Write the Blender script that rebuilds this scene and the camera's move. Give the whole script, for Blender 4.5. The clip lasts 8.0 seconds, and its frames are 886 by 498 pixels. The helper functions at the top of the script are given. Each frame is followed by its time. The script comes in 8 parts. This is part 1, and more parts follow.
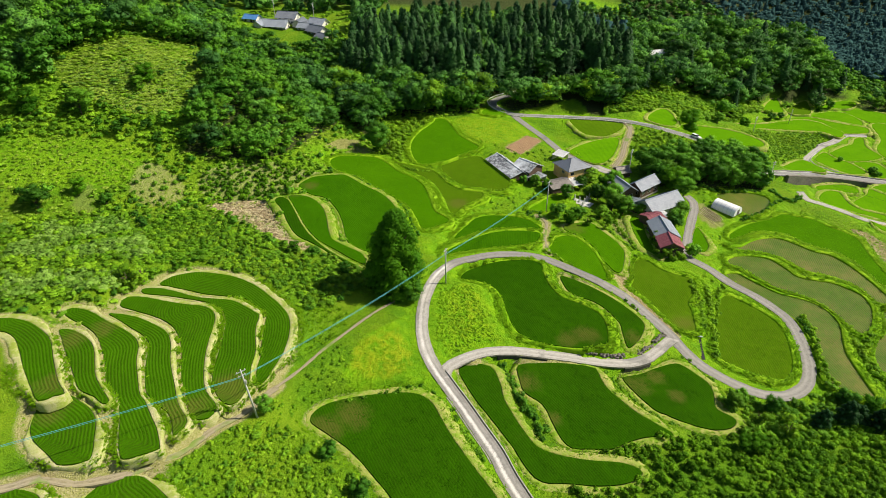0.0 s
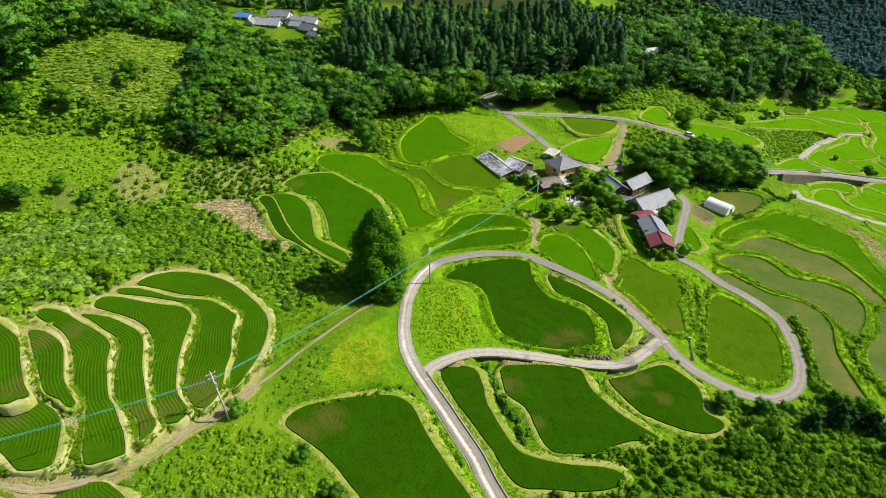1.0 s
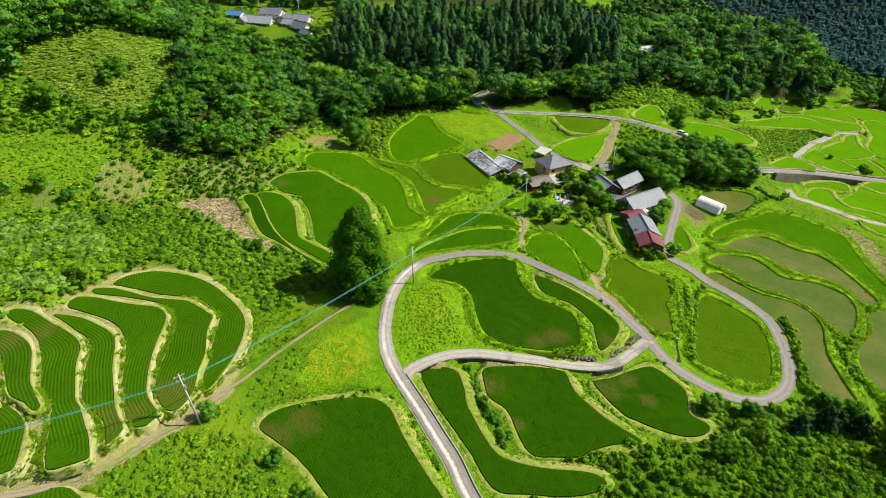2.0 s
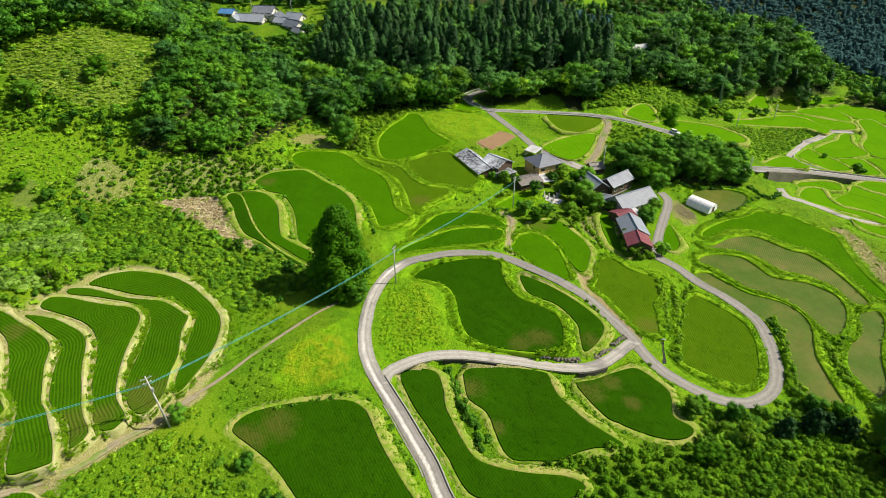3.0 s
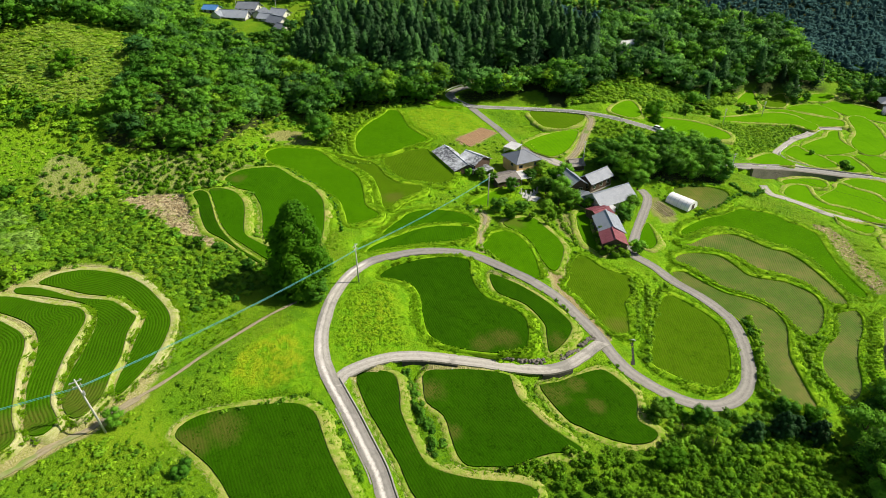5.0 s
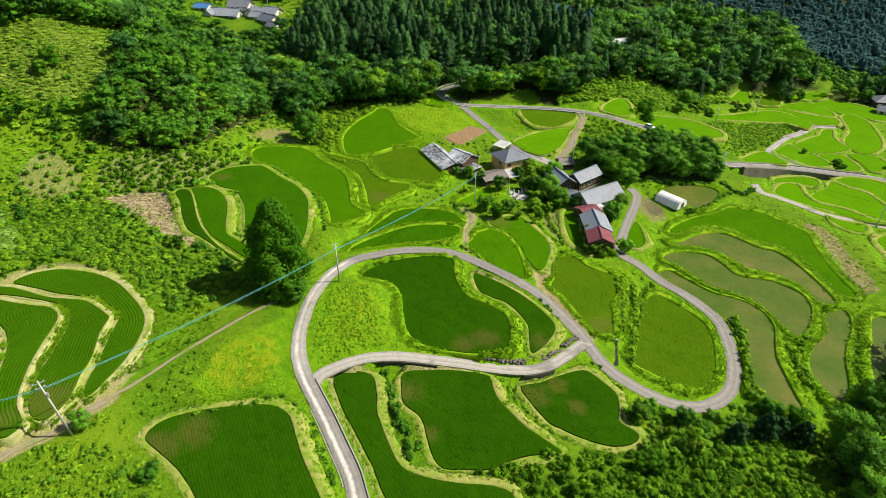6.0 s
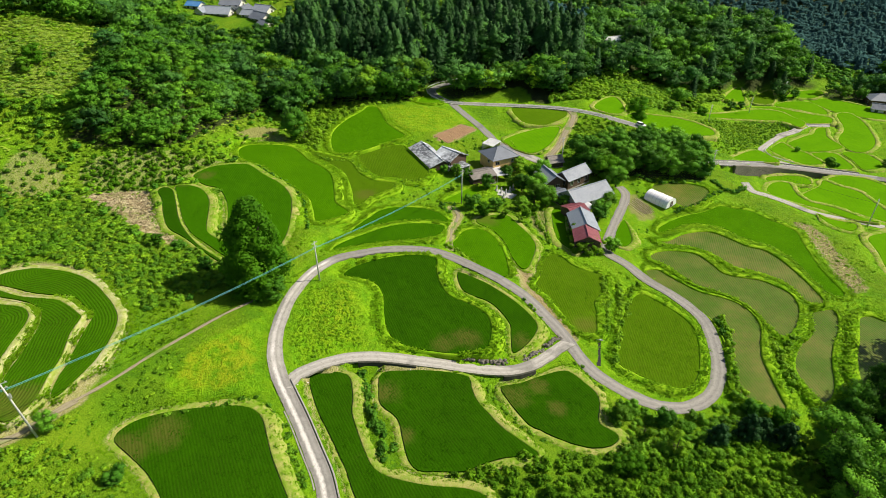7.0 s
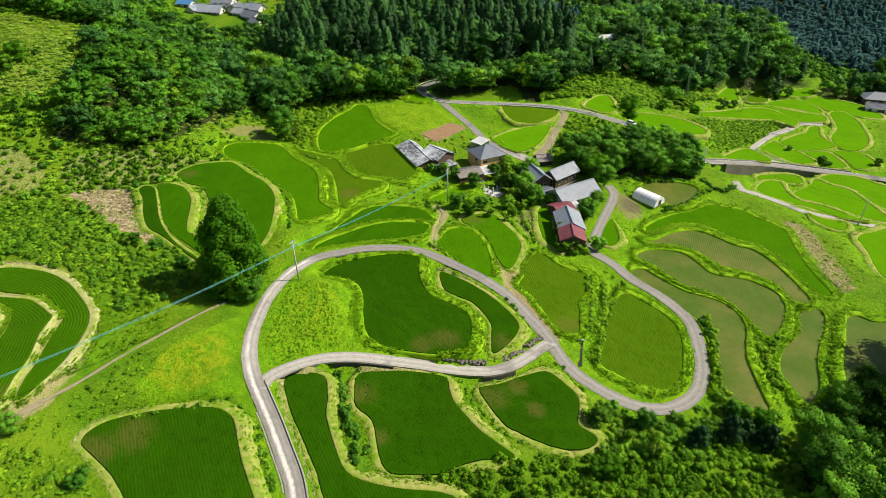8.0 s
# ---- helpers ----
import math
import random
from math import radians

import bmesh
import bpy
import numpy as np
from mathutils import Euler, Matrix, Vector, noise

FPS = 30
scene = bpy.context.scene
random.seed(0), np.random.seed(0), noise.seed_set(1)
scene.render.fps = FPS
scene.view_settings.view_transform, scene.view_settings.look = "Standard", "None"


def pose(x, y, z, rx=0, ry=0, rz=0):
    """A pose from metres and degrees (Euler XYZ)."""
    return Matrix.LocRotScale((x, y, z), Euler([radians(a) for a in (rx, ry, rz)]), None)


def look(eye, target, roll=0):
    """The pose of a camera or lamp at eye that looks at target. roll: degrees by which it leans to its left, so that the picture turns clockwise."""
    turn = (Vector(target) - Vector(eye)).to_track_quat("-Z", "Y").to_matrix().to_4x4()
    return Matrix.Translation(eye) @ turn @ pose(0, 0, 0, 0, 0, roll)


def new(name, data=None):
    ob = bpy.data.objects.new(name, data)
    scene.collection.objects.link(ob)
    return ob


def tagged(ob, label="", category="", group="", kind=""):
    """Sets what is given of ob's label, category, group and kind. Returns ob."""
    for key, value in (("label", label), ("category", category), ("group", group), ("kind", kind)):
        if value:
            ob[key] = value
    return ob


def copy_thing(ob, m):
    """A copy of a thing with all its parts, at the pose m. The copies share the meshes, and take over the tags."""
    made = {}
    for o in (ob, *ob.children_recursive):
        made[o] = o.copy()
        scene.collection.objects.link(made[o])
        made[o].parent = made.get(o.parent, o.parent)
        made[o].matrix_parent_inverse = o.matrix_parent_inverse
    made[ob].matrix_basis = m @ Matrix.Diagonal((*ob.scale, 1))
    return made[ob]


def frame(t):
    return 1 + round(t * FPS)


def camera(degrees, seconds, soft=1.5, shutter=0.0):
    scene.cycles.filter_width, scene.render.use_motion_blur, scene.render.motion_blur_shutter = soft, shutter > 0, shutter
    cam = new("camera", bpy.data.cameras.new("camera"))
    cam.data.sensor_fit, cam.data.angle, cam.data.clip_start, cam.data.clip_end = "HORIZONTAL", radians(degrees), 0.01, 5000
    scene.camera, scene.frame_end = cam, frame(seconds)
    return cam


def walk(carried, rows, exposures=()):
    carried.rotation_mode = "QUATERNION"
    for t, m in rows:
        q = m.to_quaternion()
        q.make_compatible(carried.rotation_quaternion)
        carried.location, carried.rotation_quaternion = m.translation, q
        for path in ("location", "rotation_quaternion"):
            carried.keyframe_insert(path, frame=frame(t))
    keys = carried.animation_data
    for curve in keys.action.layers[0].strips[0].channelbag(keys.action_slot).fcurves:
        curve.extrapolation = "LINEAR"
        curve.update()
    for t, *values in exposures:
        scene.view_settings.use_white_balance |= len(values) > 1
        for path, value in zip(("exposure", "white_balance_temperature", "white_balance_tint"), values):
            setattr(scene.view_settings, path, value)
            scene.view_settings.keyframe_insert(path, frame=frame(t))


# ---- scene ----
cam = camera(74.0, 8.0, soft=0.85)
METRES, EYE, TILT = 36.0, 85.0, -32.4
ROWS = [
    (0.0, 0.0, 0.0, 0.0, 0.0, 0.0, -0.0),
    (0.5, 0.0542, 0.0418, -0.0036, 0.01, 0.01, 0.0),
    (1.0, 0.1098, 0.0803, -0.0074, -0.0, 0.02, -0.0),
    (1.5, 0.1659, 0.1168, -0.0107, -0.0, 0.03, -0.01),
    (3.0, 0.3393, 0.2121, -0.0153, 0.01, 0.02, 0.0),
    (3.5, 0.3984, 0.2413, -0.0173, 0.01, 0.01, 0.0),
    (4.0, 0.4575, 0.2703, -0.0196, 0.02, 0.0, 0.01),
    (4.5, 0.5159, 0.2986, -0.0225, 0.02, -0.02, 0.02),
    (6.0, 0.6913, 0.3781, -0.0305, 0.01, -0.06, 0.05),
    (6.5, 0.7508, 0.4037, -0.034, 0.02, -0.07, 0.05),
    (7.0, 0.8102, 0.4291, -0.0371, 0.02, -0.09, 0.06),
    (7.5, 0.87, 0.4542, -0.0401, 0.01, -0.09, 0.06),
    (8.0, 0.9304, 0.4792, -0.0435, 0.0, -0.1, 0.06),
]
walk(cam, [(t, pose(0, 0, EYE, TILT, 0, 0) @ pose(METRES * x, METRES * y, METRES * z, 90 + pitch, roll, yaw)) for t, x, y, z, yaw, pitch, roll in ROWS],
     exposures=[(0.0, 0.46, 6850, 12), (8.0, 0.46, 6850, 12)])

# ---- daylight: clear summer sun from beyond the eastern side of the valley ----
SUN_AZ, SUN_EL = radians(8), radians(45)      # azimuth counted from +x towards +y
world = bpy.data.worlds.new("sky")
scene.world = world
world.use_nodes = True
wn = world.node_tree.nodes
sky = wn.new("ShaderNodeTexSky")
sky.sky_type, sky.sun_disc, sky.sun_elevation = "NISHITA", False, SUN_EL
sky.sun_rotation = radians(90) - SUN_AZ
wn["Background"].inputs["Strength"].default_value = 0.07
world.node_tree.links.new(sky.outputs[0], wn["Background"].inputs["Color"])
sun_data = bpy.data.lights.new("sun", "SUN")
sun_data.energy, sun_data.angle, sun_data.color = 4.65, radians(0.6), (1.0, 0.94, 0.80)
sun_dir = Vector((math.cos(SUN_EL) * math.cos(SUN_AZ), math.cos(SUN_EL) * math.sin(SUN_AZ), math.sin(SUN_EL)))
sun = new("sun", sun_data)
sun.matrix_world = look(sun_dir * 300, (0, 0, 0))

rng = np.random.default_rng(7)


# ---- materials ----
class Mat:
    """A node material with short calls for the nodes that it needs."""

    def __init__(self, name, rough=0.8, metal=0.0, spec=0.3):
        self.m = bpy.data.materials.new(name)
        self.m.use_nodes = True
        self.t = self.m.node_tree
        self.b = self.t.nodes["Principled BSDF"]
        self.b.inputs["Roughness"].default_value = rough
        self.b.inputs["Metallic"].default_value = metal
        self.b.inputs["Specular IOR Level"].default_value = spec

    def node(self, kind, **vals):
        n = self.t.nodes.new(kind)
        for k, v in vals.items():
            n.inputs[k].default_value = v
        return n

    def link(self, a, b):
        self.t.links.new(a, b)

    def coords(self):
        return self.node("ShaderNodeNewGeometry").outputs["Position"]

    def noise(self, scale, detail=4.0, rough=0.6, vec=None, w=0.0):
        n = self.node("ShaderNodeTexNoise", Scale=scale, Detail=detail, Roughness=rough)
        self.link(vec or self.coords(), n.inputs["Vector"])
        return n.outputs["Fac"]

    def ramp(self, fac, lo, hi):
        n = self.node("ShaderNodeMapRange")
        n.inputs["From Min"].default_value, n.inputs["From Max"].default_value = lo, hi
        self.link(fac, n.inputs["Value"])
        return n.outputs["Result"]

    def attr(self, name):
        n = self.t.nodes.new("ShaderNodeAttribute")
        n.attribute_name = name
        return n.outputs["Fac"]

    def mix(self, fac, a, b, mode="MIX"):
        n = self.t.nodes.new("ShaderNodeMix")
        n.data_type, n.blend_type = "RGBA", mode
        for sock, v in ((n.inputs["Factor"], fac), (n.inputs["A"], a), (n.inputs["B"], b)):
            if isinstance(v, (int, float)):
                sock.default_value = v
            elif isinstance(v, tuple):
                sock.default_value = (*v, 1.0)
            else:
                self.link(v, sock)
        return n.outputs["Result"]

    def math(self, op, a, b=0.0, c=0.0):
        n = self.t.nodes.new("ShaderNodeMath")
        n.operation = op
        for i, v in enumerate((a, b, c)):
            if isinstance(v, (int, float)):
                n.inputs[i].default_value = v
            else:
                self.link(v, n.inputs[i])
        return n.outputs["Value"]

    def base(self, col):
        if isinstance(col, tuple):
            self.b.inputs["Base Color"].default_value = (*col, 1.0)
        else:
            self.link(col, self.b.inputs["Base Color"])

    def bump(self, height, strength=0.4, dist=0.2):
        n = self.node("ShaderNodeBump", Strength=strength, Distance=dist)
        self.link(height, n.inputs["Height"])
        self.link(n.outputs["Normal"], self.b.inputs["Normal"])


def leaf_material(name, dark, light, warm, see_through=0.25, even=0.0, spec=0.12, spread=0.5):
    """Foliage: colour varies leaf by leaf, plant by plant and in broad patches."""
    k = Mat(name, rough=0.6, spec=spec)
    geo = k.t.nodes.new("ShaderNodeNewGeometry")
    info = k.t.nodes.new("ShaderNodeObjectInfo")
    leaf = k.mix(k.math("MULTIPLY_ADD", geo.outputs["Random Per Island"], 0.7, 0.15), dark, light)
    plant = k.math("FRACT", k.math("ADD", info.outputs["Random"], k.attr("tint")))
    col = k.mix(k.math("MULTIPLY", k.ramp(plant, 0.45, 1.0), min(1.0, 1.6 * spread)), leaf, warm)
    col = k.mix(k.ramp(k.noise(0.06, 2.0), 0.35, 0.7), col, k.mix(0.45, col, warm))
    shade = k.math("MULTIPLY_ADD", plant, spread, 1.0 - 0.5 * spread)
    hs = k.node("ShaderNodeHueSaturation")
    k.link(col, hs.inputs["Color"])
    k.link(shade, hs.inputs["Value"])
    k.base(hs.outputs["Color"])
    # fine leaves shade together: as the rounded clump that they belong to, or as one soft sward
    at = k.t.nodes.new("ShaderNodeAttribute")
    at.attribute_name = "clump"
    vt = k.t.nodes.new("ShaderNodeVectorTransform")
    vt.vector_type, vt.convert_from, vt.convert_to = "VECTOR", "OBJECT", "WORLD"
    k.link(at.outputs["Vector"], vt.inputs[0])
    round_n = k.node("ShaderNodeVectorMath")
    round_n.operation = "MULTIPLY_ADD"
    unit = k.node("ShaderNodeVectorMath")
    unit.operation = "NORMALIZE"
    k.link(vt.outputs[0], unit.inputs[0])
    k.link(unit.outputs[0], round_n.inputs[0])
    round_n.inputs[1].default_value, round_n.inputs[2].default_value = (2.2,) * 3, (0, 0, 3.0 * even)
    own = k.node("ShaderNodeVectorMath")
    own.operation = "ADD"
    k.link(geo.outputs["Normal"], own.inputs[0])
    k.link(round_n.outputs[0], own.inputs[1])
    nz = k.node("ShaderNodeVectorMath")
    nz.operation = "NORMALIZE"
    k.link(own.outputs[0], nz.inputs[0])
    k.link(nz.outputs[0], k.b.inputs["Normal"])
    tr = k.t.nodes.new("ShaderNodeBsdfTranslucent")
    k.link(hs.outputs["Color"], tr.inputs["Color"])
    ms = k.node("ShaderNodeMixShader", Fac=see_through)
    k.link(k.b.outputs[0], ms.inputs[1])
    k.link(tr.outputs[0], ms.inputs[2])
    k.link(ms.outputs[0], k.t.nodes["Material Output"].inputs["Surface"])
    return k.m


def ground_material():
    k = Mat("wild_grass_ground", rough=0.9, spec=0.1)
    n1, n2, n3 = k.noise(0.05, 3), k.noise(0.5, 5), k.noise(4.0, 6, 0.7)
    col = k.mix(k.ramp(n2, 0.35, 0.65), (0.075, 0.205, 0.006), (0.140, 0.310, 0.009))
    col = k.mix(k.ramp(n1, 0.42, 0.62), col, (0.19, 0.32, 0.012))
    col = k.mix(k.ramp(n3, 0.45, 0.75), col, (0.06, 0.16, 0.006))
    lush = k.mix(k.ramp(n2, 0.35, 0.65), (0.14, 0.355, 0.006), (0.235, 0.43, 0.010))
    lush = k.mix(k.ramp(n3, 0.5, 0.8), lush, (0.10, 0.26, 0.004))
    lush = k.mix(k.math("MULTIPLY", k.ramp(k.noise(0.14, 4, 0.65), 0.45, 0.65), 0.65), lush, (0.085, 0.25, 0.006))
    col = k.mix(k.attr("lush"), col, lush)
    dry = k.mix(k.ramp(n2, 0.3, 0.7), (0.38, 0.35, 0.14), (0.24, 0.29, 0.05))
    dry = k.mix(k.ramp(n3, 0.45, 0.7), dry, (0.50, 0.45, 0.27))
    edge = k.math("ADD", k.attr("dry"), k.math("MULTIPLY_ADD", n3, 0.8, -0.4))
    col = k.mix(k.ramp(edge, 0.35, 0.7), col, dry)
    st = k.node("ShaderNodeMapping")
    st.inputs["Rotation"].default_value = (0, 0, 0.7)
    st.inputs["Scale"].default_value = (0.55, 1.1, 1.0)
    k.link(k.coords(), st.inputs["Vector"])
    straw = k.noise(0.55, 6, 0.75, st.outputs["Vector"])
    hay = k.mix(k.ramp(straw, 0.42, 0.56), (0.24, 0.17, 0.085), (0.56, 0.48, 0.29))
    hay = k.mix(k.ramp(n3, 0.55, 0.7), hay, (0.74, 0.68, 0.48))
    hay = k.mix(k.math("MULTIPLY", k.ramp(k.noise(0.13, 4, 0.7), 0.47, 0.6), k.ramp(n2, 0.35, 0.6)), hay, (0.22, 0.30, 0.05))
    col = k.mix(k.attr("hay"), col, hay)
    soil = k.mix(k.ramp(n3, 0.3, 0.7), (0.24, 0.17, 0.08), (0.38, 0.31, 0.17))
    col = k.mix(k.attr("soil"), col, soil)
    gold = k.math("MULTIPLY", k.attr("gold"), k.ramp(n2, 0.35, 0.6))
    col = k.mix(gold, col, k.mix(k.ramp(n3, 0.4, 0.7), (0.34, 0.40, 0.012), (0.25, 0.31, 0.012)))
    # ground in the woods and on far slopes is coloured darker
    dark_floor = k.mix(k.ramp(n3, 0.35, 0.7), (0.030, 0.050, 0.012), (0.060, 0.075, 0.020))
    col = k.mix(k.attr("dark_floor"), col, dark_floor)
    k.base(col)
    k.bump(k.math("ADD", n3, k.math("MULTIPLY", n2, 2.0)), 0.9, 0.5)
    return k.m


def rice_material(name, leaf, leaf2, mud, pitch, cover, crisp=0.7):
    """Young rice in planted rows over mud, gaps darkened for shade; attribute 'row' is the distance across the rows in
    metres.
    """
    k = Mat(name, rough=0.95, spec=0.01)
    n1, n2, n3 = k.noise(0.045, 3), k.noise(0.35, 4), k.noise(6.0, 4, 0.7)
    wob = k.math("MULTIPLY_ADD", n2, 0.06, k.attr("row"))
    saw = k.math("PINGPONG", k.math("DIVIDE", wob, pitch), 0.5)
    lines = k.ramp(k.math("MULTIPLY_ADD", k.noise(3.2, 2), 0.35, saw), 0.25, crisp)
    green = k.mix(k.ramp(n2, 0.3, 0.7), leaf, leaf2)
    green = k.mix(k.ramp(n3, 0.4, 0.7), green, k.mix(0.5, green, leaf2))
    # gap colour holds both wet mud and the shade between the rows
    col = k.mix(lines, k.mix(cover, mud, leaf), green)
    tone = k.mix(k.ramp(k.noise(0.11, 4, 0.7), 0.35, 0.68), col, k.mix(0.6, col, tuple(1.12 * c for c in leaf2)))
    tone = k.mix(k.ramp(k.noise(0.04, 3), 0.45, 0.62), tone, k.mix(0.35, tone, leaf))
    col = k.mix(k.ramp(k.noise(1.6, 3), 0.45, 0.75), tone, k.mix(0.3, tone, mud))
    thin = k.ramp(k.math("ADD", k.attr("bare"), k.math("MULTIPLY_ADD", k.noise(0.25, 5, 0.7), 1.3, -0.75)), 0.2, 0.75)
    soil = k.mix(n2, (0.14, 0.105, 0.030), (0.09, 0.105, 0.015))
    col = k.mix(k.math("MULTIPLY", thin, 0.5), col, soil)
    k.base(col)
    k.bump(k.math("MULTIPLY_ADD", lines, 1.2, n3), 0.45 if cover < 0.5 else 0.2, 0.12)
    return k.m


def water_material():
    """Muddy water with sparse rice seedlings standing in rows."""
    k = Mat("flooded_paddy", rough=0.3, spec=0.16)
    n1, n2, n3 = k.noise(0.1, 4, 0.65), k.noise(0.5, 5), k.noise(5.0, 3)
    saw = k.math("PINGPONG", k.math("DIVIDE", k.math("MULTIPLY_ADD", n2, 0.2, k.attr("row")), 0.6), 0.5)
    lines = k.math("MULTIPLY", k.ramp(saw, 0.18, 0.34), k.ramp(n3, 0.25, 0.5))
    mud = k.mix(k.ramp(n1, 0.35, 0.7), (0.075, 0.105, 0.010), (0.185, 0.165, 0.045))
    dens = k.math("MULTIPLY", lines, k.ramp(k.math("ADD", n1, k.math("MULTIPLY", n2, 0.4)), 1.0, 0.6))
    alg = k.mix(k.math("MULTIPLY", k.ramp(n2, 0.4, 0.75), 0.6), mud, (0.080, 0.170, 0.010))
    k.base(k.mix(k.math("MULTIPLY", dens, 0.9), alg, (0.045, 0.135, 0.006)))
    k.link(k.math("MULTIPLY_ADD", dens, 0.4, 0.3), k.b.inputs["Roughness"])
    k.bump(k.math("ADD", lines, n3), 0.12, 0.05)
    return k.m


def mud_material():
    k = Mat("paddy_mud", rough=0.35, spec=0.4)
    k.base(k.mix(k.noise(0.8, 4), (0.05, 0.055, 0.02), (0.11, 0.09, 0.045)))
    return k.m


def pavement_material(name, c1, c2, patch, track):
    """Worn paving; attribute 'across' runs from -1 to 1 over the width."""
    k = Mat(name, rough=0.85, spec=0.2)
    n1, n2, n3 = k.noise(0.12, 3), k.noise(1.2, 5, 0.7), k.noise(14.0, 5, 0.8)
    col = k.mix(k.ramp(n2, 0.3, 0.7), c1, c2)
    wheel = k.ramp(k.math("ABSOLUTE", k.math("SUBTRACT", k.math("ABSOLUTE", k.attr("across")), 0.45)), 0.28, 0.02)
    col = k.mix(k.math("MULTIPLY", wheel, k.ramp(n2, 0.75, 0.35)), col, track)
    col = k.mix(k.ramp(n1, 0.55, 0.64), col, patch)
    grey = k.mix(k.ramp(n2, 0.3, 0.7), (0.17, 0.165, 0.155), (0.25, 0.24, 0.225))
    grey = k.mix(k.math("MULTIPLY", wheel, 0.5), grey, (0.30, 0.29, 0.27))
    col = k.mix(k.attr("tar"), col, grey)
    band = k.math("ADD", k.math("ABSOLUTE", k.math("SUBTRACT", k.attr("across"), 0.22)), k.math("MULTIPLY_ADD", n2, 0.5, -0.25))
    white = k.math("MULTIPLY", k.attr("worn"), k.ramp(band, 0.34, 0.10))
    col = k.mix(k.math("MULTIPLY", white, k.ramp(n1, 0.26, 0.46)), col, (0.66, 0.63, 0.60))
    crack = k.ramp(k.math("ABSOLUTE", k.math("SUBTRACT", k.noise(0.45, 6, 0.75), 0.5)), 0.012, 0.0)
    col = k.mix(k.math("MULTIPLY", crack, 0.6), col, (0.07, 0.068, 0.06))
    col = k.mix(k.math("MULTIPLY", k.ramp(n3, 0.5, 0.8), 0.4), col, tuple(0.5 * c for c in c1))
    edge = k.math("ADD", k.math("ABSOLUTE", k.attr("across")), k.math("MULTIPLY_ADD", n2, 0.5, -0.25))
    col = k.mix(k.ramp(edge, 0.96, 1.08), col, (0.13, 0.14, 0.05))
    k.base(col)
    k.bump(n3, 0.3, 0.03)
    return k.m


def plain_material(name, c1, c2, scale=3.0, rough=0.7, metal=0.0, spec=0.3, bump=0.15):
    k = Mat(name, rough=rough, metal=metal, spec=spec)
    n = k.noise(scale, 5, 0.65)
    col = k.mix(k.ramp(n, 0.3, 0.7), c1, c2)
    big = k.noise(scale * 0.13, 3)
    k.base(k.mix(k.math("MULTIPLY", k.ramp(big, 0.5, 0.8), 0.5), col, tuple(0.6 * c for c in c1)))
    k.bump(n, bump, 0.05)
    return k.m


M_GROUND = ground_material()


def bund_material(name, a, c, d, e):
    """Turf or mown straw in ragged patches."""
    k = Mat(name, rough=0.95, spec=0.08)
    n0, n1, n2 = k.noise(0.16, 3), k.noise(0.9, 5, 0.7), k.noise(6.0, 5, 0.75)
    col = k.mix(k.ramp(n1, 0.35, 0.65), a, c)
    col = k.mix(k.ramp(n2, 0.45, 0.7), col, d)
    col = k.mix(k.math("MULTIPLY", k.ramp(n0, 0.36, 0.56), k.ramp(n1, 0.32, 0.55)), col, e)
    k.base(col)
    k.bump(k.math("MULTIPLY_ADD", n1, 1.5, n2), 0.6, 0.15)
    return k.m


M_BUND_DRY = bund_material("mown_bund", (0.34, 0.335, 0.09), (0.23, 0.31, 0.03), (0.46, 0.405, 0.20), (0.16, 0.295, 0.016))
M_BUND_STRAW = bund_material("straw_bund", (0.44, 0.42, 0.20), (0.33, 0.36, 0.11), (0.60, 0.56, 0.38), (0.26, 0.34, 0.05))
M_BUND_LUSH = bund_material("grassy_bund", (0.125, 0.315, 0.005), (0.19, 0.395, 0.008), (0.085, 0.25, 0.004), (0.25, 0.425, 0.016))
# kinds of planting: two leaf colours, mud darkened by shade between rows, spacing of the rows, how far the leaves close
# over
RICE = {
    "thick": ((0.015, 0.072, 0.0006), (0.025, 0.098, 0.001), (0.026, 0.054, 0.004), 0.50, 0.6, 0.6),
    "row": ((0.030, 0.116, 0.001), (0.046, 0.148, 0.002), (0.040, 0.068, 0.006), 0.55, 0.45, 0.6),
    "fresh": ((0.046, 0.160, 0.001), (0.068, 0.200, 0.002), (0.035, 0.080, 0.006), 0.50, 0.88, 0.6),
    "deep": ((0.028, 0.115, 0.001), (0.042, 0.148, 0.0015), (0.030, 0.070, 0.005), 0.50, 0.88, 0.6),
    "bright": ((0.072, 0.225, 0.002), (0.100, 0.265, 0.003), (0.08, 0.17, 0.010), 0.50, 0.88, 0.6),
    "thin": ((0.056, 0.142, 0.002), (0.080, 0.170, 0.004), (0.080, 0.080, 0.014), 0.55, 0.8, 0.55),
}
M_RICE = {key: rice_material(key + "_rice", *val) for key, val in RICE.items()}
M_PLANT = {key: leaf_material(key + "_rice_leaves", tuple(1.0 * c for c in val[0]), tuple(1.25 * c for c in val[1]), tuple(1.25 * c for c in val[1]), 0.4, 0.7, 0.02, 0.3) for key, val in RICE.items()}
M_PLANT["wet"] = leaf_material("seedling_leaves", (0.07, 0.16, 0.004), (0.11, 0.22, 0.008), (0.12, 0.23, 0.010), 0.5, 0.6)
M_WATER, M_MUD = water_material(), mud_material()
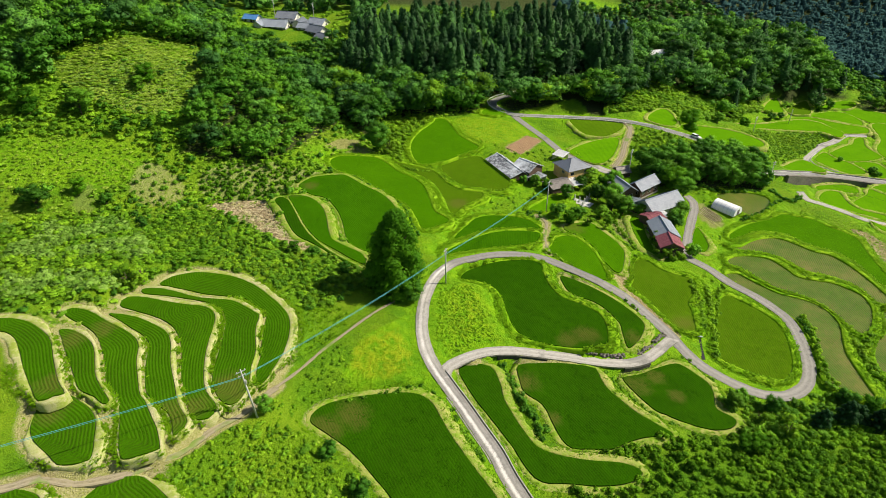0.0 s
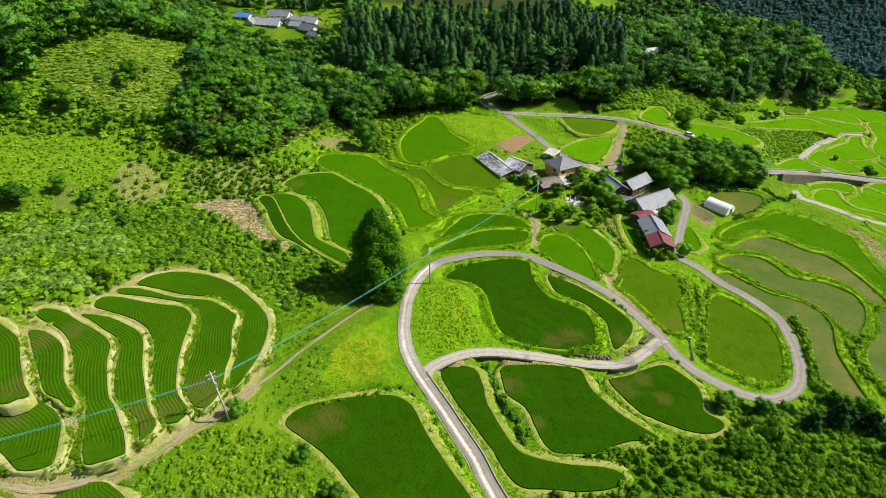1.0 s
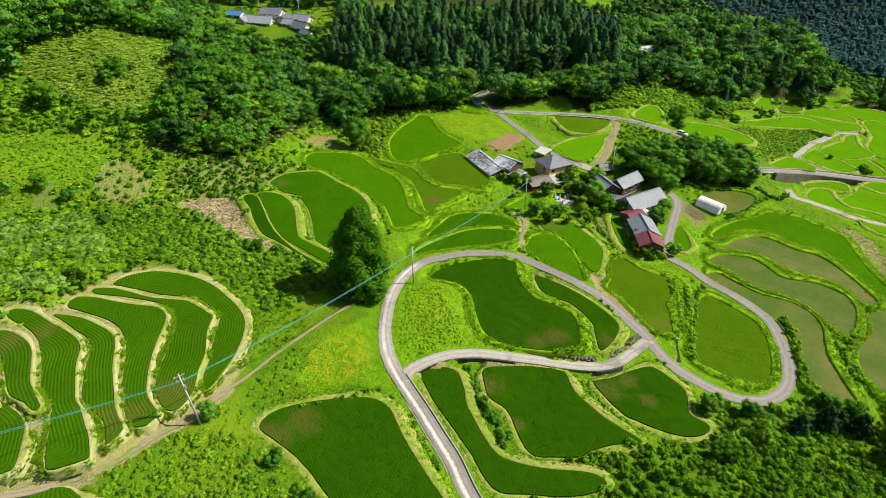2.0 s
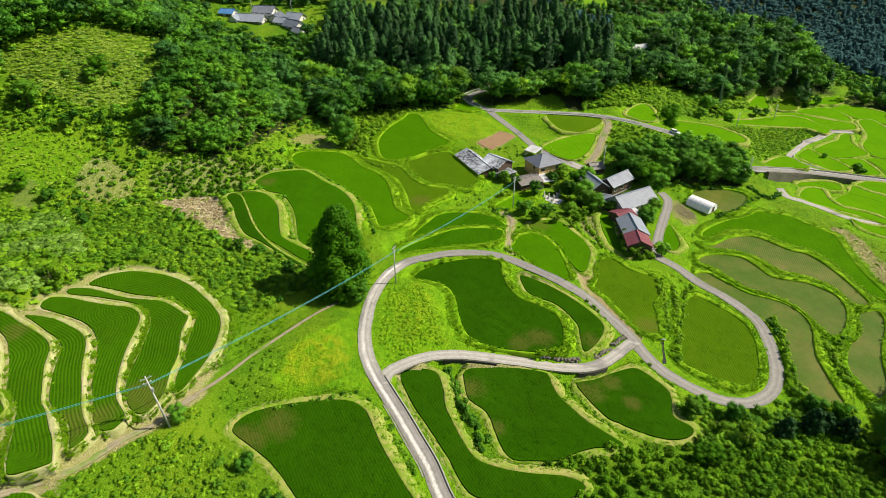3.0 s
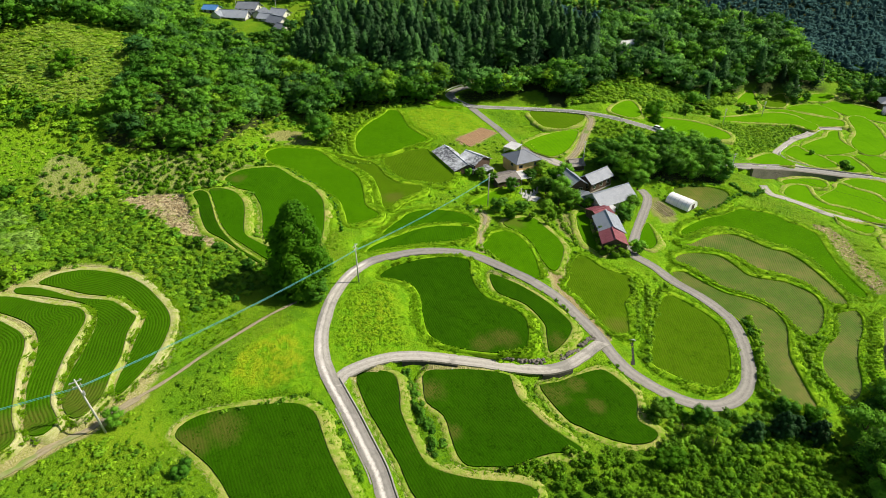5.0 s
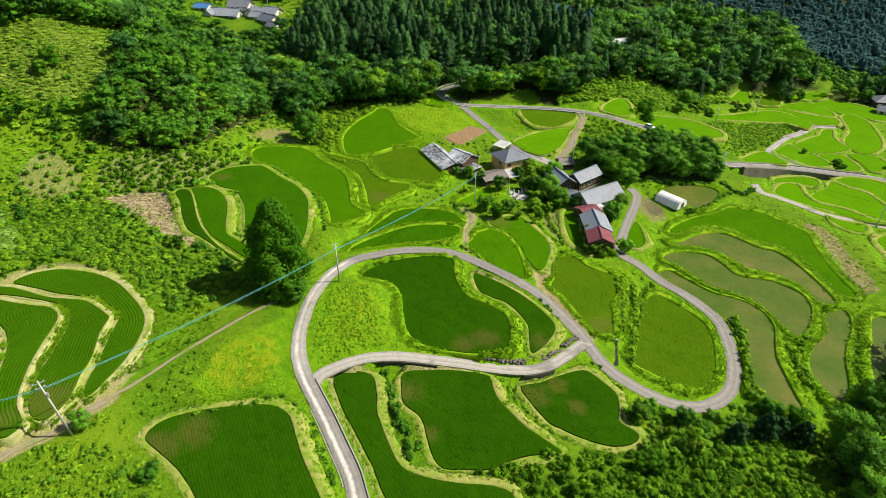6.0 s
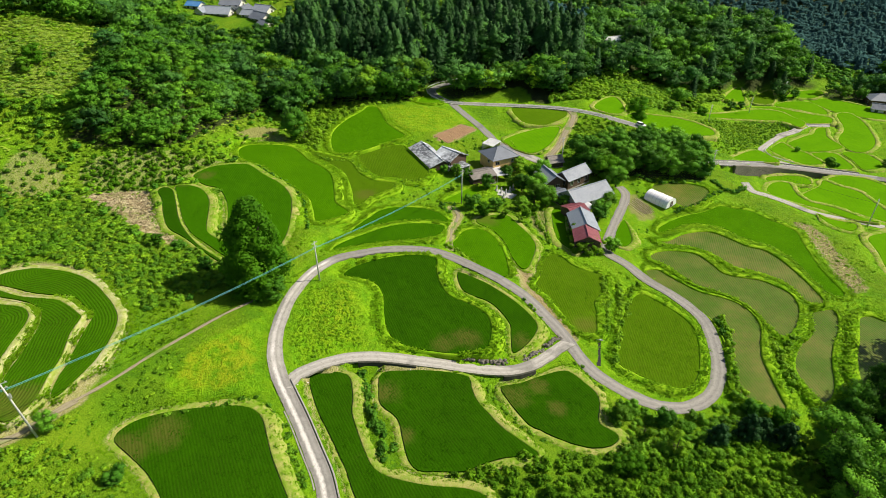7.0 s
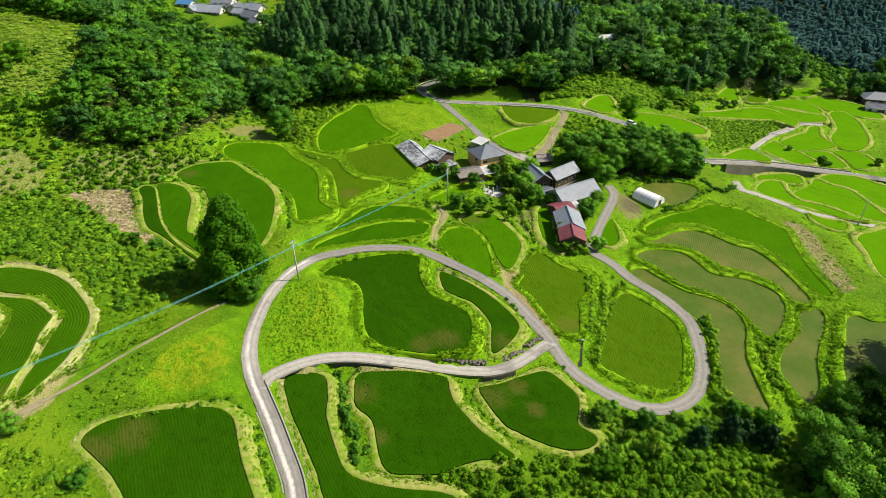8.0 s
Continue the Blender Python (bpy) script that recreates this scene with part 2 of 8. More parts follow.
M_ROAD = {
    "concrete": pavement_material("concrete_lane", (0.27, 0.26, 0.235), (0.40, 0.385, 0.35), (0.23, 0.225, 0.205), (0.47, 0.455, 0.42)),
    "asphalt": pavement_material("asphalt", (0.19, 0.188, 0.18), (0.26, 0.257, 0.245), (0.15, 0.15, 0.145), (0.30, 0.297, 0.285)),
    "dirt": pavement_material("dirt_path", (0.20, 0.175, 0.10), (0.32, 0.28, 0.19), (0.16, 0.24, 0.05), (0.36, 0.32, 0.23)),
}
M_STONE = plain_material("stone_wall", (0.10, 0.095, 0.08), (0.22, 0.20, 0.17), 2.5, 0.9, bump=0.9)
M_CONC = plain_material("grey_concrete", (0.24, 0.23, 0.21), (0.36, 0.35, 0.32), 1.5, 0.85)
M_TRUNK = plain_material("bark", (0.06, 0.045, 0.03), (0.12, 0.09, 0.06), 5.0, 0.95, bump=0.8)
M_LEAF = leaf_material("broad_leaves", (0.034, 0.155, 0.010), (0.066, 0.240, 0.016), (0.120, 0.300, 0.020), 0.3, 0.05, spread=0.8)
M_CEDAR = leaf_material("cedar_needles", (0.019, 0.076, 0.022), (0.034, 0.118, 0.030), (0.052, 0.150, 0.030), 0.3, 0.15, spread=0.7)
# distance haze is put into these leaf colours as a blue tint
M_FAR = leaf_material("haze_tinted_conifers", (0.044, 0.112, 0.108), (0.052, 0.126, 0.120), (0.056, 0.130, 0.116), 0.15, 0.9, 0.0, 0.12)
M_GARDEN = leaf_material("garden_leaves", (0.060, 0.205, 0.010), (0.120, 0.325, 0.018), (0.185, 0.370, 0.022), 0.35, 0.1, spread=0.6)
M_ORCHARD = leaf_material("orchard_leaves", (0.036, 0.135, 0.005), (0.080, 0.240, 0.009), (0.140, 0.300, 0.012), 0.3, 0.0, 0.06, 0.7)
M_BIG = leaf_material("fine_tree_leaves", (0.030, 0.140, 0.006), (0.064, 0.230, 0.010), (0.115, 0.290, 0.012), 0.45, 0.1, 0.06)
M_BUSH = leaf_material("bush_leaves", (0.085, 0.250, 0.008), (0.160, 0.375, 0.013), (0.245, 0.420, 0.018), 0.33, 0.3)
M_BRUSH = leaf_material("brush_leaves", (0.078, 0.245, 0.010), (0.148, 0.365, 0.016), (0.235, 0.425, 0.022), 0.35, 0.2, spread=0.7)
M_GRASS = leaf_material("grass_blades", (0.138, 0.350, 0.006), (0.205, 0.430, 0.010), (0.265, 0.455, 0.016), 0.5, 0.75, spread=0.22)
M_SEED = leaf_material("seeding_grass", (0.19, 0.42, 0.012), (0.28, 0.50, 0.025), (0.42, 0.54, 0.09), 0.5, 0.8, spread=0.5)
M_SILVER = leaf_material("silver_grass", (0.15, 0.37, 0.030), (0.24, 0.46, 0.060), (0.33, 0.50, 0.105), 0.5, 0.6, spread=0.5)
M_STRAW = leaf_material("cut_straw", (0.30, 0.235, 0.12), (0.48, 0.41, 0.24), (0.62, 0.56, 0.36), 0.5, 0.6, spread=0.5)
M_DARK = leaf_material("dark_leaves", (0.032, 0.132, 0.030), (0.072, 0.236, 0.044), (0.118, 0.290, 0.040), 0.32, 0.1, spread=0.8)

# ---- the lie of the land: heights in metres on a 48 m lattice, blended smoothly ----
LATTICE = [
    (15.7, 10.5, 8.7, 1.5, -5.3, 12.9, 1.0, -25.5, -36.3, -35.2, -29.4),
    (7.5, 7.7, 20.2, 2.4, -10.9, -14.2, -23.7, -22.1, -29.1, -31.1, -28.7),
    (12.5, -6.5, 7.9, 0.2, 0.1, -11.9, -12.9, -8.9, -25.8, -28.5, -26.7),
    (23.8, 16.7, -12.7, -1.5, -14.9, -11.9, -18.4, -21.6, -24.0, -25.4, -25.0),
    (23.8, 38.2, 33.1, -18.8, 2.9, -20.3, -2.2, -24.4, -31.7, -31.6, -25.8),
    (45.6, 43.7, 7.2, -14.7, -11.3, -15.7, -10.8, -26.9, -23.2, -23.4, -27.2),
    (33.4, 5.1, -22.5, 12.4, 1.9, 0.2, -0.9, -24.9, -35.1, -31.2, -28.9),
    (18.9, 7.7, 5.4, 9.6, 12.1, 9.7, -0.1, 1.8, -2.1, -21.0, -27.4),
    (14.3, 7.3, 7.7, 9.9, 11.9, 9.7, -1.2, -8.4, 1.6, -12.3, -27.0),
    (13.8, 12.7, 12.0, 9.3, 5.1, -1.9, -15.1, -27.7, -28.0, -26.6, -26.9),
]
LAT = np.array(LATTICE)
LX, LY, LS = -180.0, 30.0, 48.0


def cubic_weights(f):
    return np.stack([(1 - f) ** 3, 3 * f ** 3 - 6 * f ** 2 + 4, -3 * f ** 3 + 3 * f ** 2 + 3 * f + 1, f ** 3], -1) / 6


def land(x, y):
    """Height of the natural slope."""
    x, y = np.asarray(x, float), np.asarray(y, float)
    ny, nx = LAT.shape
    gx, gy = np.clip((x - LX) / LS, 0, nx - 1.0001), np.clip((y - LY) / LS, 0, ny - 1.0001)
    ix, iy = gx.astype(int), gy.astype(int)
    wx, wy = cubic_weights(gx - ix), cubic_weights(gy - iy)
    z = np.zeros_like(x)
    for a in range(4):
        for b in range(4):
            z += wx[..., a] * wy[..., b] * LAT[np.clip(iy + b - 1, 0, ny - 1), np.clip(ix + a - 1, 0, nx - 1)]
    far = np.clip((y - 470 - 0.1 * x) / 400, 0, 1)
    z = z + 150 * far * far * (3 - 2 * far)
    side = np.clip((np.abs(x - 60) - 330) / 500, 0, 1)
    return z + 90 * side * side


FIELDS, ROUTES, AREAS, BUNDS = [], [], {}, {}


def curve_through(pts, closed, step=1.0):
    """A smooth line through the points, as an array."""
    p = np.array(pts, float)
    n = len(p)
    out = []
    for i in range(n if closed else n - 1):
        if closed:
            a, b, c, d = p[i - 1], p[i], p[(i + 1) % n], p[(i + 2) % n]
        else:
            a, b, c, d = p[max(i - 1, 0)], p[i], p[i + 1], p[min(i + 2, n - 1)]
        k = max(2, int(np.linalg.norm(c - b) / step))
        for s in np.arange(k) / k:
            out.append(0.5 * (2 * b + (c - a) * s + (2 * a - 5 * b + 4 * c - d) * s * s + (3 * b - a - 3 * c + d) * s ** 3))
    if not closed:
        out.append(p[-1])
    return np.array(out)


def field(name, kind, z, pts):
    FIELDS.append((name, kind, z, curve_through(pts, True, 1.2)))


def route(name, kind, width, pts):
    line = curve_through(pts, False, 1.5)
    z = land(line[:, 0], line[:, 1])
    for _ in range(30):
        z[1:-1] = 0.25 * z[:-2] + 0.5 * z[1:-1] + 0.25 * z[2:]
    ROUTES.append((name, kind, width, line, z))


# rice paddies: name, kind of planting, level, outline
field("mid_a", "thick", -1.01, [(-52.8, 163.6), (-51.7, 165.9), (-48.8, 164.4), (-45.0, 156.9), (-40.7, 147.8), (-36.1, 140.6), (-30.9, 134.5), (-25.1, 129.3), (-20.3, 125.3), (-22.7, 126.3), (-29.8, 132.4), (-35.6, 137.8), (-41.3, 142.4), (-45.3, 149.1), (-49.5, 158.3)])
field("mid_b", "deep", -1.75, [(-49.5, 168.1), (-46.4, 168.8), (-41.7, 166.6), (-37.4, 160.7), (-35.1, 154.2), (-33.1, 146.6), (-31.2, 141.8), (-26.7, 137.8), (-22.4, 134.6), (-20.6, 130.9), (-20.7, 128.8), (-23.9, 130.9), (-29.8, 136.2), (-35.3, 141.3), (-40.1, 148.5), (-44.2, 156.9), (-47.8, 164.3)])
field("mid_c", "deep", -4.08, [(-48.8, 179.1), (-48.2, 183.3), (-44.8, 187.2), (-37.7, 189.0), (-33.7, 188.1), (-27.1, 180.8), (-21.0, 175.0), (-16.4, 168.1), (-14.5, 162.3), (-12.8, 153.2), (-12.0, 143.3), (-13.6, 136.6), (-19.8, 137.9), (-24.7, 141.0), (-27.7, 144.5), (-30.8, 155.8), (-33.8, 163.7), (-38.4, 171.1), (-43.3, 173.5)])
field("mid_d", "fresh", -6.27, [(-42.5, 207.0), (-39.5, 210.1), (-33.1, 210.1), (-26.2, 209.0), (-21.3, 203.9), (-16.2, 196.1), (-10.9, 191.1), (-6.9, 184.5), (-4.6, 175.4), (-2.7, 166.3), (1.9, 160.4), (-1.2, 157.0), (-6.1, 155.0), (-8.6, 162.4), (-11.2, 169.3), (-15.5, 174.6), (-19.8, 179.4), (-25.4, 186.2), (-31.2, 192.4), (-38.3, 197.1), (-41.8, 201.9)])
field("mid_e", "thin", -8.07, [(-18.9, 209.1), (-15.3, 207.0), (-11.0, 205.0), (-3.4, 200.1), (1.2, 190.8), (6.5, 185.2), (13.3, 183.1), (13.3, 179.0), (9.8, 175.8), (6.3, 172.3), (4.1, 167.1), (2.2, 169.3), (0.4, 178.2), (-2.7, 188.6), (-6.3, 194.0), (-10.3, 198.2), (-14.3, 201.6), (-17.6, 205.5)])
field("mid_f", "fresh", -8.09, [(-13.0, 228.0), (-10.1, 239.8), (-4.8, 250.6), (-3.0, 256.3), (1.0, 255.5), (4.4, 245.1), (7.0, 236.0), (13.6, 225.6), (14.1, 222.2), (6.9, 215.5), (1.2, 210.2), (-3.4, 207.6), (-6.6, 206.6), (-9.7, 208.1), (-12.4, 217.7)])
field("mid_g", "thin", -9.25, [(-1.0, 207.7), (2.8, 211.8), (8.5, 215.5), (13.7, 217.1), (17.1, 210.7), (20.4, 203.7), (23.8, 196.0), (24.1, 191.5), (21.2, 186.3), (17.8, 186.3), (14.0, 188.9), (8.6, 189.7), (4.9, 193.3), (1.0, 199.8)])
field("mid_h", "bright", -9.43, [(20.4, 273.9), (24.6, 275.5), (28.9, 270.7), (28.2, 266.1), (22.3, 265.3), (18.3, 267.6)])
field("mid_j", "deep", -8.63, [(8.4, 162.5), (10.1, 165.3), (14.2, 167.4), (20.5, 167.4), (25.1, 166.0), (28.5, 163.2), (30.9, 159.1), (28.9, 158.7), (24.2, 159.4), (17.6, 159.1), (13.0, 157.7), (9.7, 156.4), (4.6, 153.2), (3.1, 152.6), (5.0, 157.1)])
field("mid_k", "deep", -7.33, [(0.4, 143.3), (3.7, 146.8), (8.6, 150.5), (13.1, 153.6), (18.9, 155.5), (25.3, 155.5), (29.5, 154.2), (29.0, 151.1), (27.0, 148.6), (23.3, 147.4), (18.8, 146.5), (14.4, 145.9), (8.9, 144.5), (4.0, 143.3), (0.5, 141.6)])
field("mid_l", "bright", -11.58, [(29.4, 177.3), (33.4, 181.7), (37.5, 185.8), (42.2, 187.1), (42.4, 185.0), (39.4, 181.7), (37.8, 177.3), (35.1, 175.8), (31.5, 176.6)])
field("mid_m", "fresh", -10.95, [(39.0, 164.5), (42.8, 166.6), (48.2, 166.9), (50.9, 161.7), (53.8, 155.1), (54.1, 153.9), (54.7, 149.6), (53.4, 144.3), (51.3, 139.0), (49.4, 138.5), (47.7, 143.2), (46.7, 149.0), (45.1, 154.5), (42.5, 159.0), (39.4, 161.7)])
field("mid_n", "fresh", -9.75, [(31.5, 148.3), (33.0, 151.3), (34.7, 155.1), (38.1, 156.7), (41.3, 155.4), (44.3, 149.8), (45.4, 143.9), (45.8, 138.4), (45.6, 133.4), (43.2, 133.4), (40.1, 136.0), (37.0, 140.0), (34.3, 144.2)])
field("mid_o", "thin", -11.91, [(56.0, 144.0), (59.1, 146.9), (61.3, 145.2), (63.5, 141.2), (66.6, 138.8), (70.7, 136.2), (69.8, 131.1), (65.8, 125.4), (65.4, 121.7), (63.9, 114.5), (63.2, 114.1), (60.4, 113.7), (58.6, 117.0), (56.7, 122.6), (55.0, 127.7), (52.5, 132.6), (54.1, 136.2), (54.6, 140.2)])
field("loop", "thin", -13.82, [(77.6, 130.7), (79.9, 130.7), (83.2, 126.9), (85.7, 123.2), (87.3, 118.9), (87.1, 114.7), (85.7, 109.4), (83.4, 103.5), (80.9, 100.1), (78.0, 98.9), (75.0, 99.8), (71.8, 101.8), (69.1, 103.9), (67.1, 106.4), (69.0, 113.1), (72.5, 123.2)])
field("centre", "thick", -7.18, [(4.7, 130.0), (6.4, 133.3), (11.0, 136.4), (16.9, 138.6), (23.0, 139.1), (27.2, 137.5), (27.5, 131.8), (28.3, 127.1), (30.5, 121.9), (35.5, 118.4), (38.7, 115.0), (39.5, 111.3), (39.2, 107.5), (38.4, 103.8), (35.7, 102.9), (31.7, 102.2), (28.8, 102.5), (24.0, 103.6), (20.3, 105.2), (17.9, 107.8), (16.6, 111.3), (15.8, 116.3), (15.0, 122.4), (12.4, 127.1), (8.3, 129.0)])
field("centre_b", "thick", -9.64, [(32.8, 134.8), (36.2, 133.0), (40.5, 129.5), (44.7, 124.7), (47.8, 120.2), (50.1, 115.1), (49.7, 111.9), (47.3, 108.0), (44.5, 105.2), (43.7, 105.9), (43.9, 110.3), (44.1, 114.3), (42.2, 119.3), (39.6, 122.9), (35.4, 125.6), (33.4, 128.5)])
field("front_a", "thick", -6.63, [(3.0, 95.7), (5.8, 96.6), (10.5, 95.7), (12.2, 90.6), (12.7, 85.8), (15.6, 78.4), (17.8, 74.3), (21.3, 72.4), (26.9, 71.1), (33.0, 70.5), (35.9, 69.1), (35.8, 67.5), (32.8, 66.0), (27.7, 65.5), (21.8, 66.0), (17.8, 66.3), (15.5, 68.7), (13.0, 74.3), (9.7, 80.5), (6.0, 87.3)])
field("front_b", "thick", -8.27, [(16.9, 97.8), (22.0, 98.5), (26.6, 98.5), (31.1, 97.8), (34.2, 96.7), (34.6, 94.1), (35.5, 90.6), (37.6, 87.2), (39.6, 84.3), (42.3, 81.6), (45.3, 78.8), (44.7, 77.8), (39.9, 77.6), (35.9, 76.3), (32.6, 74.8), (28.0, 74.8), (24.9, 75.0), (23.2, 77.1), (22.1, 81.0), (20.7, 86.1), (17.4, 89.5), (16.7, 93.5)])
field("front_c", "thick", -11.11, [(40.6, 96.9), (44.0, 97.6), (48.6, 99.6), (51.7, 100.8), (54.2, 101.4), (55.9, 100.4), (57.9, 97.6), (59.4, 95.1), (59.4, 92.0), (58.3, 88.2), (59.0, 86.8), (60.7, 85.4), (61.1, 83.9), (59.3, 82.3), (55.9, 81.8), (52.4, 82.8), (49.2, 84.4), (47.0, 85.9), (45.1, 87.1), (42.8, 91.0), (41.4, 93.9)])
field("front_d", "thick", -3.66, [(-25.7, 77.9), (-23.9, 81.5), (-18.6, 83.7), (-11.9, 84.8), (-6.2, 85.0), (-2.7, 83.0), (-0.4, 78.6), (1.7, 73.9), (5.6, 67.1), (8.7, 62.0), (11.2, 57.3), (13.0, 53.5), (-3.9, 53.5), (-7.9, 59.9), (-12.2, 65.3), (-16.9, 70.7), (-21.7, 74.5)])
field("wet_a", "fresh", -15.62, [(94.6, 166.5), (97.9, 169.7), (105.2, 174.4), (112.3, 177.0), (118.9, 180.9), (122.1, 179.7), (127.6, 177.4), (130.5, 172.2), (133.9, 168.3), (135.6, 164.1), (134.2, 157.5), (133.2, 151.4), (132.2, 144.1), (132.1, 137.4), (132.3, 133.6), (130.5, 132.3), (128.3, 133.6), (127.5, 138.7), (127.4, 144.1), (126.6, 151.4), (124.3, 156.6), (120.5, 159.2), (116.9, 162.4), (114.5, 166.9), (109.3, 169.3), (103.7, 169.0), (98.1, 165.8), (94.5, 164.1)])
field("wet_b", "wet", -14.80, [(91.1, 158.2), (94.5, 158.2), (100.5, 162.1), (106.6, 163.8), (110.2, 162.8), (113.3, 159.5), (116.7, 155.3), (120.2, 153.5), (122.5, 149.2), (123.6, 144.4), (124.3, 139.2), (124.7, 133.7), (124.4, 128.9), (121.2, 128.6), (119.9, 130.3), (119.7, 135.0), (118.3, 138.1), (115.7, 141.0), (112.1, 143.2), (108.6, 144.9), (106.6, 148.7), (104.4, 152.2), (99.8, 155.3), (95.0, 156.3)])
field("wet_c", "wet", -14.58, [(87.6, 150.7), (91.0, 152.5), (96.2, 152.5), (100.4, 150.7), (102.7, 145.7), (104.3, 141.3), (108.9, 139.4), (112.5, 138.3), (115.3, 135.7), (117.3, 132.9), (117.4, 129.0), (115.8, 124.6), (113.1, 120.4), (109.6, 116.8), (107.2, 116.4), (106.1, 120.4), (105.7, 123.7), (104.5, 127.9), (101.6, 131.5), (98.1, 133.9), (94.6, 136.8), (92.0, 141.8), (89.4, 146.3), (86.9, 148.3)])
field("wet_d", "wet", -14.73, [(83.7, 143.1), (87.1, 143.4), (89.5, 140.1), (91.8, 137.0), (94.6, 133.6), (98.3, 131.7), (101.5, 129.7), (103.6, 127.1), (104.5, 123.5), (103.9, 118.9), (101.3, 113.3), (99.6, 108.9), (99.0, 104.7), (98.5, 100.7), (98.1, 96.5), (97.7, 94.2), (94.5, 94.8), (92.1, 97.0), (89.6, 98.2), (91.4, 104.1), (93.3, 110.4), (93.8, 115.7), (93.8, 121.5), (91.8, 125.7), (88.1, 130.7), (85.9, 134.9), (83.6, 140.1)])
field("wet_e", "wet", -15.93, [(120.4, 126.3), (126.0, 127.6), (125.6, 124.5), (123.0, 119.7), (118.9, 114.5), (115.3, 108.6), (113.3, 104.0), (110.8, 99.8), (108.4, 97.5), (107.0, 97.1), (106.4, 99.8), (105.9, 103.0), (106.2, 106.4), (107.9, 109.9), (111.4, 114.5), (115.3, 117.4), (118.1, 121.4)])
field("wet_f", "wet", -15.42, [(130.6, 123.9), (133.6, 124.3), (135.6, 122.4), (140.0, 121.6), (142.1, 116.8), (134.6, 107.6), (127.6, 104.2), (120.6, 102.5), (117.3, 100.9), (121.2, 109.3), (124.9, 114.8), (127.8, 119.7)])
field("wet_g", "wet", -14.84, [(101.0, 194.4), (106.2, 196.7), (113.5, 196.2), (118.2, 193.5), (118.8, 189.7), (115.7, 185.1), (110.5, 179.9), (106.6, 178.7), (104.9, 181.4), (103.9, 185.9), (101.5, 189.7)])
field("far_a", "bright", -15.51, [(109.0, 265.3), (115.8, 268.2), (123.4, 266.0), (132.4, 262.4), (138.8, 256.0), (142.5, 248.0), (141.3, 242.9), (136.9, 241.6), (129.0, 242.9), (120.8, 246.7), (115.6, 254.7)])
field("far_b", "bright", -26.06, [(146.9, 298.9), (156.1, 298.0), (168.6, 298.0), (180.8, 301.4), (191.7, 304.0), (199.7, 300.6), (202.6, 292.3), (204.7, 286.8), (203.2, 283.0), (198.7, 279.2), (194.6, 286.8), (185.0, 288.4), (175.6, 289.9), (165.8, 291.5), (155.9, 292.3), (147.1, 293.9)])
field("far_c", "bright", -27.06, [(186.8, 309.4), (200.9, 311.1), (206.9, 305.9), (214.6, 300.0), (222.2, 295.0), (219.2, 287.9), (213.7, 287.1), (204.8, 287.9), (204.0, 294.2), (202.3, 303.3), (194.7, 307.6)])
field("far_d", "bright", -27.31, [(203.4, 313.6), (211.7, 319.1), (223.3, 320.0), (226.5, 313.6), (226.0, 304.9), (223.1, 299.8), (218.0, 302.3), (210.6, 308.3)])
field("far_e", "bright", -27.76, [(226.4, 323.2), (234.9, 326.1), (242.3, 323.2), (249.2, 315.8), (254.1, 307.9), (250.7, 293.7), (238.0, 297.7), (232.0, 301.9), (228.8, 309.6)])
field("far_f", "bright", -27.31, [(228.5, 300.0), (236.0, 301.6), (236.0, 291.9), (231.7, 277.5), (224.8, 262.3), (214.8, 252.7), (208.6, 253.9), (210.3, 266.3), (220.9, 280.4)])
field("far_g", "bright", -26.99, [(207.1, 279.4), (211.6, 280.1), (206.7, 269.3), (207.1, 259.1), (205.6, 255.9), (195.5, 252.1), (186.5, 252.7), (184.6, 259.1), (184.9, 261.8), (195.5, 269.3), (202.0, 272.8)])
field("far_h", "bright", -26.34, [(172.8, 253.1), (181.4, 260.9), (182.6, 254.4), (186.1, 248.7), (187.9, 240.9), (186.9, 237.5), (180.3, 236.9), (176.8, 239.8), (173.9, 246.3)])
field("far_i", "bright", -22.95, [(147.1, 235.1), (155.3, 241.6), (161.8, 244.0), (164.1, 239.8), (165.5, 232.3), (158.7, 232.3), (151.5, 233.4)])
field("far_j", "bright", -27.19, [(190.1, 251.3), (199.3, 250.7), (200.2, 244.6), (198.7, 235.3), (190.3, 235.3), (190.6, 241.6)])
field("far_k", "bright", -27.57, [(203.9, 252.0), (212.5, 252.0), (214.7, 244.8), (213.3, 237.9), (203.1, 234.6), (203.7, 243.6)])
field("far_l", "bright", -23.30, [(154.1, 218.6), (162.8, 220.2), (168.5, 218.6), (169.1, 214.6), (166.9, 212.2), (162.1, 213.1), (156.3, 214.1), (153.1, 215.6)])
field("far_m", "bright", -21.73, [(146.9, 204.1), (152.4, 210.6), (157.8, 210.1), (156.4, 201.4), (157.8, 195.8), (164.3, 190.9), (170.0, 183.8), (173.5, 181.2), (165.8, 183.0), (160.2, 188.5), (154.0, 194.1), (149.1, 198.4)])
field("far_n", "bright", -24.79, [(162.0, 206.5), (172.3, 213.9), (176.6, 218.8), (179.8, 213.9), (184.5, 209.2), (185.0, 201.6), (185.7, 190.0), (186.5, 184.6), (179.2, 187.3), (175.0, 191.6), (169.8, 197.4), (163.0, 202.5)])
field("far_o", "bright", -26.77, [(181.8, 223.9), (189.5, 227.0), (196.2, 224.9), (200.0, 219.9), (203.0, 213.6), (194.7, 196.0), (190.0, 203.6), (189.5, 212.2), (186.5, 216.9)])
field("far_p", "bright", -20.57, [(154.8, 184.8), (157.0, 181.0), (163.1, 177.7), (159.9, 173.4), (156.2, 175.5), (154.4, 179.9)])
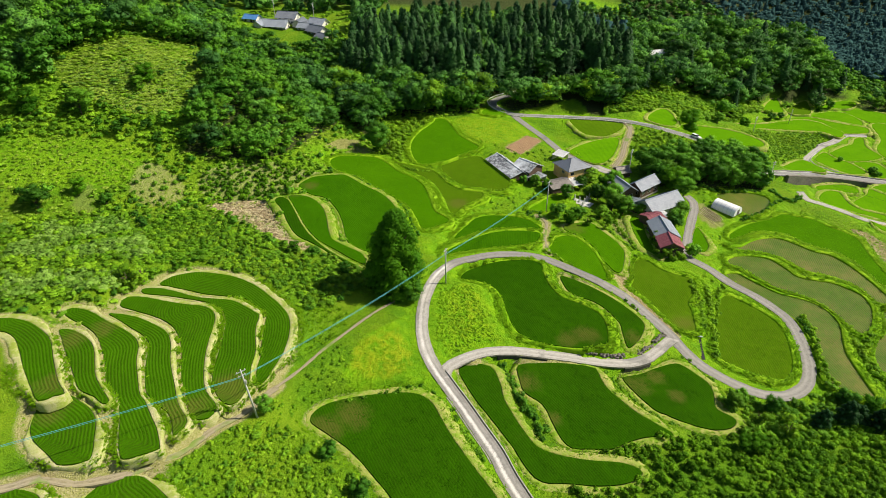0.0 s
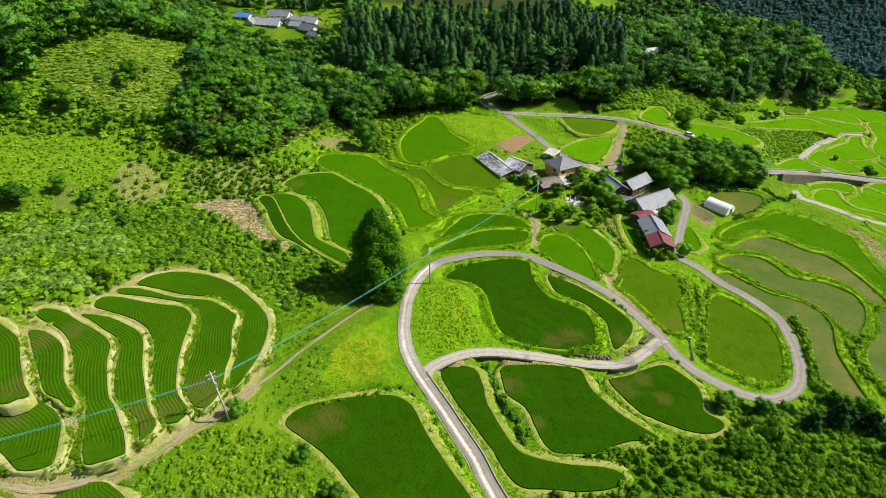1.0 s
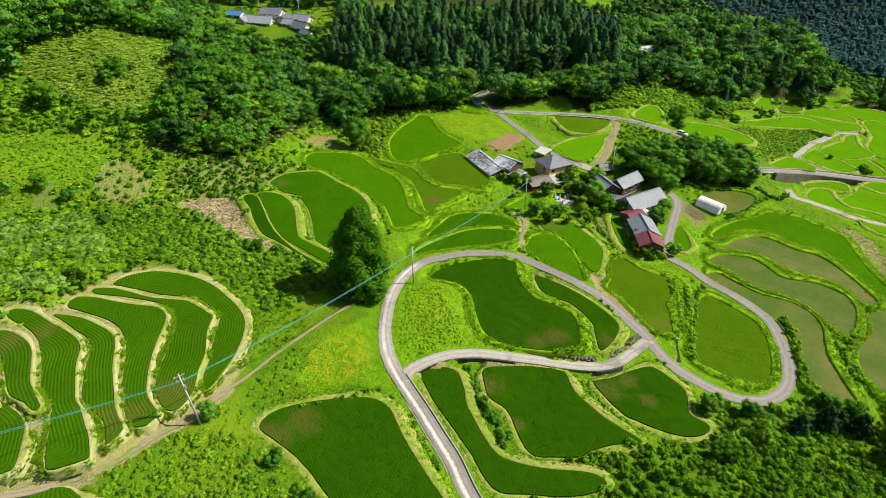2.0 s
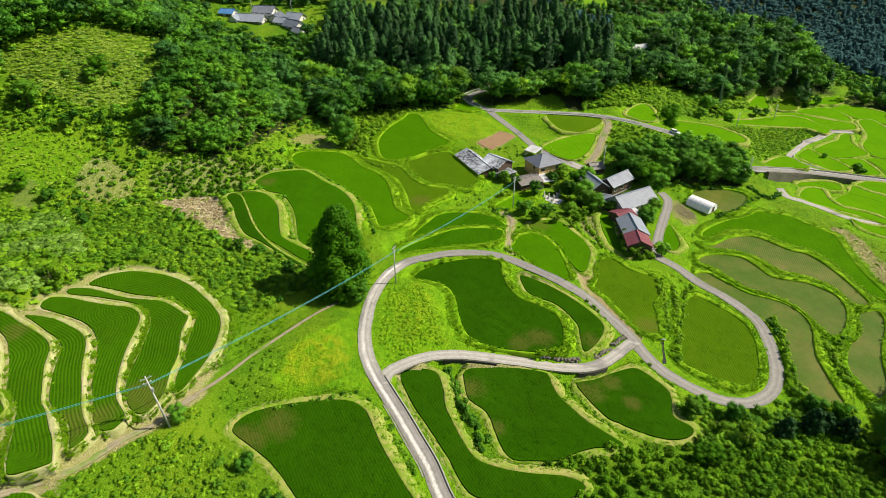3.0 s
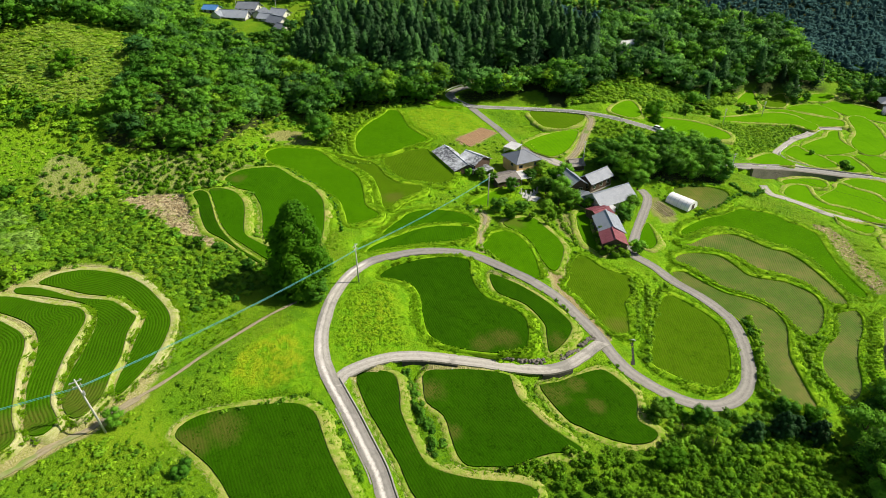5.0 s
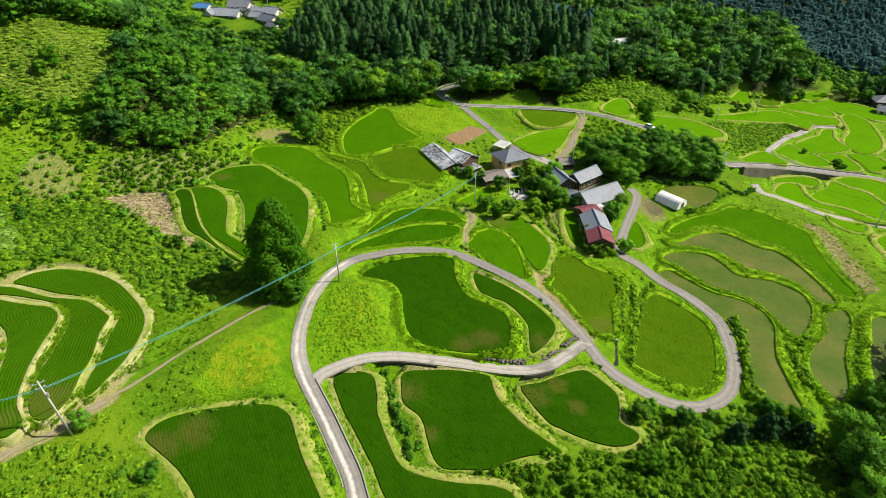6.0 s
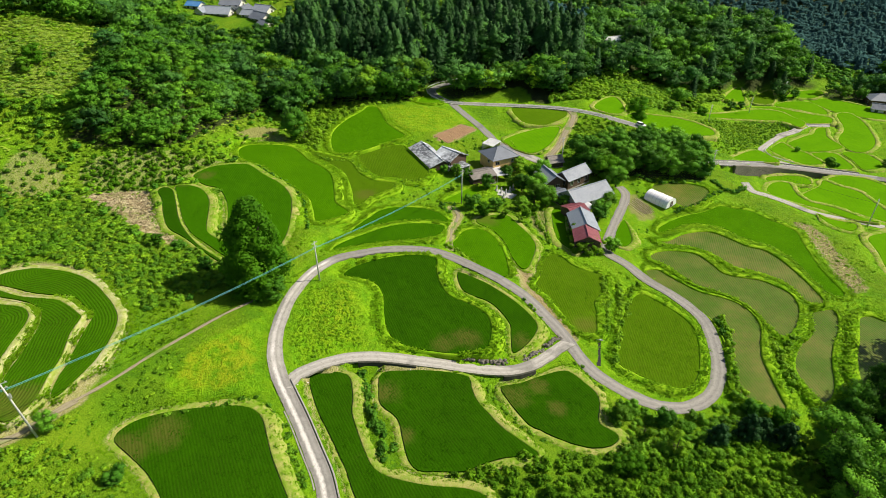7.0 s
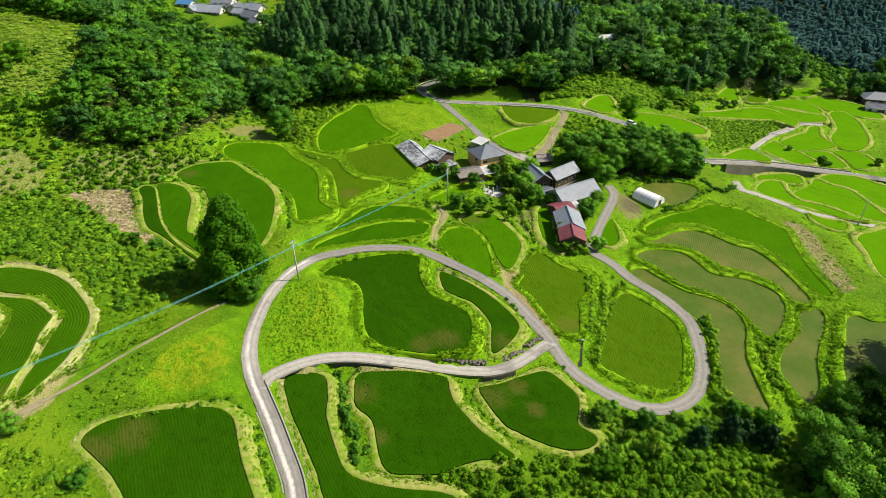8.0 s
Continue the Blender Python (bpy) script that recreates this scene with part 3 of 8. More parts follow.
field("far_q", "bright", -18.97, [(159.7, 166.4), (166.2, 169.4), (175.6, 171.8), (171.7, 158.1), (160.5, 144.0), (155.2, 144.0), (154.7, 149.4), (157.6, 158.1)])
field("far_r", "bright", -24.67, [(177.0, 315.9), (186.2, 329.3), (194.1, 336.4), (190.0, 322.5), (186.0, 312.3), (178.0, 313.2)])
field("far_s", "thin", -25.95, [(191.4, 316.0), (195.1, 322.6), (210.3, 335.3), (208.8, 326.4), (202.7, 314.2), (195.8, 312.4)])
field("far_t", "bright", -26.57, [(213.0, 324.4), (223.5, 333.2), (235.0, 337.2), (239.8, 333.2), (230.1, 324.4), (219.8, 324.4)])
field("far_u", "bright", -11.43, [(96.1, 265.8), (103.1, 276.7), (108.8, 278.3), (108.8, 262.8), (104.8, 257.0), (100.2, 258.4)])
field("far_v", "thin", -12.16, [(59.6, 266.3), (67.2, 268.6), (75.4, 268.6), (81.7, 264.9), (83.0, 259.0), (79.0, 252.0), (72.2, 246.0), (66.5, 246.0), (61.9, 250.6)])
field("far_w", "bright", -13.10, [(53.7, 232.1), (65.2, 241.9), (76.4, 245.8), (76.0, 239.4), (69.5, 225.1), (63.0, 218.5), (57.4, 221.8), (54.5, 226.3)])
field("far_x", "fresh", -13.89, [(82.4, 166.0), (84.7, 168.8), (84.4, 161.3), (83.6, 156.7), (81.0, 153.6), (78.7, 154.8), (79.4, 159.6)])
field("far_y", "fresh", -12.60, [(62.9, 172.4), (65.2, 174.6), (66.3, 169.5), (65.4, 162.5), (65.3, 153.4), (66.0, 148.6), (64.0, 150.9), (61.8, 155.9), (61.8, 165.2)])
field("left_a", "row", 11.15, [(-89.6, 88.8), (-89.6, 90.4), (-87.4, 90.6), (-84.7, 90.6), (-80.6, 89.3), (-76.5, 86.6), (-73.6, 83.9), (-70.1, 78.6), (-66.6, 73.7), (-63.9, 70.8), (-65.3, 70.0), (-67.3, 68.9), (-70.1, 71.7), (-74.2, 76.4), (-77.6, 80.8), (-81.0, 84.7), (-83.7, 86.3), (-86.9, 87.1)])
field("left_b", "row", 8.81, [(-67.6, 65.8), (-68.3, 68.3), (-68.7, 70.0), (-67.5, 71.4), (-65.0, 72.6), (-62.7, 71.4), (-59.6, 69.4), (-57.5, 67.1), (-56.1, 63.8), (-54.6, 60.0), (-54.9, 58.9), (-56.7, 58.2), (-59.1, 58.2), (-61.1, 59.7), (-64.3, 61.9), (-66.1, 63.5)])
field("left_c", "row", 9.58, [(-75.3, 88.7), (-73.8, 89.3), (-70.7, 88.0), (-68.1, 86.2), (-66.0, 83.8), (-64.0, 80.2), (-62.0, 76.5), (-59.3, 73.3), (-56.7, 70.5), (-57.5, 69.7), (-59.8, 71.4), (-62.2, 72.4), (-64.0, 73.9), (-66.7, 77.5), (-70.3, 82.0), (-73.4, 86.2)])
field("left_d", "row", 7.95, [(-79.1, 96.3), (-78.1, 97.9), (-74.2, 97.1), (-69.0, 93.9), (-64.9, 91.6), (-61.8, 89.5), (-59.3, 86.7), (-57.6, 82.0), (-54.8, 76.4), (-53.1, 73.4), (-51.6, 71.9), (-48.9, 68.2), (-47.3, 66.2), (-45.3, 62.6), (-45.4, 61.6), (-48.0, 60.4), (-49.9, 59.8), (-51.1, 61.1), (-52.8, 64.5), (-54.1, 67.8), (-55.3, 69.9), (-56.9, 72.9), (-60.3, 76.0), (-63.1, 80.9), (-66.0, 85.6), (-68.8, 89.2), (-72.4, 92.0), (-76.6, 94.3)])
field("left_e", "row", 7.05, [(-70.4, 97.1), (-68.1, 97.1), (-64.0, 96.1), (-59.6, 93.9), (-56.1, 91.6), (-53.9, 88.4), (-51.8, 82.9), (-49.2, 77.9), (-46.5, 72.7), (-43.2, 68.3), (-43.7, 66.1), (-44.4, 65.1), (-45.4, 67.3), (-47.1, 69.9), (-49.7, 71.8), (-52.9, 74.8), (-55.4, 80.1), (-56.8, 84.2), (-57.9, 87.7), (-60.2, 90.2), (-63.3, 92.3), (-67.2, 95.0)])
field("left_f", "row", 5.47, [(-70.8, 102.0), (-70.5, 104.9), (-66.8, 105.1), (-61.4, 103.6), (-56.2, 102.4), (-51.7, 101.6), (-49.0, 99.1), (-47.9, 94.9), (-47.4, 90.2), (-46.4, 85.2), (-45.0, 80.6), (-43.3, 76.8), (-40.1, 73.0), (-40.7, 70.3), (-42.8, 70.0), (-44.6, 71.8), (-47.0, 76.3), (-49.1, 80.1), (-51.4, 86.5), (-53.9, 91.6), (-57.2, 95.5), (-61.5, 98.1), (-66.9, 100.2)])
field("left_g", "row", 4.55, [(-69.2, 109.3), (-65.5, 109.7), (-61.1, 108.4), (-55.4, 106.3), (-47.9, 105.2), (-45.2, 104.0), (-40.5, 100.6), (-39.7, 99.4), (-39.4, 95.3), (-37.6, 88.7), (-37.2, 83.9), (-36.4, 79.4), (-36.9, 75.6), (-38.4, 74.1), (-40.7, 75.6), (-43.2, 79.4), (-44.4, 84.5), (-45.0, 90.0), (-46.1, 96.6), (-48.0, 101.0), (-50.6, 103.2), (-54.4, 104.8), (-62.9, 106.7), (-68.1, 107.5)])
field("left_h", "row", 3.02, [(-67.4, 113.4), (-65.5, 116.4), (-60.6, 118.3), (-54.5, 117.6), (-49.3, 115.9), (-44.4, 112.9), (-39.9, 108.7), (-36.0, 104.5), (-33.7, 100.7), (-32.6, 95.6), (-32.5, 89.7), (-33.5, 84.8), (-34.3, 81.3), (-35.6, 80.9), (-36.7, 85.4), (-37.3, 90.4), (-38.4, 97.1), (-39.1, 102.1), (-41.8, 104.5), (-46.1, 108.1), (-49.2, 108.5), (-54.3, 109.2), (-59.9, 110.9), (-65.0, 112.5)])
field("left_i", "row", 5.62, [(-54.1, 54.8), (-53.0, 56.8), (-51.3, 58.0), (-47.9, 58.7), (-45.6, 57.8), (-42.7, 55.7), (-39.8, 53.1), (-41.2, 50.4), (-51.9, 50.4), (-55.5, 52.7)])
field("left_j", "row", 8.08, [(-65.5, 54.1), (-63.2, 54.5), (-60.9, 54.1), (-58.5, 52.8), (-58.4, 50.6), (-63.2, 50.6)])

# roads and paths: name, paving, width, centre line
route("lane", "concrete", 3.0, [(15.3, 59.0), (11.8, 66.8), (9.8, 72.3), (6.8, 78.0), (4.0, 83.2), (0.6, 88.9), (-1.7, 92.9), (-3.8, 98.2), (-4.8, 103.9), (-4.9, 109.3), (-4.5, 115.3), (-3.0, 122.2), (-0.9, 127.7), (2.9, 133.5), (7.0, 136.5), (12.8, 140.0), (18.9, 142.0), (24.3, 142.5), (29.6, 141.1), (36.8, 136.6), (43.6, 131.4)])
route("lane_loop", "concrete", 3.0, [(43.6, 131.4), (48.6, 126.2), (52.8, 119.3), (56.2, 112.8), (58.1, 107.5), (60.6, 102.5), (64.4, 98.7), (68.4, 95.9), (72.7, 94.3), (76.9, 94.2), (81.4, 96.1), (85.3, 99.4), (88.5, 104.7), (90.2, 110.0), (91.3, 115.6), (91.5, 121.5), (89.6, 126.7), (86.4, 131.8), (82.2, 137.0), (79.0, 143.6), (76.8, 146.8), (74.6, 150.5), (77.0, 157.3), (79.8, 163.7), (83.9, 172.7), (88.0, 181.4), (89.7, 187.0), (88.8, 191.4)])
route("branch", "concrete", 2.8, [(-0.1, 90.5), (1.1, 93.6), (2.9, 95.4), (5.6, 97.4), (10.1, 99.6), (16.0, 100.6), (22.0, 100.7), (29.2, 100.4), (36.4, 99.9), (42.6, 100.4), (47.3, 102.4), (51.2, 105.6), (56.2, 110.3), (58.4, 111.4)])
route("highway", "asphalt", 4.2, [(73.4, 303.9), (65.8, 299.6), (48.5, 294.0), (34.4, 288.3), (26.1, 283.4), (23.9, 278.3), (27.1, 272.6), (33.5, 268.6), (46.5, 269.1), (62.0, 269.1), (79.5, 265.7), (93.0, 258.6), (102.9, 249.4), (110.4, 242.4), (116.1, 237.8), (120.0, 229.0), (124.8, 220.4), (131.1, 216.1), (143.3, 221.8), (160.0, 230.0), (173.7, 232.4), (185.7, 231.8), (200.5, 229.3), (218.2, 223.6)])
route("hamlet", "asphalt", 3.2, [(32.2, 269.5), (37.9, 257.5), (44.2, 244.5), (49.7, 229.9), (52.6, 225.5), (55.6, 223.5), (60.3, 218.0), (63.7, 212.6), (67.4, 209.8)])
route("yard", "concrete", 4.6, [(54.2, 224.2), (58.0, 221.0), (62.0, 215.5), (66.0, 211.5), (69.0, 208.0)])
route("track", "concrete", 2.8, [(216.0, 283.7), (213.6, 284.3), (204.9, 283.9), (194.5, 275.0), (183.8, 267.7), (173.0, 257.0), (165.9, 248.4), (165.1, 241.8), (169.0, 237.2), (175.6, 233.5)])
route("lower", "concrete", 2.8, [(137.5, 203.0), (137.7, 197.5), (141.3, 195.5), (147.8, 191.6), (153.3, 186.7), (159.9, 184.2), (168.2, 181.9), (183.2, 177.0)])
route("dirt", "dirt", 0.7, [(-11.5, 113.5), (-14.0, 110.8), (-17.5, 106.4), (-21.7, 99.8), (-25.6, 93.5), (-28.9, 87.0), (-32.1, 81.6), (-34.3, 77.8)])
route("dirt_b", "dirt", 1.5, [(-32.1, 81.6), (-35.0, 76.6), (-37.0, 73.1), (-39.5, 70.4), (-41.7, 66.9), (-43.4, 64.2), (-45.3, 62.2), (-48.6, 59.6), (-51.9, 57.7), (-56.1, 56.4), (-61.0, 56.6), (-64.0, 54.8), (-66.5, 53.6), (-70.0, 51.9)])
route("paddy_path", "dirt", 2.0, [(83.5, 264.5), (85.3, 257.0), (83.0, 248.5), (79.2, 240.0), (74.0, 226.0), (68.5, 216.5)])
route("path", "dirt", 1.0, [(31.6, 171.9), (33.7, 166.9), (32.9, 161.9), (31.2, 153.9), (31.5, 145.1)])

# thin, muddy places in the rice: x, y, radius
BARE = {
    "centre": [(29, 105, 4), (34, 107, 4.5)],
    "front_d": [(-22, 76, 5), (-18, 79, 5)],
    "front_b": [(18, 93, 4), (22, 82, 3)],
    "front_c": [(43, 94, 4), (48, 97, 3), (51, 91, 2.5)],
    "centre_b": [(46, 109, 3.5)],
    "mid_c": [(-45, 180, 4)],
    "mid_e": [(5, 175, 5)],
    "mid_b": [(-48, 170, 4)],
    "mid_o": [(62, 117, 4)],
    "left_g": [(-39, 78, 6)],
    "left_e": [(-47, 69, 6)],
    "left_f": [(-44, 73, 4)],
    "left_a": [(-67, 73, 4)],
    "left_b": [(-66, 69, 4)],
    "left_c": [(-71, 86, 4)],
    "left_d": [(-68, 91, 4)],
    "mid_m": [(42, 164, 5)],
}

# wild and worked ground
AREAS["hay"] = [(-72.9, 161.3), (-67.1, 164.9), (-58.1, 167.6), (-53.0, 161.9), (-47.6, 151.8), (-41.1, 142.0), (-36.4, 136.3), (-38.4, 133.8), (-43.7, 136.7), (-52.6, 144.7), (-62.4, 153.7)]
AREAS["plough"] = [(25.7, 223.3), (28.7, 230.2), (36.5, 243.7), (42.7, 240.9), (38.4, 232.1), (30.9, 219.3)]
AREAS["meadow"] = [(-0.8, 120.3), (7.1, 122.9), (10.2, 111.8), (11.7, 104.8), (13.6, 101.4), (6.6, 98.8), (1.8, 95.2), (-1.2, 98.7), (-2.1, 104.3), (-2.3, 111.7)]
AREAS["cutgrass"] = [(-19.8, 93.0), (-16.6, 100.1), (-7.6, 108.8), (-4.8, 102.2), (-3.4, 94.4), (-1.5, 89.6), (-13.5, 86.2), (-19.5, 85.8)]
AREAS["rough"] = [(-32.9, 103.9), (-27.0, 109.1), (-21.5, 106.3), (-22.8, 98.0), (-26.3, 93.2), (-29.2, 91.0)]
AREAS["slopehay"] = [(141.9, 176.2), (147.5, 171.1), (143.3, 156.3), (141.9, 145.6), (137.7, 133.6), (133.3, 136.2), (136.5, 148.5), (138.3, 159.6)]
AREAS["orchard"] = [(-79.2, 170.2), (-80.3, 179.1), (-69.2, 189.3), (-53.6, 192.7), (-40.2, 192.2), (-37.4, 188.2), (-48.2, 180.0), (-51.4, 173.1), (-61.3, 167.1), (-71.8, 164.6)]
AREAS["orchard_front"] = [(20.9, 70.8), (34.0, 75.1), (39.5, 77.4), (48.0, 78.6), (60.5, 81.1), (73.7, 81.1), (83.0, 77.9), (89.5, 74.5), (88.7, 65.2), (79.1, 60.4), (26.4, 59.0), (22.5, 65.2)]
AREAS["grassyhill"] = [(-139.6, 209.7), (-133.7, 215.7), (-128, 224), (-122, 233), (-116, 238), (-108, 242), (-96, 245), (-92, 236), (-89.5, 219), (-90.5, 206), (-96, 199), (-102, 196), (-110, 195), (-120, 197), (-130, 200)]
AREAS["silvergrass"] = [(-123.3, 142), (-116, 145), (-107.3, 150), (-95.5, 152), (-87, 143.7), (-68, 117.4), (-70.4, 108.5), (-80, 101.7), (-92, 97.5)]
AREAS["scrub_mid"] = [(-84.1, 141.7), (-82.5, 156.7), (-74.3, 156.9), (-53.2, 137.1), (-42.2, 129.9), (-32.8, 126.9), (-20.6, 122.0), (-19.8, 114.7), (-29.4, 108.3), (-34.7, 109.3), (-47.8, 119.2), (-64.9, 115.1), (-74.4, 127.2)]
AREAS["scrub_low"] = [(-44.1, 58.8), (-43.4, 64.2), (-39.4, 68.5), (-32.9, 72.4), (-25.1, 72.8), (-18.4, 68.4), (-12.9, 62.8), (-9.7, 58.9), (-14.6, 54.3), (-40.4, 51.0)]
AREAS["kudzu"] = [(75.5, 272.4), (87.2, 293.6), (104.6, 308.8), (134.3, 315.7), (158.1, 318.9), (180.6, 335.1), (177.8, 320.1), (141.7, 283.8), (111.1, 268.3), (99.7, 275.2)]
AREAS["belt"] = [(60.3, 91.7), (65.5, 94.8), (73.5, 90.6), (82.3, 94.0), (89.8, 97.9), (95.3, 95.3), (100.5, 93.7), (94.6, 85.8), (74.9, 81.3), (61.4, 80.4), (61.5, 84.1), (58.7, 86.9)]
AREAS["far_bank"] = [(173.4, 329.2), (193.2, 341.8), (227.0, 349.8), (251.9, 346.2), (265.8, 332.1), (285.2, 326.7), (308.2, 360.4), (289.5, 369.9), (247.4, 390.2), (191.5, 362.6)]
AREAS["orchard_low"] = [(61.0, 82.0), (76.2, 84.5), (91.2, 86.8), (100.9, 86.4), (104.2, 82.8), (101.6, 73.9), (102.5, 67.1), (55.9, 62.4)]
AREAS["soilbank"] = [(49.0, 138.4), (51.7, 139.4), (54.4, 126.5), (57.7, 116.3), (59.7, 112.3), (57.9, 112.8), (54.0, 119.4), (49.9, 128.9)]
AREAS["yellowpatch"] = [(-16.6, 100.1), (-10.2, 103.0), (-7.2, 95.3), (-8.1, 90.7), (-15.0, 88.0), (-19.5, 91.5)]
AREAS["weedy"] = [(-32.3, 75.6), (-29.5, 83.0), (-25.1, 91.1), (-21.8, 96.6), (-18.5, 94.0), (-19.9, 87.1), (-24.3, 81.8), (-27.8, 78.1), (-29.9, 74.1)]
AREAS["palefield"] = [(-138, 173), (-130, 177), (-117, 181.5), (-102, 183.5), (-97.3, 178), (-99, 166.5), (-108.5, 163.6), (-116, 158), (-131, 156.5)]
AREAS["bareterrace"] = [(-99.4, 167.2), (-97.5, 178.3), (-89.8, 177), (-82.6, 170.6), (-82.3, 160), (-91.8, 158.5)]
AREAS["bareterrace_b"] = [(-113.3, 161.9), (-109.2, 163.9), (-105.1, 157.0), (-102.5, 149.3), (-104.7, 146.4)]
AREAS["drybank"] = [(47.1, 138.9), (49.9, 141.4), (53.7, 149.2), (55.2, 151.1), (56.1, 145.5), (53.4, 135.9), (54.3, 126.1), (58.5, 114.1), (59.4, 112.3), (57.3, 112.0), (52.8, 119.3), (48.5, 129.8)]
AREAS["garden"] = [(55.3, 168.2), (59.0, 173.3), (62.4, 172.5), (61.8, 165.9), (60.2, 155.8), (58.4, 154.8), (56.7, 159.8)]
AREAS["pole_plot"] = [(87.8, 182.4), (91.8, 186.4), (95.4, 179.5), (95.1, 173.1), (90.3, 169.8), (88.6, 174.2)]
AREAS["sand"] = [(-64.1, 55.7), (-62.6, 57.3), (-59.7, 57.1), (-59.3, 55.4), (-61.8, 54.4)]
AREAS["shrubs_road"] = [(77.0, 241.0), (86.2, 255.9), (100.0, 247.8), (110.5, 235.6), (99.7, 231.0), (84.5, 224.1), (74.3, 217.8)]
AREAS["bamboo"] = [(134.0, 264.1), (154.8, 280.0), (180.9, 286.8), (194.9, 286.4), (194.3, 277.2), (177.1, 259.9), (161.0, 246.4), (140.3, 230.7), (140.1, 246.8)]
AREAS["hillbrush"] = [(-144, 187), (-136.5, 193.5), (-130, 199.5), (-120, 196.5), (-110, 194.5), (-101, 195), (-96, 198.5), (-91, 205), (-87.5, 199), (-89.5, 189), (-99, 185.5), (-116.5, 181.5), (-130, 177.3), (-138, 173)]
AREAS["clearing"] = [(104, 536), (137, 560), (163, 558), (160, 541), (133, 531), (115, 527)]
AREAS["far_slope"] = [(104, 505), (112, 526), (135, 530), (160, 541), (163, 570), (200, 585), (228, 575), (240, 540), (246, 508), (200, 500), (150, 495)]
AREAS["mud_plot"] = [(-45.8, 214.6), (-42.2, 226), (-35.8, 230.5), (-34.2, 226), (-39.2, 216.2)]
AREAS["leaf_plot"] = [(-38.5, 212.6), (-34.3, 224), (-29.8, 221.3), (-30.1, 215.7), (-36.5, 211.3)]
AREAS["shrub_band"] = [(-31.1, 262), (-21.8, 266), (-6.0, 264), (2, 262), (-6.1, 254.7), (-13.5, 243.1), (-15.9, 218.5), (-15.6, 207), (-20, 212), (-24.5, 228), (-29.5, 246)]
AREAS["old_field"] = [(4.5, 258), (19.6, 262), (33, 259), (38, 246), (28.2, 232), (17.5, 227), (9, 240)]
AREAS["wood_foot"] = [(124, 296), (140, 306), (160, 316), (182, 322), (205, 330), (232, 338), (236, 330), (205, 320), (180, 312), (160, 306), (140, 292), (130, 288)]
AREAS["wood_gap"] = [(-71.6, 298.4), (-58.6, 310.7), (-49.1, 295.9), (-45.6, 268.8), (-54.0, 262.4), (-64.3, 276.0)]
AREAS["wood_left_top"] = [(-200, 190), (-165, 200), (-144, 188), (-137, 194.5), (-131, 200), (-140, 210), (-134, 216.5), (-128.5, 225), (-122.5, 234), (-116, 239.5), (-108, 243.5), (-96, 247), (-90, 262), (-98, 290), (-112, 312), (-140, 330), (-190, 340), (-210, 230)]
AREAS["wood_left_slope"] = [(-95, 247), (-91, 236), (-88.5, 220), (-89.5, 206), (-87, 199), (-89, 189), (-85, 185.5), (-70, 188.5), (-62.6, 192), (-53, 210), (-45, 243), (-44, 255), (-49, 273), (-58, 290), (-66, 300), (-80, 300), (-90, 285), (-93, 265)]
AREAS["wood_cedar"] = [(-51.4, 277.8), (-51.2, 297.6), (-48.3, 321.6), (-44, 345), (0, 352), (60, 358), (96, 352), (98.0, 327.6), (99.6, 306.5), (85.8, 278.8), (71.5, 270.9), (65.8, 285.5), (46.6, 278.2), (28.2, 270.8), (15.5, 267.5), (-4.5, 265.5), (-23.7, 260.1), (-32.9, 240), (-43.2, 255.0)]
AREAS["wood_right"] = [(90.7, 288.9), (102.5, 312.0), (123.5, 340.2), (201.7, 494.7), (275.6, 541.6), (274.6, 475.1), (237.7, 390.9), (227.6, 356.6), (239.6, 341.1), (261.5, 334.5), (302.0, 356.5), (272.0, 312.6), (253.3, 321.0), (232.5, 328.1), (207.2, 321.4), (183.7, 317.3), (167.4, 315.6), (143.3, 293.4), (135.2, 304.6), (120.6, 306.7), (99.9, 293.4)]
AREAS["wood_grove"] = [(79.5, 211.1), (86.4, 217.7), (97.8, 220.2), (113.8, 225.2), (128.8, 227.6), (125.0, 209.0), (118.4, 196.7), (104.8, 196.2), (91.7, 199.3), (79.8, 199.6)]
AREAS["wood_gully"] = [(118.4, 104.6), (123.7, 107.7), (134.1, 110.9), (138.5, 106.2), (114.5, 72.2), (95.4, 70.0), (96.4, 77.5), (98.2, 84.1), (107.8, 91.6)]


def dist_to_line(px, py, line, closed):
    """Distance of points to a polyline, and the index of the nearest piece."""
    a = line
    b = np.roll(line, -1, 0) if closed else line[1:]
    a = a if closed else a[:-1]
    best, idx = np.full(px.shape, 1e9), np.zeros(px.shape, int)
    for i in range(len(a)):
        d = b[i] - a[i]
        q = np.clip(((px - a[i][0]) * d[0] + (py - a[i][1]) * d[1]) / (d @ d + 1e-9), 0, 1)
        r = (px - a[i][0] - q * d[0]) ** 2 + (py - a[i][1] - q * d[1]) ** 2
        m = r < best
        best[m], idx[m] = r[m], i
    return np.sqrt(best), idx


def inside(px, py, poly):
    res = np.zeros(px.shape, bool)
    p, q = poly, np.roll(poly, -1, 0)
    for (x0, y0), (x1, y1) in zip(p, q):
        if y0 != y1:
            hit = ((y0 > py) != (y1 > py)) & (px < (x1 - x0) * (py - y0) / (y1 - y0) + x0)
            res ^= hit
    return res


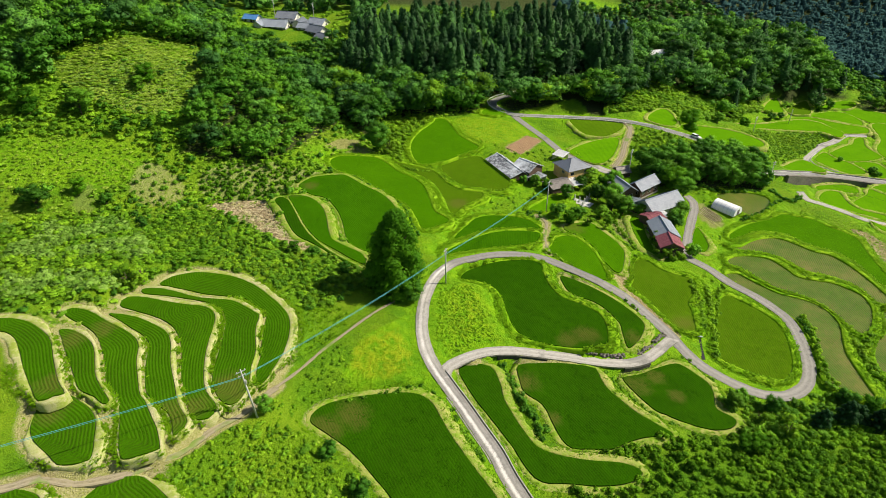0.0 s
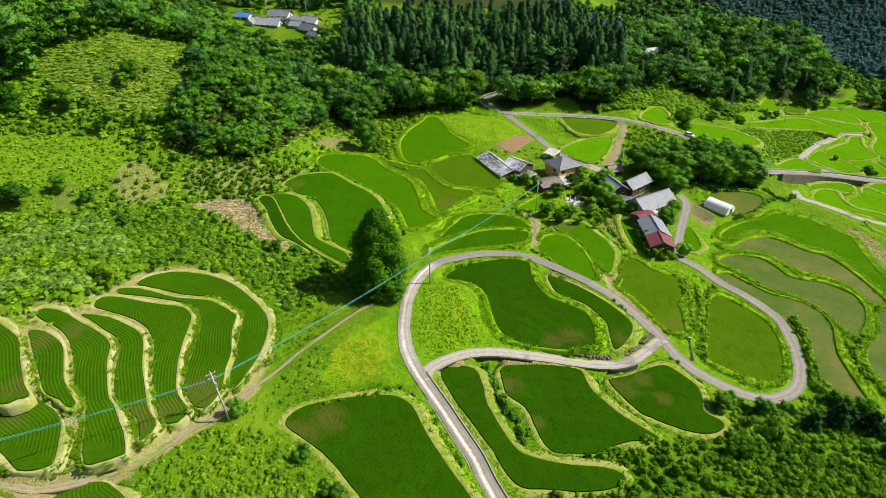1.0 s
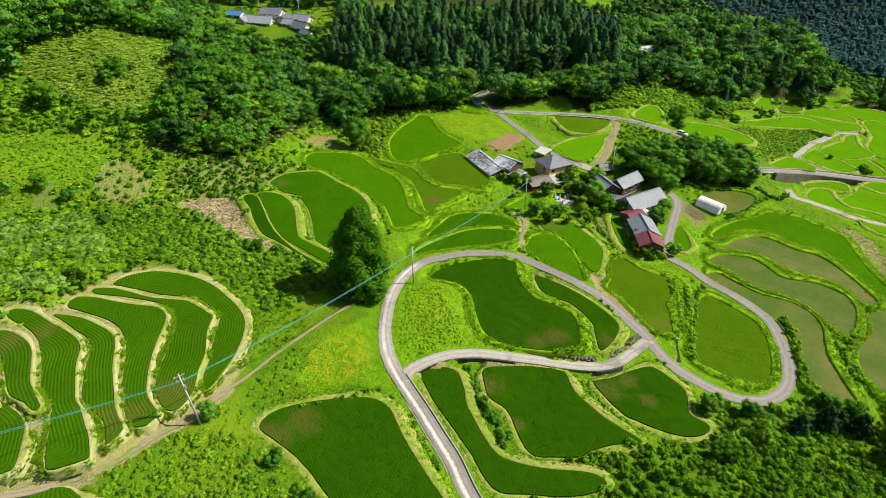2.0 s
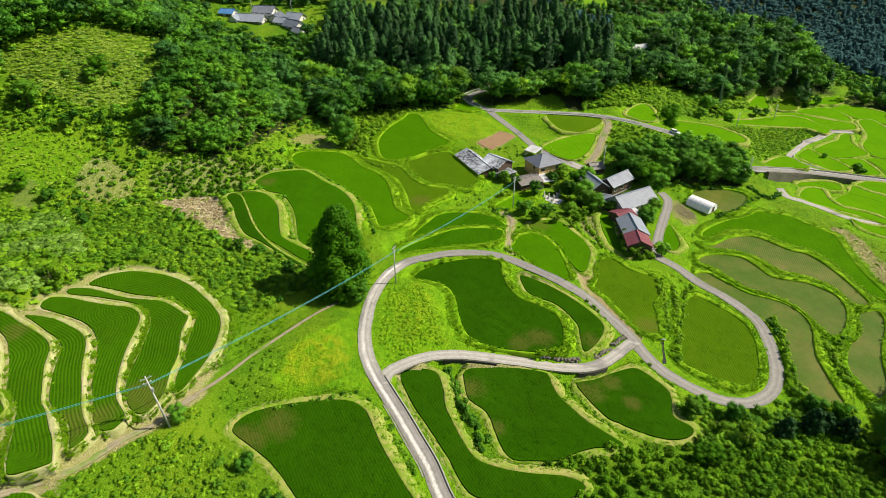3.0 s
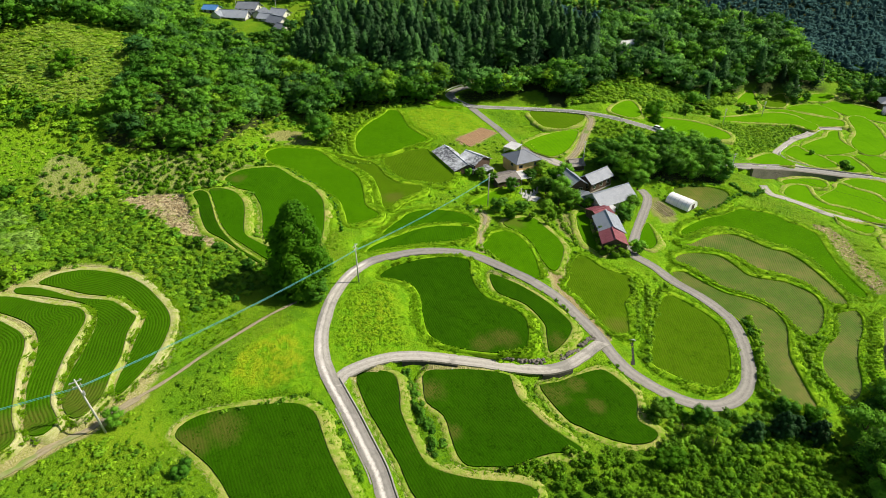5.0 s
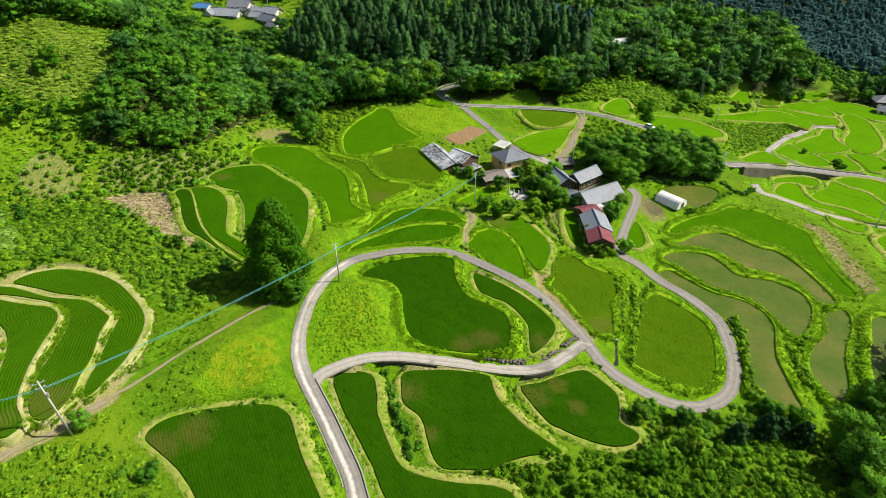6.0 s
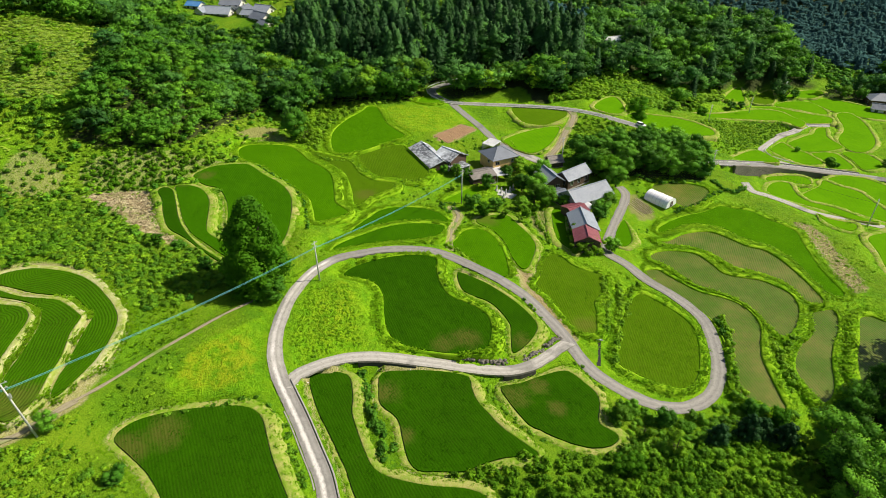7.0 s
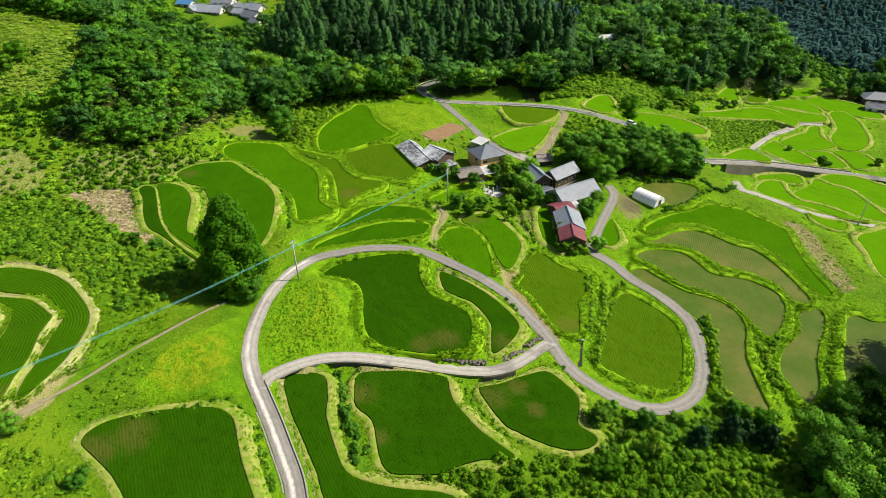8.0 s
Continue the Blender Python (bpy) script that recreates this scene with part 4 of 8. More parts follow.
def mesh_from(name, verts, faces, mat, smooth=False, attrs=None):
    """A mesh from arrays; faces all of one corner count."""
    verts, faces = np.asarray(verts, np.float32), np.asarray(faces, np.int32)
    me = bpy.data.meshes.new(name)
    n, k = faces.shape
    me.vertices.add(len(verts))
    me.vertices.foreach_set("co", verts.ravel())
    me.loops.add(n * k)
    me.loops.foreach_set("vertex_index", faces.ravel())
    me.polygons.add(n)
    me.polygons.foreach_set("loop_start", np.arange(0, n * k, k, dtype=np.int32))
    me.polygons.foreach_set("use_smooth", np.full(n, smooth))
    for key, val in (attrs or {}).items():
        val = np.asarray(val, np.float32)
        at = me.attributes.new(key, "FLOAT" if val.ndim == 1 else "FLOAT_VECTOR", "POINT")
        at.data.foreach_set("value" if val.ndim == 1 else "vector", val.ravel())
    me.materials.append(mat)
    me.update(calc_edges=True)
    me.validate()
    return me


def child(name, me, parent, label="", kind=""):
    ob = new(name, me)
    ob.parent = parent
    if parent.type != "EMPTY" or parent.matrix_basis != Matrix():
        ob.matrix_parent_inverse = Matrix()
    return tagged(ob, label=label, kind=kind)


# ---- ground: one sheet from the valley out to the skyline ----
def axis(lo, hi, step, reach):
    mid = np.arange(lo, hi + step, step)
    grow = step * np.cumsum(1.09 ** np.arange(1, 80))
    grow = grow[grow < reach]
    return np.concatenate([lo - grow[::-1], mid, hi + grow])


GX, GY = axis(-135, 185, 1.25, 2500), axis(48, 300, 1.25, 2500)
PX, PY = np.meshgrid(GX, GY)
nat = land(PX, PY)
ripple = np.array([noise.noise((x * 0.09, y * 0.09, 3.1)) for x, y in zip(PX.ravel(), PY.ravel())]).reshape(PX.shape)
nat = nat + 0.5 * ripple
num, den = nat * (1 / 20.0), np.full(PX.shape, 1 / 20.0)
COVER = np.zeros(PX.shape, int)             # 1 paddy, 2 road
NEAR = np.full(PX.shape, 99.0)              # distance to the nearest paddy or road
NEARP = np.full(PX.shape, 99.0)
attr_dry, attr_lush, attr_hay, attr_soil, attr_gold, attr_dark_floor = (np.zeros(PX.shape) for _ in range(6))
DRY_NAMES = ("left", "front", "mid_a", "mid_b", "mid_c", "centre_b", "mid_m")


def window(line, pad):
    lo, hi = line.min(0) - pad, line.max(0) + pad
    i0, i1 = np.searchsorted(GX, (lo[0], hi[0]))
    j0, j1 = np.searchsorted(GY, (lo[1], hi[1]))
    return np.s_[j0:j1, i0:i1]


flat = []
for name, kind, z, line in FIELDS:
    w = window(line, 9)
    x, y = PX[w], PY[w]
    d, _ = dist_to_line(x, y, line, True)
    ins = inside(x, y, line)
    d = np.where(ins, 0, d)
    wt = np.clip(1 - d / 9, 0, 1) ** 2 / (d * d + 0.08)
    num[w] += wt * (z - 0.1)
    den[w] += wt
    NEAR[w], NEARP[w] = np.minimum(NEAR[w], d), np.minimum(NEARP[w], d)
    flat.append((w, ins, z))
    if name.startswith(DRY_NAMES):
        attr_dry[w] = np.maximum(attr_dry[w], np.clip(1.5 - d / (2.2 if name.startswith("left") else 1.15), 0, 1))
    else:
        attr_lush[w] = np.maximum(attr_lush[w], np.clip(1.6 - d / 6, 0, 1))
road_flat = []
for name, kind, width, line, rz in ROUTES:
    w = window(line, 8)
    x, y = PX[w], PY[w]
    d, i = dist_to_line(x, y, line, False)
    z = 0.5 * (rz[i] + rz[i + 1])
    e = np.maximum(d - width / 2, 0)
    wt = np.clip(1 - e / 6, 0, 1) ** 2 / (e * e + 0.1)
    num[w] += wt * (z - 0.06)
    den[w] += wt
    NEAR[w] = np.minimum(NEAR[w], e)
    road_flat.append((w, d < width / 2 + 0.15, z))
    if kind != "dirt":
        attr_lush[w] = np.maximum(attr_lush[w], np.clip(1.3 - e / 3, 0, 1) * 0.8)
    elif name != "dirt":
        attr_dry[w] = np.maximum(attr_dry[w], np.clip(1.3 - e / 1.2, 0, 1))
PZ = num / den
# cuts below the roads that stand on walls: road, stretch, drop
for rname, s0, s1, drop in (("highway", 0.69, 0.94, 3.6), ("branch", 0.26, 0.44, 1.5), ("branch", 0.67, 0.79, 1.1), ("track", 0.0, 0.46, 1.6)):
    for name, kind, width, line, rz in ROUTES:
        if name == rname:
            n = len(line) - 1
            piece = line[int(s0 * n):int(s1 * n) + 1]
            w = window(piece, 8)
            d, i = dist_to_line(PX[w], PY[w], piece, False)
            t = piece[np.minimum(i + 1, len(piece) - 1)] - piece[i]
            south = (t[..., 0] * (PY[w] - piece[i][..., 1]) - t[..., 1] * (PX[w] - piece[i][..., 0])) < 0
            PZ[w] -= drop * np.clip((d - width / 2 - 0.1) / 0.2, 0, 1) * np.clip(1 - (d - width / 2 - 2) / 6, 0, 1) * south
for w, m, z in road_flat:
    PZ[w] = np.where(m, z - 0.10, PZ[w])
    COVER[w] = np.where(m, 2, COVER[w])
for w, m, z in flat:
    PZ[w] = np.where(m, z - 0.25, PZ[w])
    COVER[w] = np.where(m, 1, COVER[w])


def area_mask(name, soft=0.0):
    line = curve_through(AREAS[name], True, 2.0)
    m = np.zeros(PX.shape)
    w = window(line, 3)
    m[w] = inside(PX[w], PY[w], line)
    return m


for nm, arr in (("hay", attr_hay), ("plough", attr_soil), ("meadow", attr_lush), ("cutgrass", attr_lush), ("clearing", attr_lush), ("old_field", attr_lush)):
    arr[:] = np.maximum(arr, area_mask(nm))
attr_soil[:] = np.maximum(attr_soil, 0.85 * area_mask("soilbank"))
attr_soil[:] = np.maximum(attr_soil, 0.6 * area_mask("slopehay"))
attr_soil[:] = np.maximum(attr_soil, 0.7 * area_mask("sand"))
for nm, amount in (("bareterrace", 0.12), ("bareterrace_b", 0.25), ("garden", 0.6), ("pole_plot", 0.6), ("mud_plot", 0.6), ("leaf_plot", 0.55)):
    attr_soil[:] = np.maximum(attr_soil, amount * area_mask(nm))
for nm, amount in (("drybank", 0.9), ("orchard", 0.5), ("bareterrace", 0.5)):
    attr_dry[:] = np.maximum(attr_dry, amount * area_mask(nm))
attr_lush[:] = np.maximum(attr_lush, 0.5 * area_mask("palefield"))
attr_dry[:] = np.maximum(attr_dry, 0.4 * area_mask("grassyhill"))
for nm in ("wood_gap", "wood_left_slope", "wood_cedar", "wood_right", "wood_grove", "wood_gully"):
    attr_dark_floor[:] = np.maximum(attr_dark_floor, area_mask(nm) * np.clip(NEAR / 3, 0, 1))
attr_dark_floor[:] = np.maximum(attr_dark_floor, np.clip((PY - 415 + 0.1 * PX) / 25, 0, 1) * (1 - area_mask("clearing")))
attr_gold[:] = np.maximum(0.7 * area_mask("yellowpatch"), 0.45 * area_mask("old_field"))
attr_gold[:] = np.maximum(attr_gold, 0.4 * area_mask("meadow") * np.clip(NEAR / 5 - 0.4, 0, 1))
attr_hay[:] = np.maximum(attr_hay, 0.5 * area_mask("slopehay"))
attr_dry[:] = np.maximum(attr_dry, 0.75 * area_mask("slopehay"))
attr_dry = attr_dry * (1 - attr_hay)
ny, nx = PX.shape
ids = np.arange(nx * ny).reshape(ny, nx)
quads = np.stack([ids[:-1, :-1], ids[:-1, 1:], ids[1:, 1:], ids[1:, :-1]], -1).reshape(-1, 4)
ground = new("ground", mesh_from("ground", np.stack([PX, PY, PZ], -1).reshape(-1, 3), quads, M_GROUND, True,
                                {"dry": attr_dry.ravel(), "lush": attr_lush.ravel(), "hay": attr_hay.ravel(), "soil": attr_soil.ravel(), "gold": attr_gold.ravel(), "dark_floor": attr_dark_floor.ravel()}))
tagged(ground, "green terraced valley side of grass, banks and scrub", "ground", kind="structure")


def cell(x, y):
    i = np.clip(np.searchsorted(GX, x) - 1, 0, nx - 2)
    j = np.clip(np.searchsorted(GY, y) - 1, 0, ny - 2)
    return i, j


def ground_z(x, y):
    x, y = np.atleast_1d(np.asarray(x, float)), np.atleast_1d(np.asarray(y, float))
    i, j = cell(x, y)
    u, v = (x - GX[i]) / (GX[i + 1] - GX[i]), (y - GY[j]) / (GY[j + 1] - GY[j])
    return (PZ[j, i] * (1 - u) + PZ[j, i + 1] * u) * (1 - v) + (PZ[j + 1, i] * (1 - u) + PZ[j + 1, i + 1] * u) * v


def gz(x, y):
    return float(ground_z(x, y)[0])


# ---- roads ----
def build_road(name, kind, width, line, rz):
    t = np.gradient(line, axis=0)
    t /= np.linalg.norm(t, axis=1)[:, None] + 1e-9
    nrm = np.stack([-t[:, 1], t[:, 0]], -1)
    prof = [(-1.0, -0.35), (-1.0, 0.02), (-0.6, 0.045), (0, 0.06), (0.6, 0.045), (1.0, 0.02), (1.0, -0.35)]
    wob = np.array([noise.noise((p[0] * 0.3, p[1] * 0.3, 5)) for p in line]) * 0.18
    V, A = [], []
    for u, dz in prof:
        V.append(np.column_stack([line + nrm * (u * (width / 2 + wob))[:, None], rz + dz]))
        A.append(np.full(len(line), u))
    V, A = np.stack(V, 1), np.stack(A, 1)
    n, k = A.shape
    q = np.arange(n * k).reshape(n, k)
    f = np.stack([q[:-1, :-1], q[:-1, 1:], q[1:, 1:], q[1:, :-1]], -1).reshape(-1, 4)
    label = {"concrete": "narrow pale worn concrete farm lane", "asphalt": "grey asphalt village road", "dirt": "bare trodden earth footpath"}[kind]
    s = np.linspace(0, 1, n)
    tar = np.where(s < 0.5, 0.75 * np.clip((0.33 - s) / 0.04, 0, 1), np.clip((s - 0.60) / 0.03, 0, 1)) if name == "lane" else np.full(n, 0.8 if name == "lane_loop" else 0.0)
    worn = np.clip((0.62 - s) / 0.02, 0, 1) * np.where((s > 0.56) | (s < 0.36), 1.0, 0.6) if name == "lane" else np.full(n, 0.12)
    marks = {"across": A.ravel(), "tar": np.repeat(tar, k), "worn": np.repeat(worn if kind == "concrete" else 0 * worn, k)}
    ob = new("footpath" if kind == "dirt" else "road", mesh_from("road", V.reshape(-1, 3), f[:, ::-1], M_ROAD[kind], False, marks))
    return tagged(ob, label, "path" if kind == "dirt" else "road", kind="structure")


for r in ROUTES:
    build_road(*r)

# ---- paddies ----
from mathutils.geometry import delaunay_2d_cdt


def inset(line, d):
    t = np.roll(line, -1, 0) - np.roll(line, 1, 0)
    t /= np.linalg.norm(t, axis=1)[:, None] + 1e-9
    area = 0.5 * np.sum(line[:, 0] * np.roll(line[:, 1], -1) - np.roll(line[:, 0], -1) * line[:, 1])
    s = 1.0 if area > 0 else -1.0
    return line + np.stack([-t[:, 1], t[:, 0]], -1) * d * s


def sheet(line, gap):
    """Points and triangles that fill an outline."""
    lo, hi = line.min(0), line.max(0)
    gx, gy = np.meshgrid(np.arange(lo[0], hi[0], gap), np.arange(lo[1], hi[1], gap))
    gx, gy = gx.ravel(), gy.ravel()
    d, _ = dist_to_line(gx, gy, line, True)
    m = inside(gx, gy, line) & (d > gap * 0.45)
    pts = [Vector(p) for p in line] + [Vector(p) for p in np.stack([gx[m], gy[m]], -1)]
    n = len(line)
    v, _, f, *_ = delaunay_2d_cdt(pts, [(i, (i + 1) % n) for i in range(n)], [], 1, 1e-4)
    v = np.array([(p.x, p.y) for p in v])
    f = np.array([t for t in f if len(t) == 3])
    c = v[f].mean(1)
    return v, f[inside(c[:, 0], c[:, 1], line)]


PADDY_LABEL = {"thick": "dense deep green rice in a terraced paddy", "bright": "bright green rice in a terraced paddy", "fresh": "fresh green closely planted rice in a terraced paddy", "deep": "full green closely planted rice in a terraced paddy",
               "row": "terraced paddy with green rice planted in curving rows", "thin": "terraced paddy with thin young rice over mud",
               "wet": "flooded brown terraced paddy with sparse rice seedlings"}


def eastern_side(line):
    """The longest run of an outline that faces the sunny, lower side: planted rows follow it."""
    n = len(line)
    out = line - inset(line, 0.5)
    good = out @ np.array([0.95, -0.1]) > 0.02
    best, run, start = (0, 0), 0, 0
    for k in range(2 * n):
        if good[k % n] and run < n:
            run += 1
            if run > best[1]:
                best = (k - run + 1, run)
        else:
            run = 0
    return line[np.arange(best[0], best[0] + max(best[1], 3)) % n]


def rice_plants(name, kind, z, line, guide, ang, parent):
    """Rice plants standing in rows, straight or along a curved side."""
    pitch = 0.6 if kind == "wet" else RICE[kind][3]
    c, s = math.cos(ang), math.sin(ang)
    p = line @ np.array([[c, -s], [s, c]])
    lo, hi = p.min(0), p.max(0)
    a, b = np.meshgrid((np.arange(math.floor(lo[0] / pitch), hi[0] / pitch) + 0.5) * pitch, np.arange(lo[1], hi[1], 0.34))
    a, b = a.ravel(), b.ravel() + rng.uniform(-0.16, 0.16, a.size)
    x, y = a * c - b * s, a * s + b * c
    if guide is not None:
        d, i = dist_to_line(x, y, guide, False)
        e = guide[i + 1] - guide[i]
        q = np.clip(((x - guide[i, 0]) * e[:, 0] + (y - guide[i, 1]) * e[:, 1]) / (e * e).sum(1), 0, 1)
        q = guide[i] + q[:, None] * e
        f = (np.floor(d / pitch) + 0.5) * pitch / np.maximum(d, 0.05)
        x, y = q[:, 0] + (x - q[:, 0]) * f, q[:, 1] + (y - q[:, 1]) * f
    keep = inside(x, y, line)
    gone = np.array([noise.noise((u * 0.12, v * 0.12, z)) for u, v in zip(x, y)])
    if kind == "wet":
        keep &= rng.uniform(0, 1, len(x)) < 0.8 - 0.9 * gone
    for bx, by, br in BARE.get(name, ()):
        keep &= np.hypot(x - bx, y - by) / br + 1.2 * gone > rng.uniform(-0.3, 1.1, len(x))
    loose = 0.08 if kind == "row" else 0.2
    x, y = x[keep] + rng.uniform(-loose, loose, keep.sum()), y[keep]
    n = len(x)
    base = z + (0.0 if kind == "wet" else 0.17 if kind == "thin" else 0.27)
    tall = rng.uniform(0.07, 0.13, n) if kind == "wet" else rng.uniform(0.05, 0.13, n)
    turn = rng.uniform(0, 2 * np.pi, n)
    V = []
    for k in range(3):
        t = turn + k * 2.1 + rng.uniform(-0.4, 0.4, n)
        dx, dy, w = np.cos(t), np.sin(t), 0.04 if kind == "wet" else 0.12
        V += [np.column_stack([x - dy * w, y + dx * w, np.full(n, base)]), np.column_stack([x + dy * w, y - dx * w, np.full(n, base)]),
              np.column_stack([x + dx * 2.0 * w, y + dy * 2.0 * w, base + tall])]
    V = np.stack(V, 1).reshape(-1, 3)
    me = mesh_from("rice_foliage", V, np.arange(len(V)).reshape(-1, 3), M_PLANT[kind], False, {"tint": np.repeat(rng.uniform(0, 1, n), 9)})
    child("rice_foliage", me, parent, kind="stuff")


ROW_ANGLE = {"front_a": 0.49, "front_b": 0.55, "front_c": 0.5, "front_d": 0.49, "loop": -0.05, "centre": 0.35, "centre_b": 0.6, "mid_o": 0.1, "mid_d": 0.65, "mid_c": 0.5}


def build_paddy(name, kind, z, line):
    v, f = sheet(line, 1.6)
    ang = rng.uniform(-0.5, 0.5) if kind != "wet" else rng.uniform(-0.25, 0.25)
    ang = ROW_ANGLE.get(name, ang)
    across = v[:, 0] * math.cos(ang) + v[:, 1] * math.sin(ang)
    guide = eastern_side(line)
    row = dist_to_line(v[:, 0], v[:, 1], guide, False)[0] if kind == "row" else across
    bare = np.array([noise.noise((p[0] * 0.03, p[1] * 0.03, z)) for p in v]) * 0.35
    base = mesh_from("paddy", np.column_stack([v, np.full(len(v), z)]), f, M_WATER if kind == "wet" else M_MUD, False, {"row": row, "bare": bare})
    ob = tagged(new("rice_paddy", base), PADDY_LABEL[kind], "rice paddy", "terraced paddies")
    if kind != "wet":
        inner = inset(line, 0.1)
        v, f = sheet(inner, 1.3)
        d, _ = dist_to_line(v[:, 0], v[:, 1], inner, True)
        row = dist_to_line(v[:, 0], v[:, 1], guide, False)[0] if kind == "row" else v[:, 0] * math.cos(ang) + v[:, 1] * math.sin(ang)
        edge = np.clip(1 - d / 3.5, 0, 1)
        bare = np.array([noise.noise((p[0] * 0.035, p[1] * 0.035, z)) for p in v]) * 0.3
        for bx, by, br in BARE.get(name, ()):
            bare = np.maximum(bare, 0.95 * np.clip(1.25 - np.hypot(v[:, 0] - bx, v[:, 1] - by) / br, 0, 1))
        h = 0.2 if kind == "thin" else 0.3
        zz = z + h + 0.06 * np.array([noise.noise((p[0] * 0.6, p[1] * 0.6, 9)) for p in v])
        n = len(inner)
        top = np.column_stack([v, zz])
        rim = np.column_stack([v[:n], np.full(n, z - 0.05)])
        m = len(top)
        i = np.arange(n)
        j = (i + 1) % n
        side = np.concatenate([np.stack([i, m + i, m + j], -1), np.stack([i, m + j, j], -1)])
        at = {"row": np.concatenate([row, row[:n]]), "bare": np.concatenate([bare, bare[:n]])}
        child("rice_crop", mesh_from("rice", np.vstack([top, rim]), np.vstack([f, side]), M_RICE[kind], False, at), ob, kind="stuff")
    if not name.startswith("far"):
        rice_plants(name, kind, z, inset(line, 0.25), guide if kind == "row" else None, ang, ob)
    # the bund: a low ridge of turf round the water
    dry = name.startswith(DRY_NAMES)
    prof = [(-0.05, -0.3), (0.0, 0.1), (0.2, 0.17), (0.7, 0.18), (1.2, 0.12), (1.6, 0.0), (2.2, -0.5), (2.6, -1.6)]
    if name.startswith("left"):
        prof = [(-0.05, -0.3), (0.0, 0.12), (0.1, 0.18), (0.5, 0.22), (1.0, 0.20), (1.45, 0.10), (1.75, -0.4), (2.1, -1.8)]
    if kind == "wet" or not dry:
        prof = [(-0.1, -0.3), (-0.05, 0.2), (0.3, 0.42), (0.9, 0.5), (1.5, 0.42), (2.0, 0.2), (2.5, -0.4), (2.8, -1.6)]
    wob = np.array([noise.noise((p[0] * 0.35, p[1] * 0.35, 2)) + 0.5 * noise.noise((p[0] * 1.1, p[1] * 1.1, 6)) for p in line])
    full = np.ones(len(line))
    for oname, _, oz, oline in FIELDS:
        if oz > z + 0.35 and np.all(oline.min(0) < line.max(0) + 5) and np.all(oline.max(0) > line.min(0) - 5):
            d, _ = dist_to_line(line[:, 0], line[:, 1], oline, True)
            full = np.minimum(full, np.clip((d - 3.0) / 2.5, 0.25, 1))
    for oname, _, oz, oline in FIELDS:
        if oname != name and np.all(oline.min(0) < line.max(0) + 6) and np.all(oline.max(0) > line.min(0) - 6):
            full = np.minimum(full, np.clip(dist_to_line(line[:, 0], line[:, 1], oline, True)[0] * 0.62 / prof[-1][0], 0.25, 1))
    for _, rkind, width, rline, _ in ROUTES:
        if np.all(rline.min(0) < line.max(0) + 6) and np.all(rline.max(0) > line.min(0) - 6):
            full = np.minimum(full, np.clip((dist_to_line(line[:, 0], line[:, 1], rline, False)[0] - width / 2 - 0.2) * 0.8 / prof[-1][0], 0.2, 1))
    full = full * (1 + 0.4 * wob)
    BUNDS[name] = (full, prof)
    rings = []
    for off, dz in prof:
        o = inset(line, -(off * full)[:, None])
        jig = 0.16 * np.array([noise.noise((p[0] * 1.3, p[1] * 1.3, off * 5)) for p in o])
        rings.append(np.column_stack([o, z + np.where(dz > 0, dz * np.clip(0.35 + 0.65 * full, 0.3, 1.2), dz) + jig]))
    V = np.stack(rings, 1)
    n, k = V.shape[:2]
    q = np.arange(n * k).reshape(n, k)
    q2 = np.roll(q, -1, 0)
    f = np.stack([q[:, :-1], q[:, 1:], q2[:, 1:], q2[:, :-1]], -1).reshape(-1, 4)
    child("bund", mesh_from("bund", V.reshape(-1, 3), f, (M_BUND_STRAW if name.startswith("left") else M_BUND_DRY) if dry or name.startswith("far") else M_BUND_LUSH, True), ob, "mown straw-coloured bund" if dry or name.startswith("far") else "lush grassy bund")
    return ob


for fld in FIELDS:
    build_paddy(*fld)


# ---- plants ----
def leaf_blades(c, nrm, size, r, stretch=1.0, out=None):
    """Leaf sprays: one blade for each centre, facing its normal."""
    n = len(c)
    a = r.normal(size=(n, 3))
    u = np.cross(nrm, a)
    u /= np.linalg.norm(u, axis=1)[:, None] + 1e-9
    v = np.cross(nrm, u)
    s = (size * r.uniform(0.7, 1.35, n))[:, None]
    V = np.stack([c - u * s * 0.55 - v * s * 0.35 * stretch, c + u * s * 0.55 - v * s * 0.3 * stretch, c + v * s * 0.7 * stretch], 1)
    return V.reshape(-1, 3), np.arange(3 * n).reshape(n, 3), np.repeat(nrm if out is None else out, 3, 0)


def ball():
    """A twenty-sided ball."""
    g = (1 + 5 ** 0.5) / 2
    v = np.array([(-1, g, 0), (1, g, 0), (-1, -g, 0), (1, -g, 0), (0, -1, g), (0, 1, g), (0, -1, -g), (0, 1, -g), (g, 0, -1), (g, 0, 1), (-g, 0, -1), (-g, 0, 1)])
    d = np.linalg.norm(v[:, None] - v[None], axis=-1)
    f = [(a, b, c) for a in range(12) for b in range(a + 1, 12) for c in range(b + 1, 12) if max(d[a, b], d[b, c], d[a, c]) < 2.01]
    f = [(a, b, c) if np.dot(np.cross(v[b] - v[a], v[c] - v[a]), v[a]) > 0 else (a, c, b) for a, b, c in f]
    return v / np.linalg.norm(v[0]), np.array(f)


BALL = ball()
GEM = (np.array([(1, 0, 0), (0, 1, 0), (-1, 0, 0), (0, -1, 0), (0, 0, 1), (0, 0, -1)], float),
       np.array([(0, 1, 4), (1, 2, 4), (2, 3, 4), (3, 0, 4), (1, 0, 5), (2, 1, 5), (3, 2, 5), (0, 3, 5)]))


def blob(c, rad, k=1):
    """A rough ball, the shaded heart of a clump of leaves."""
    shape = BALL if k > 1 else GEM
    return shape[0] * rad + c, shape[1], shape[0]


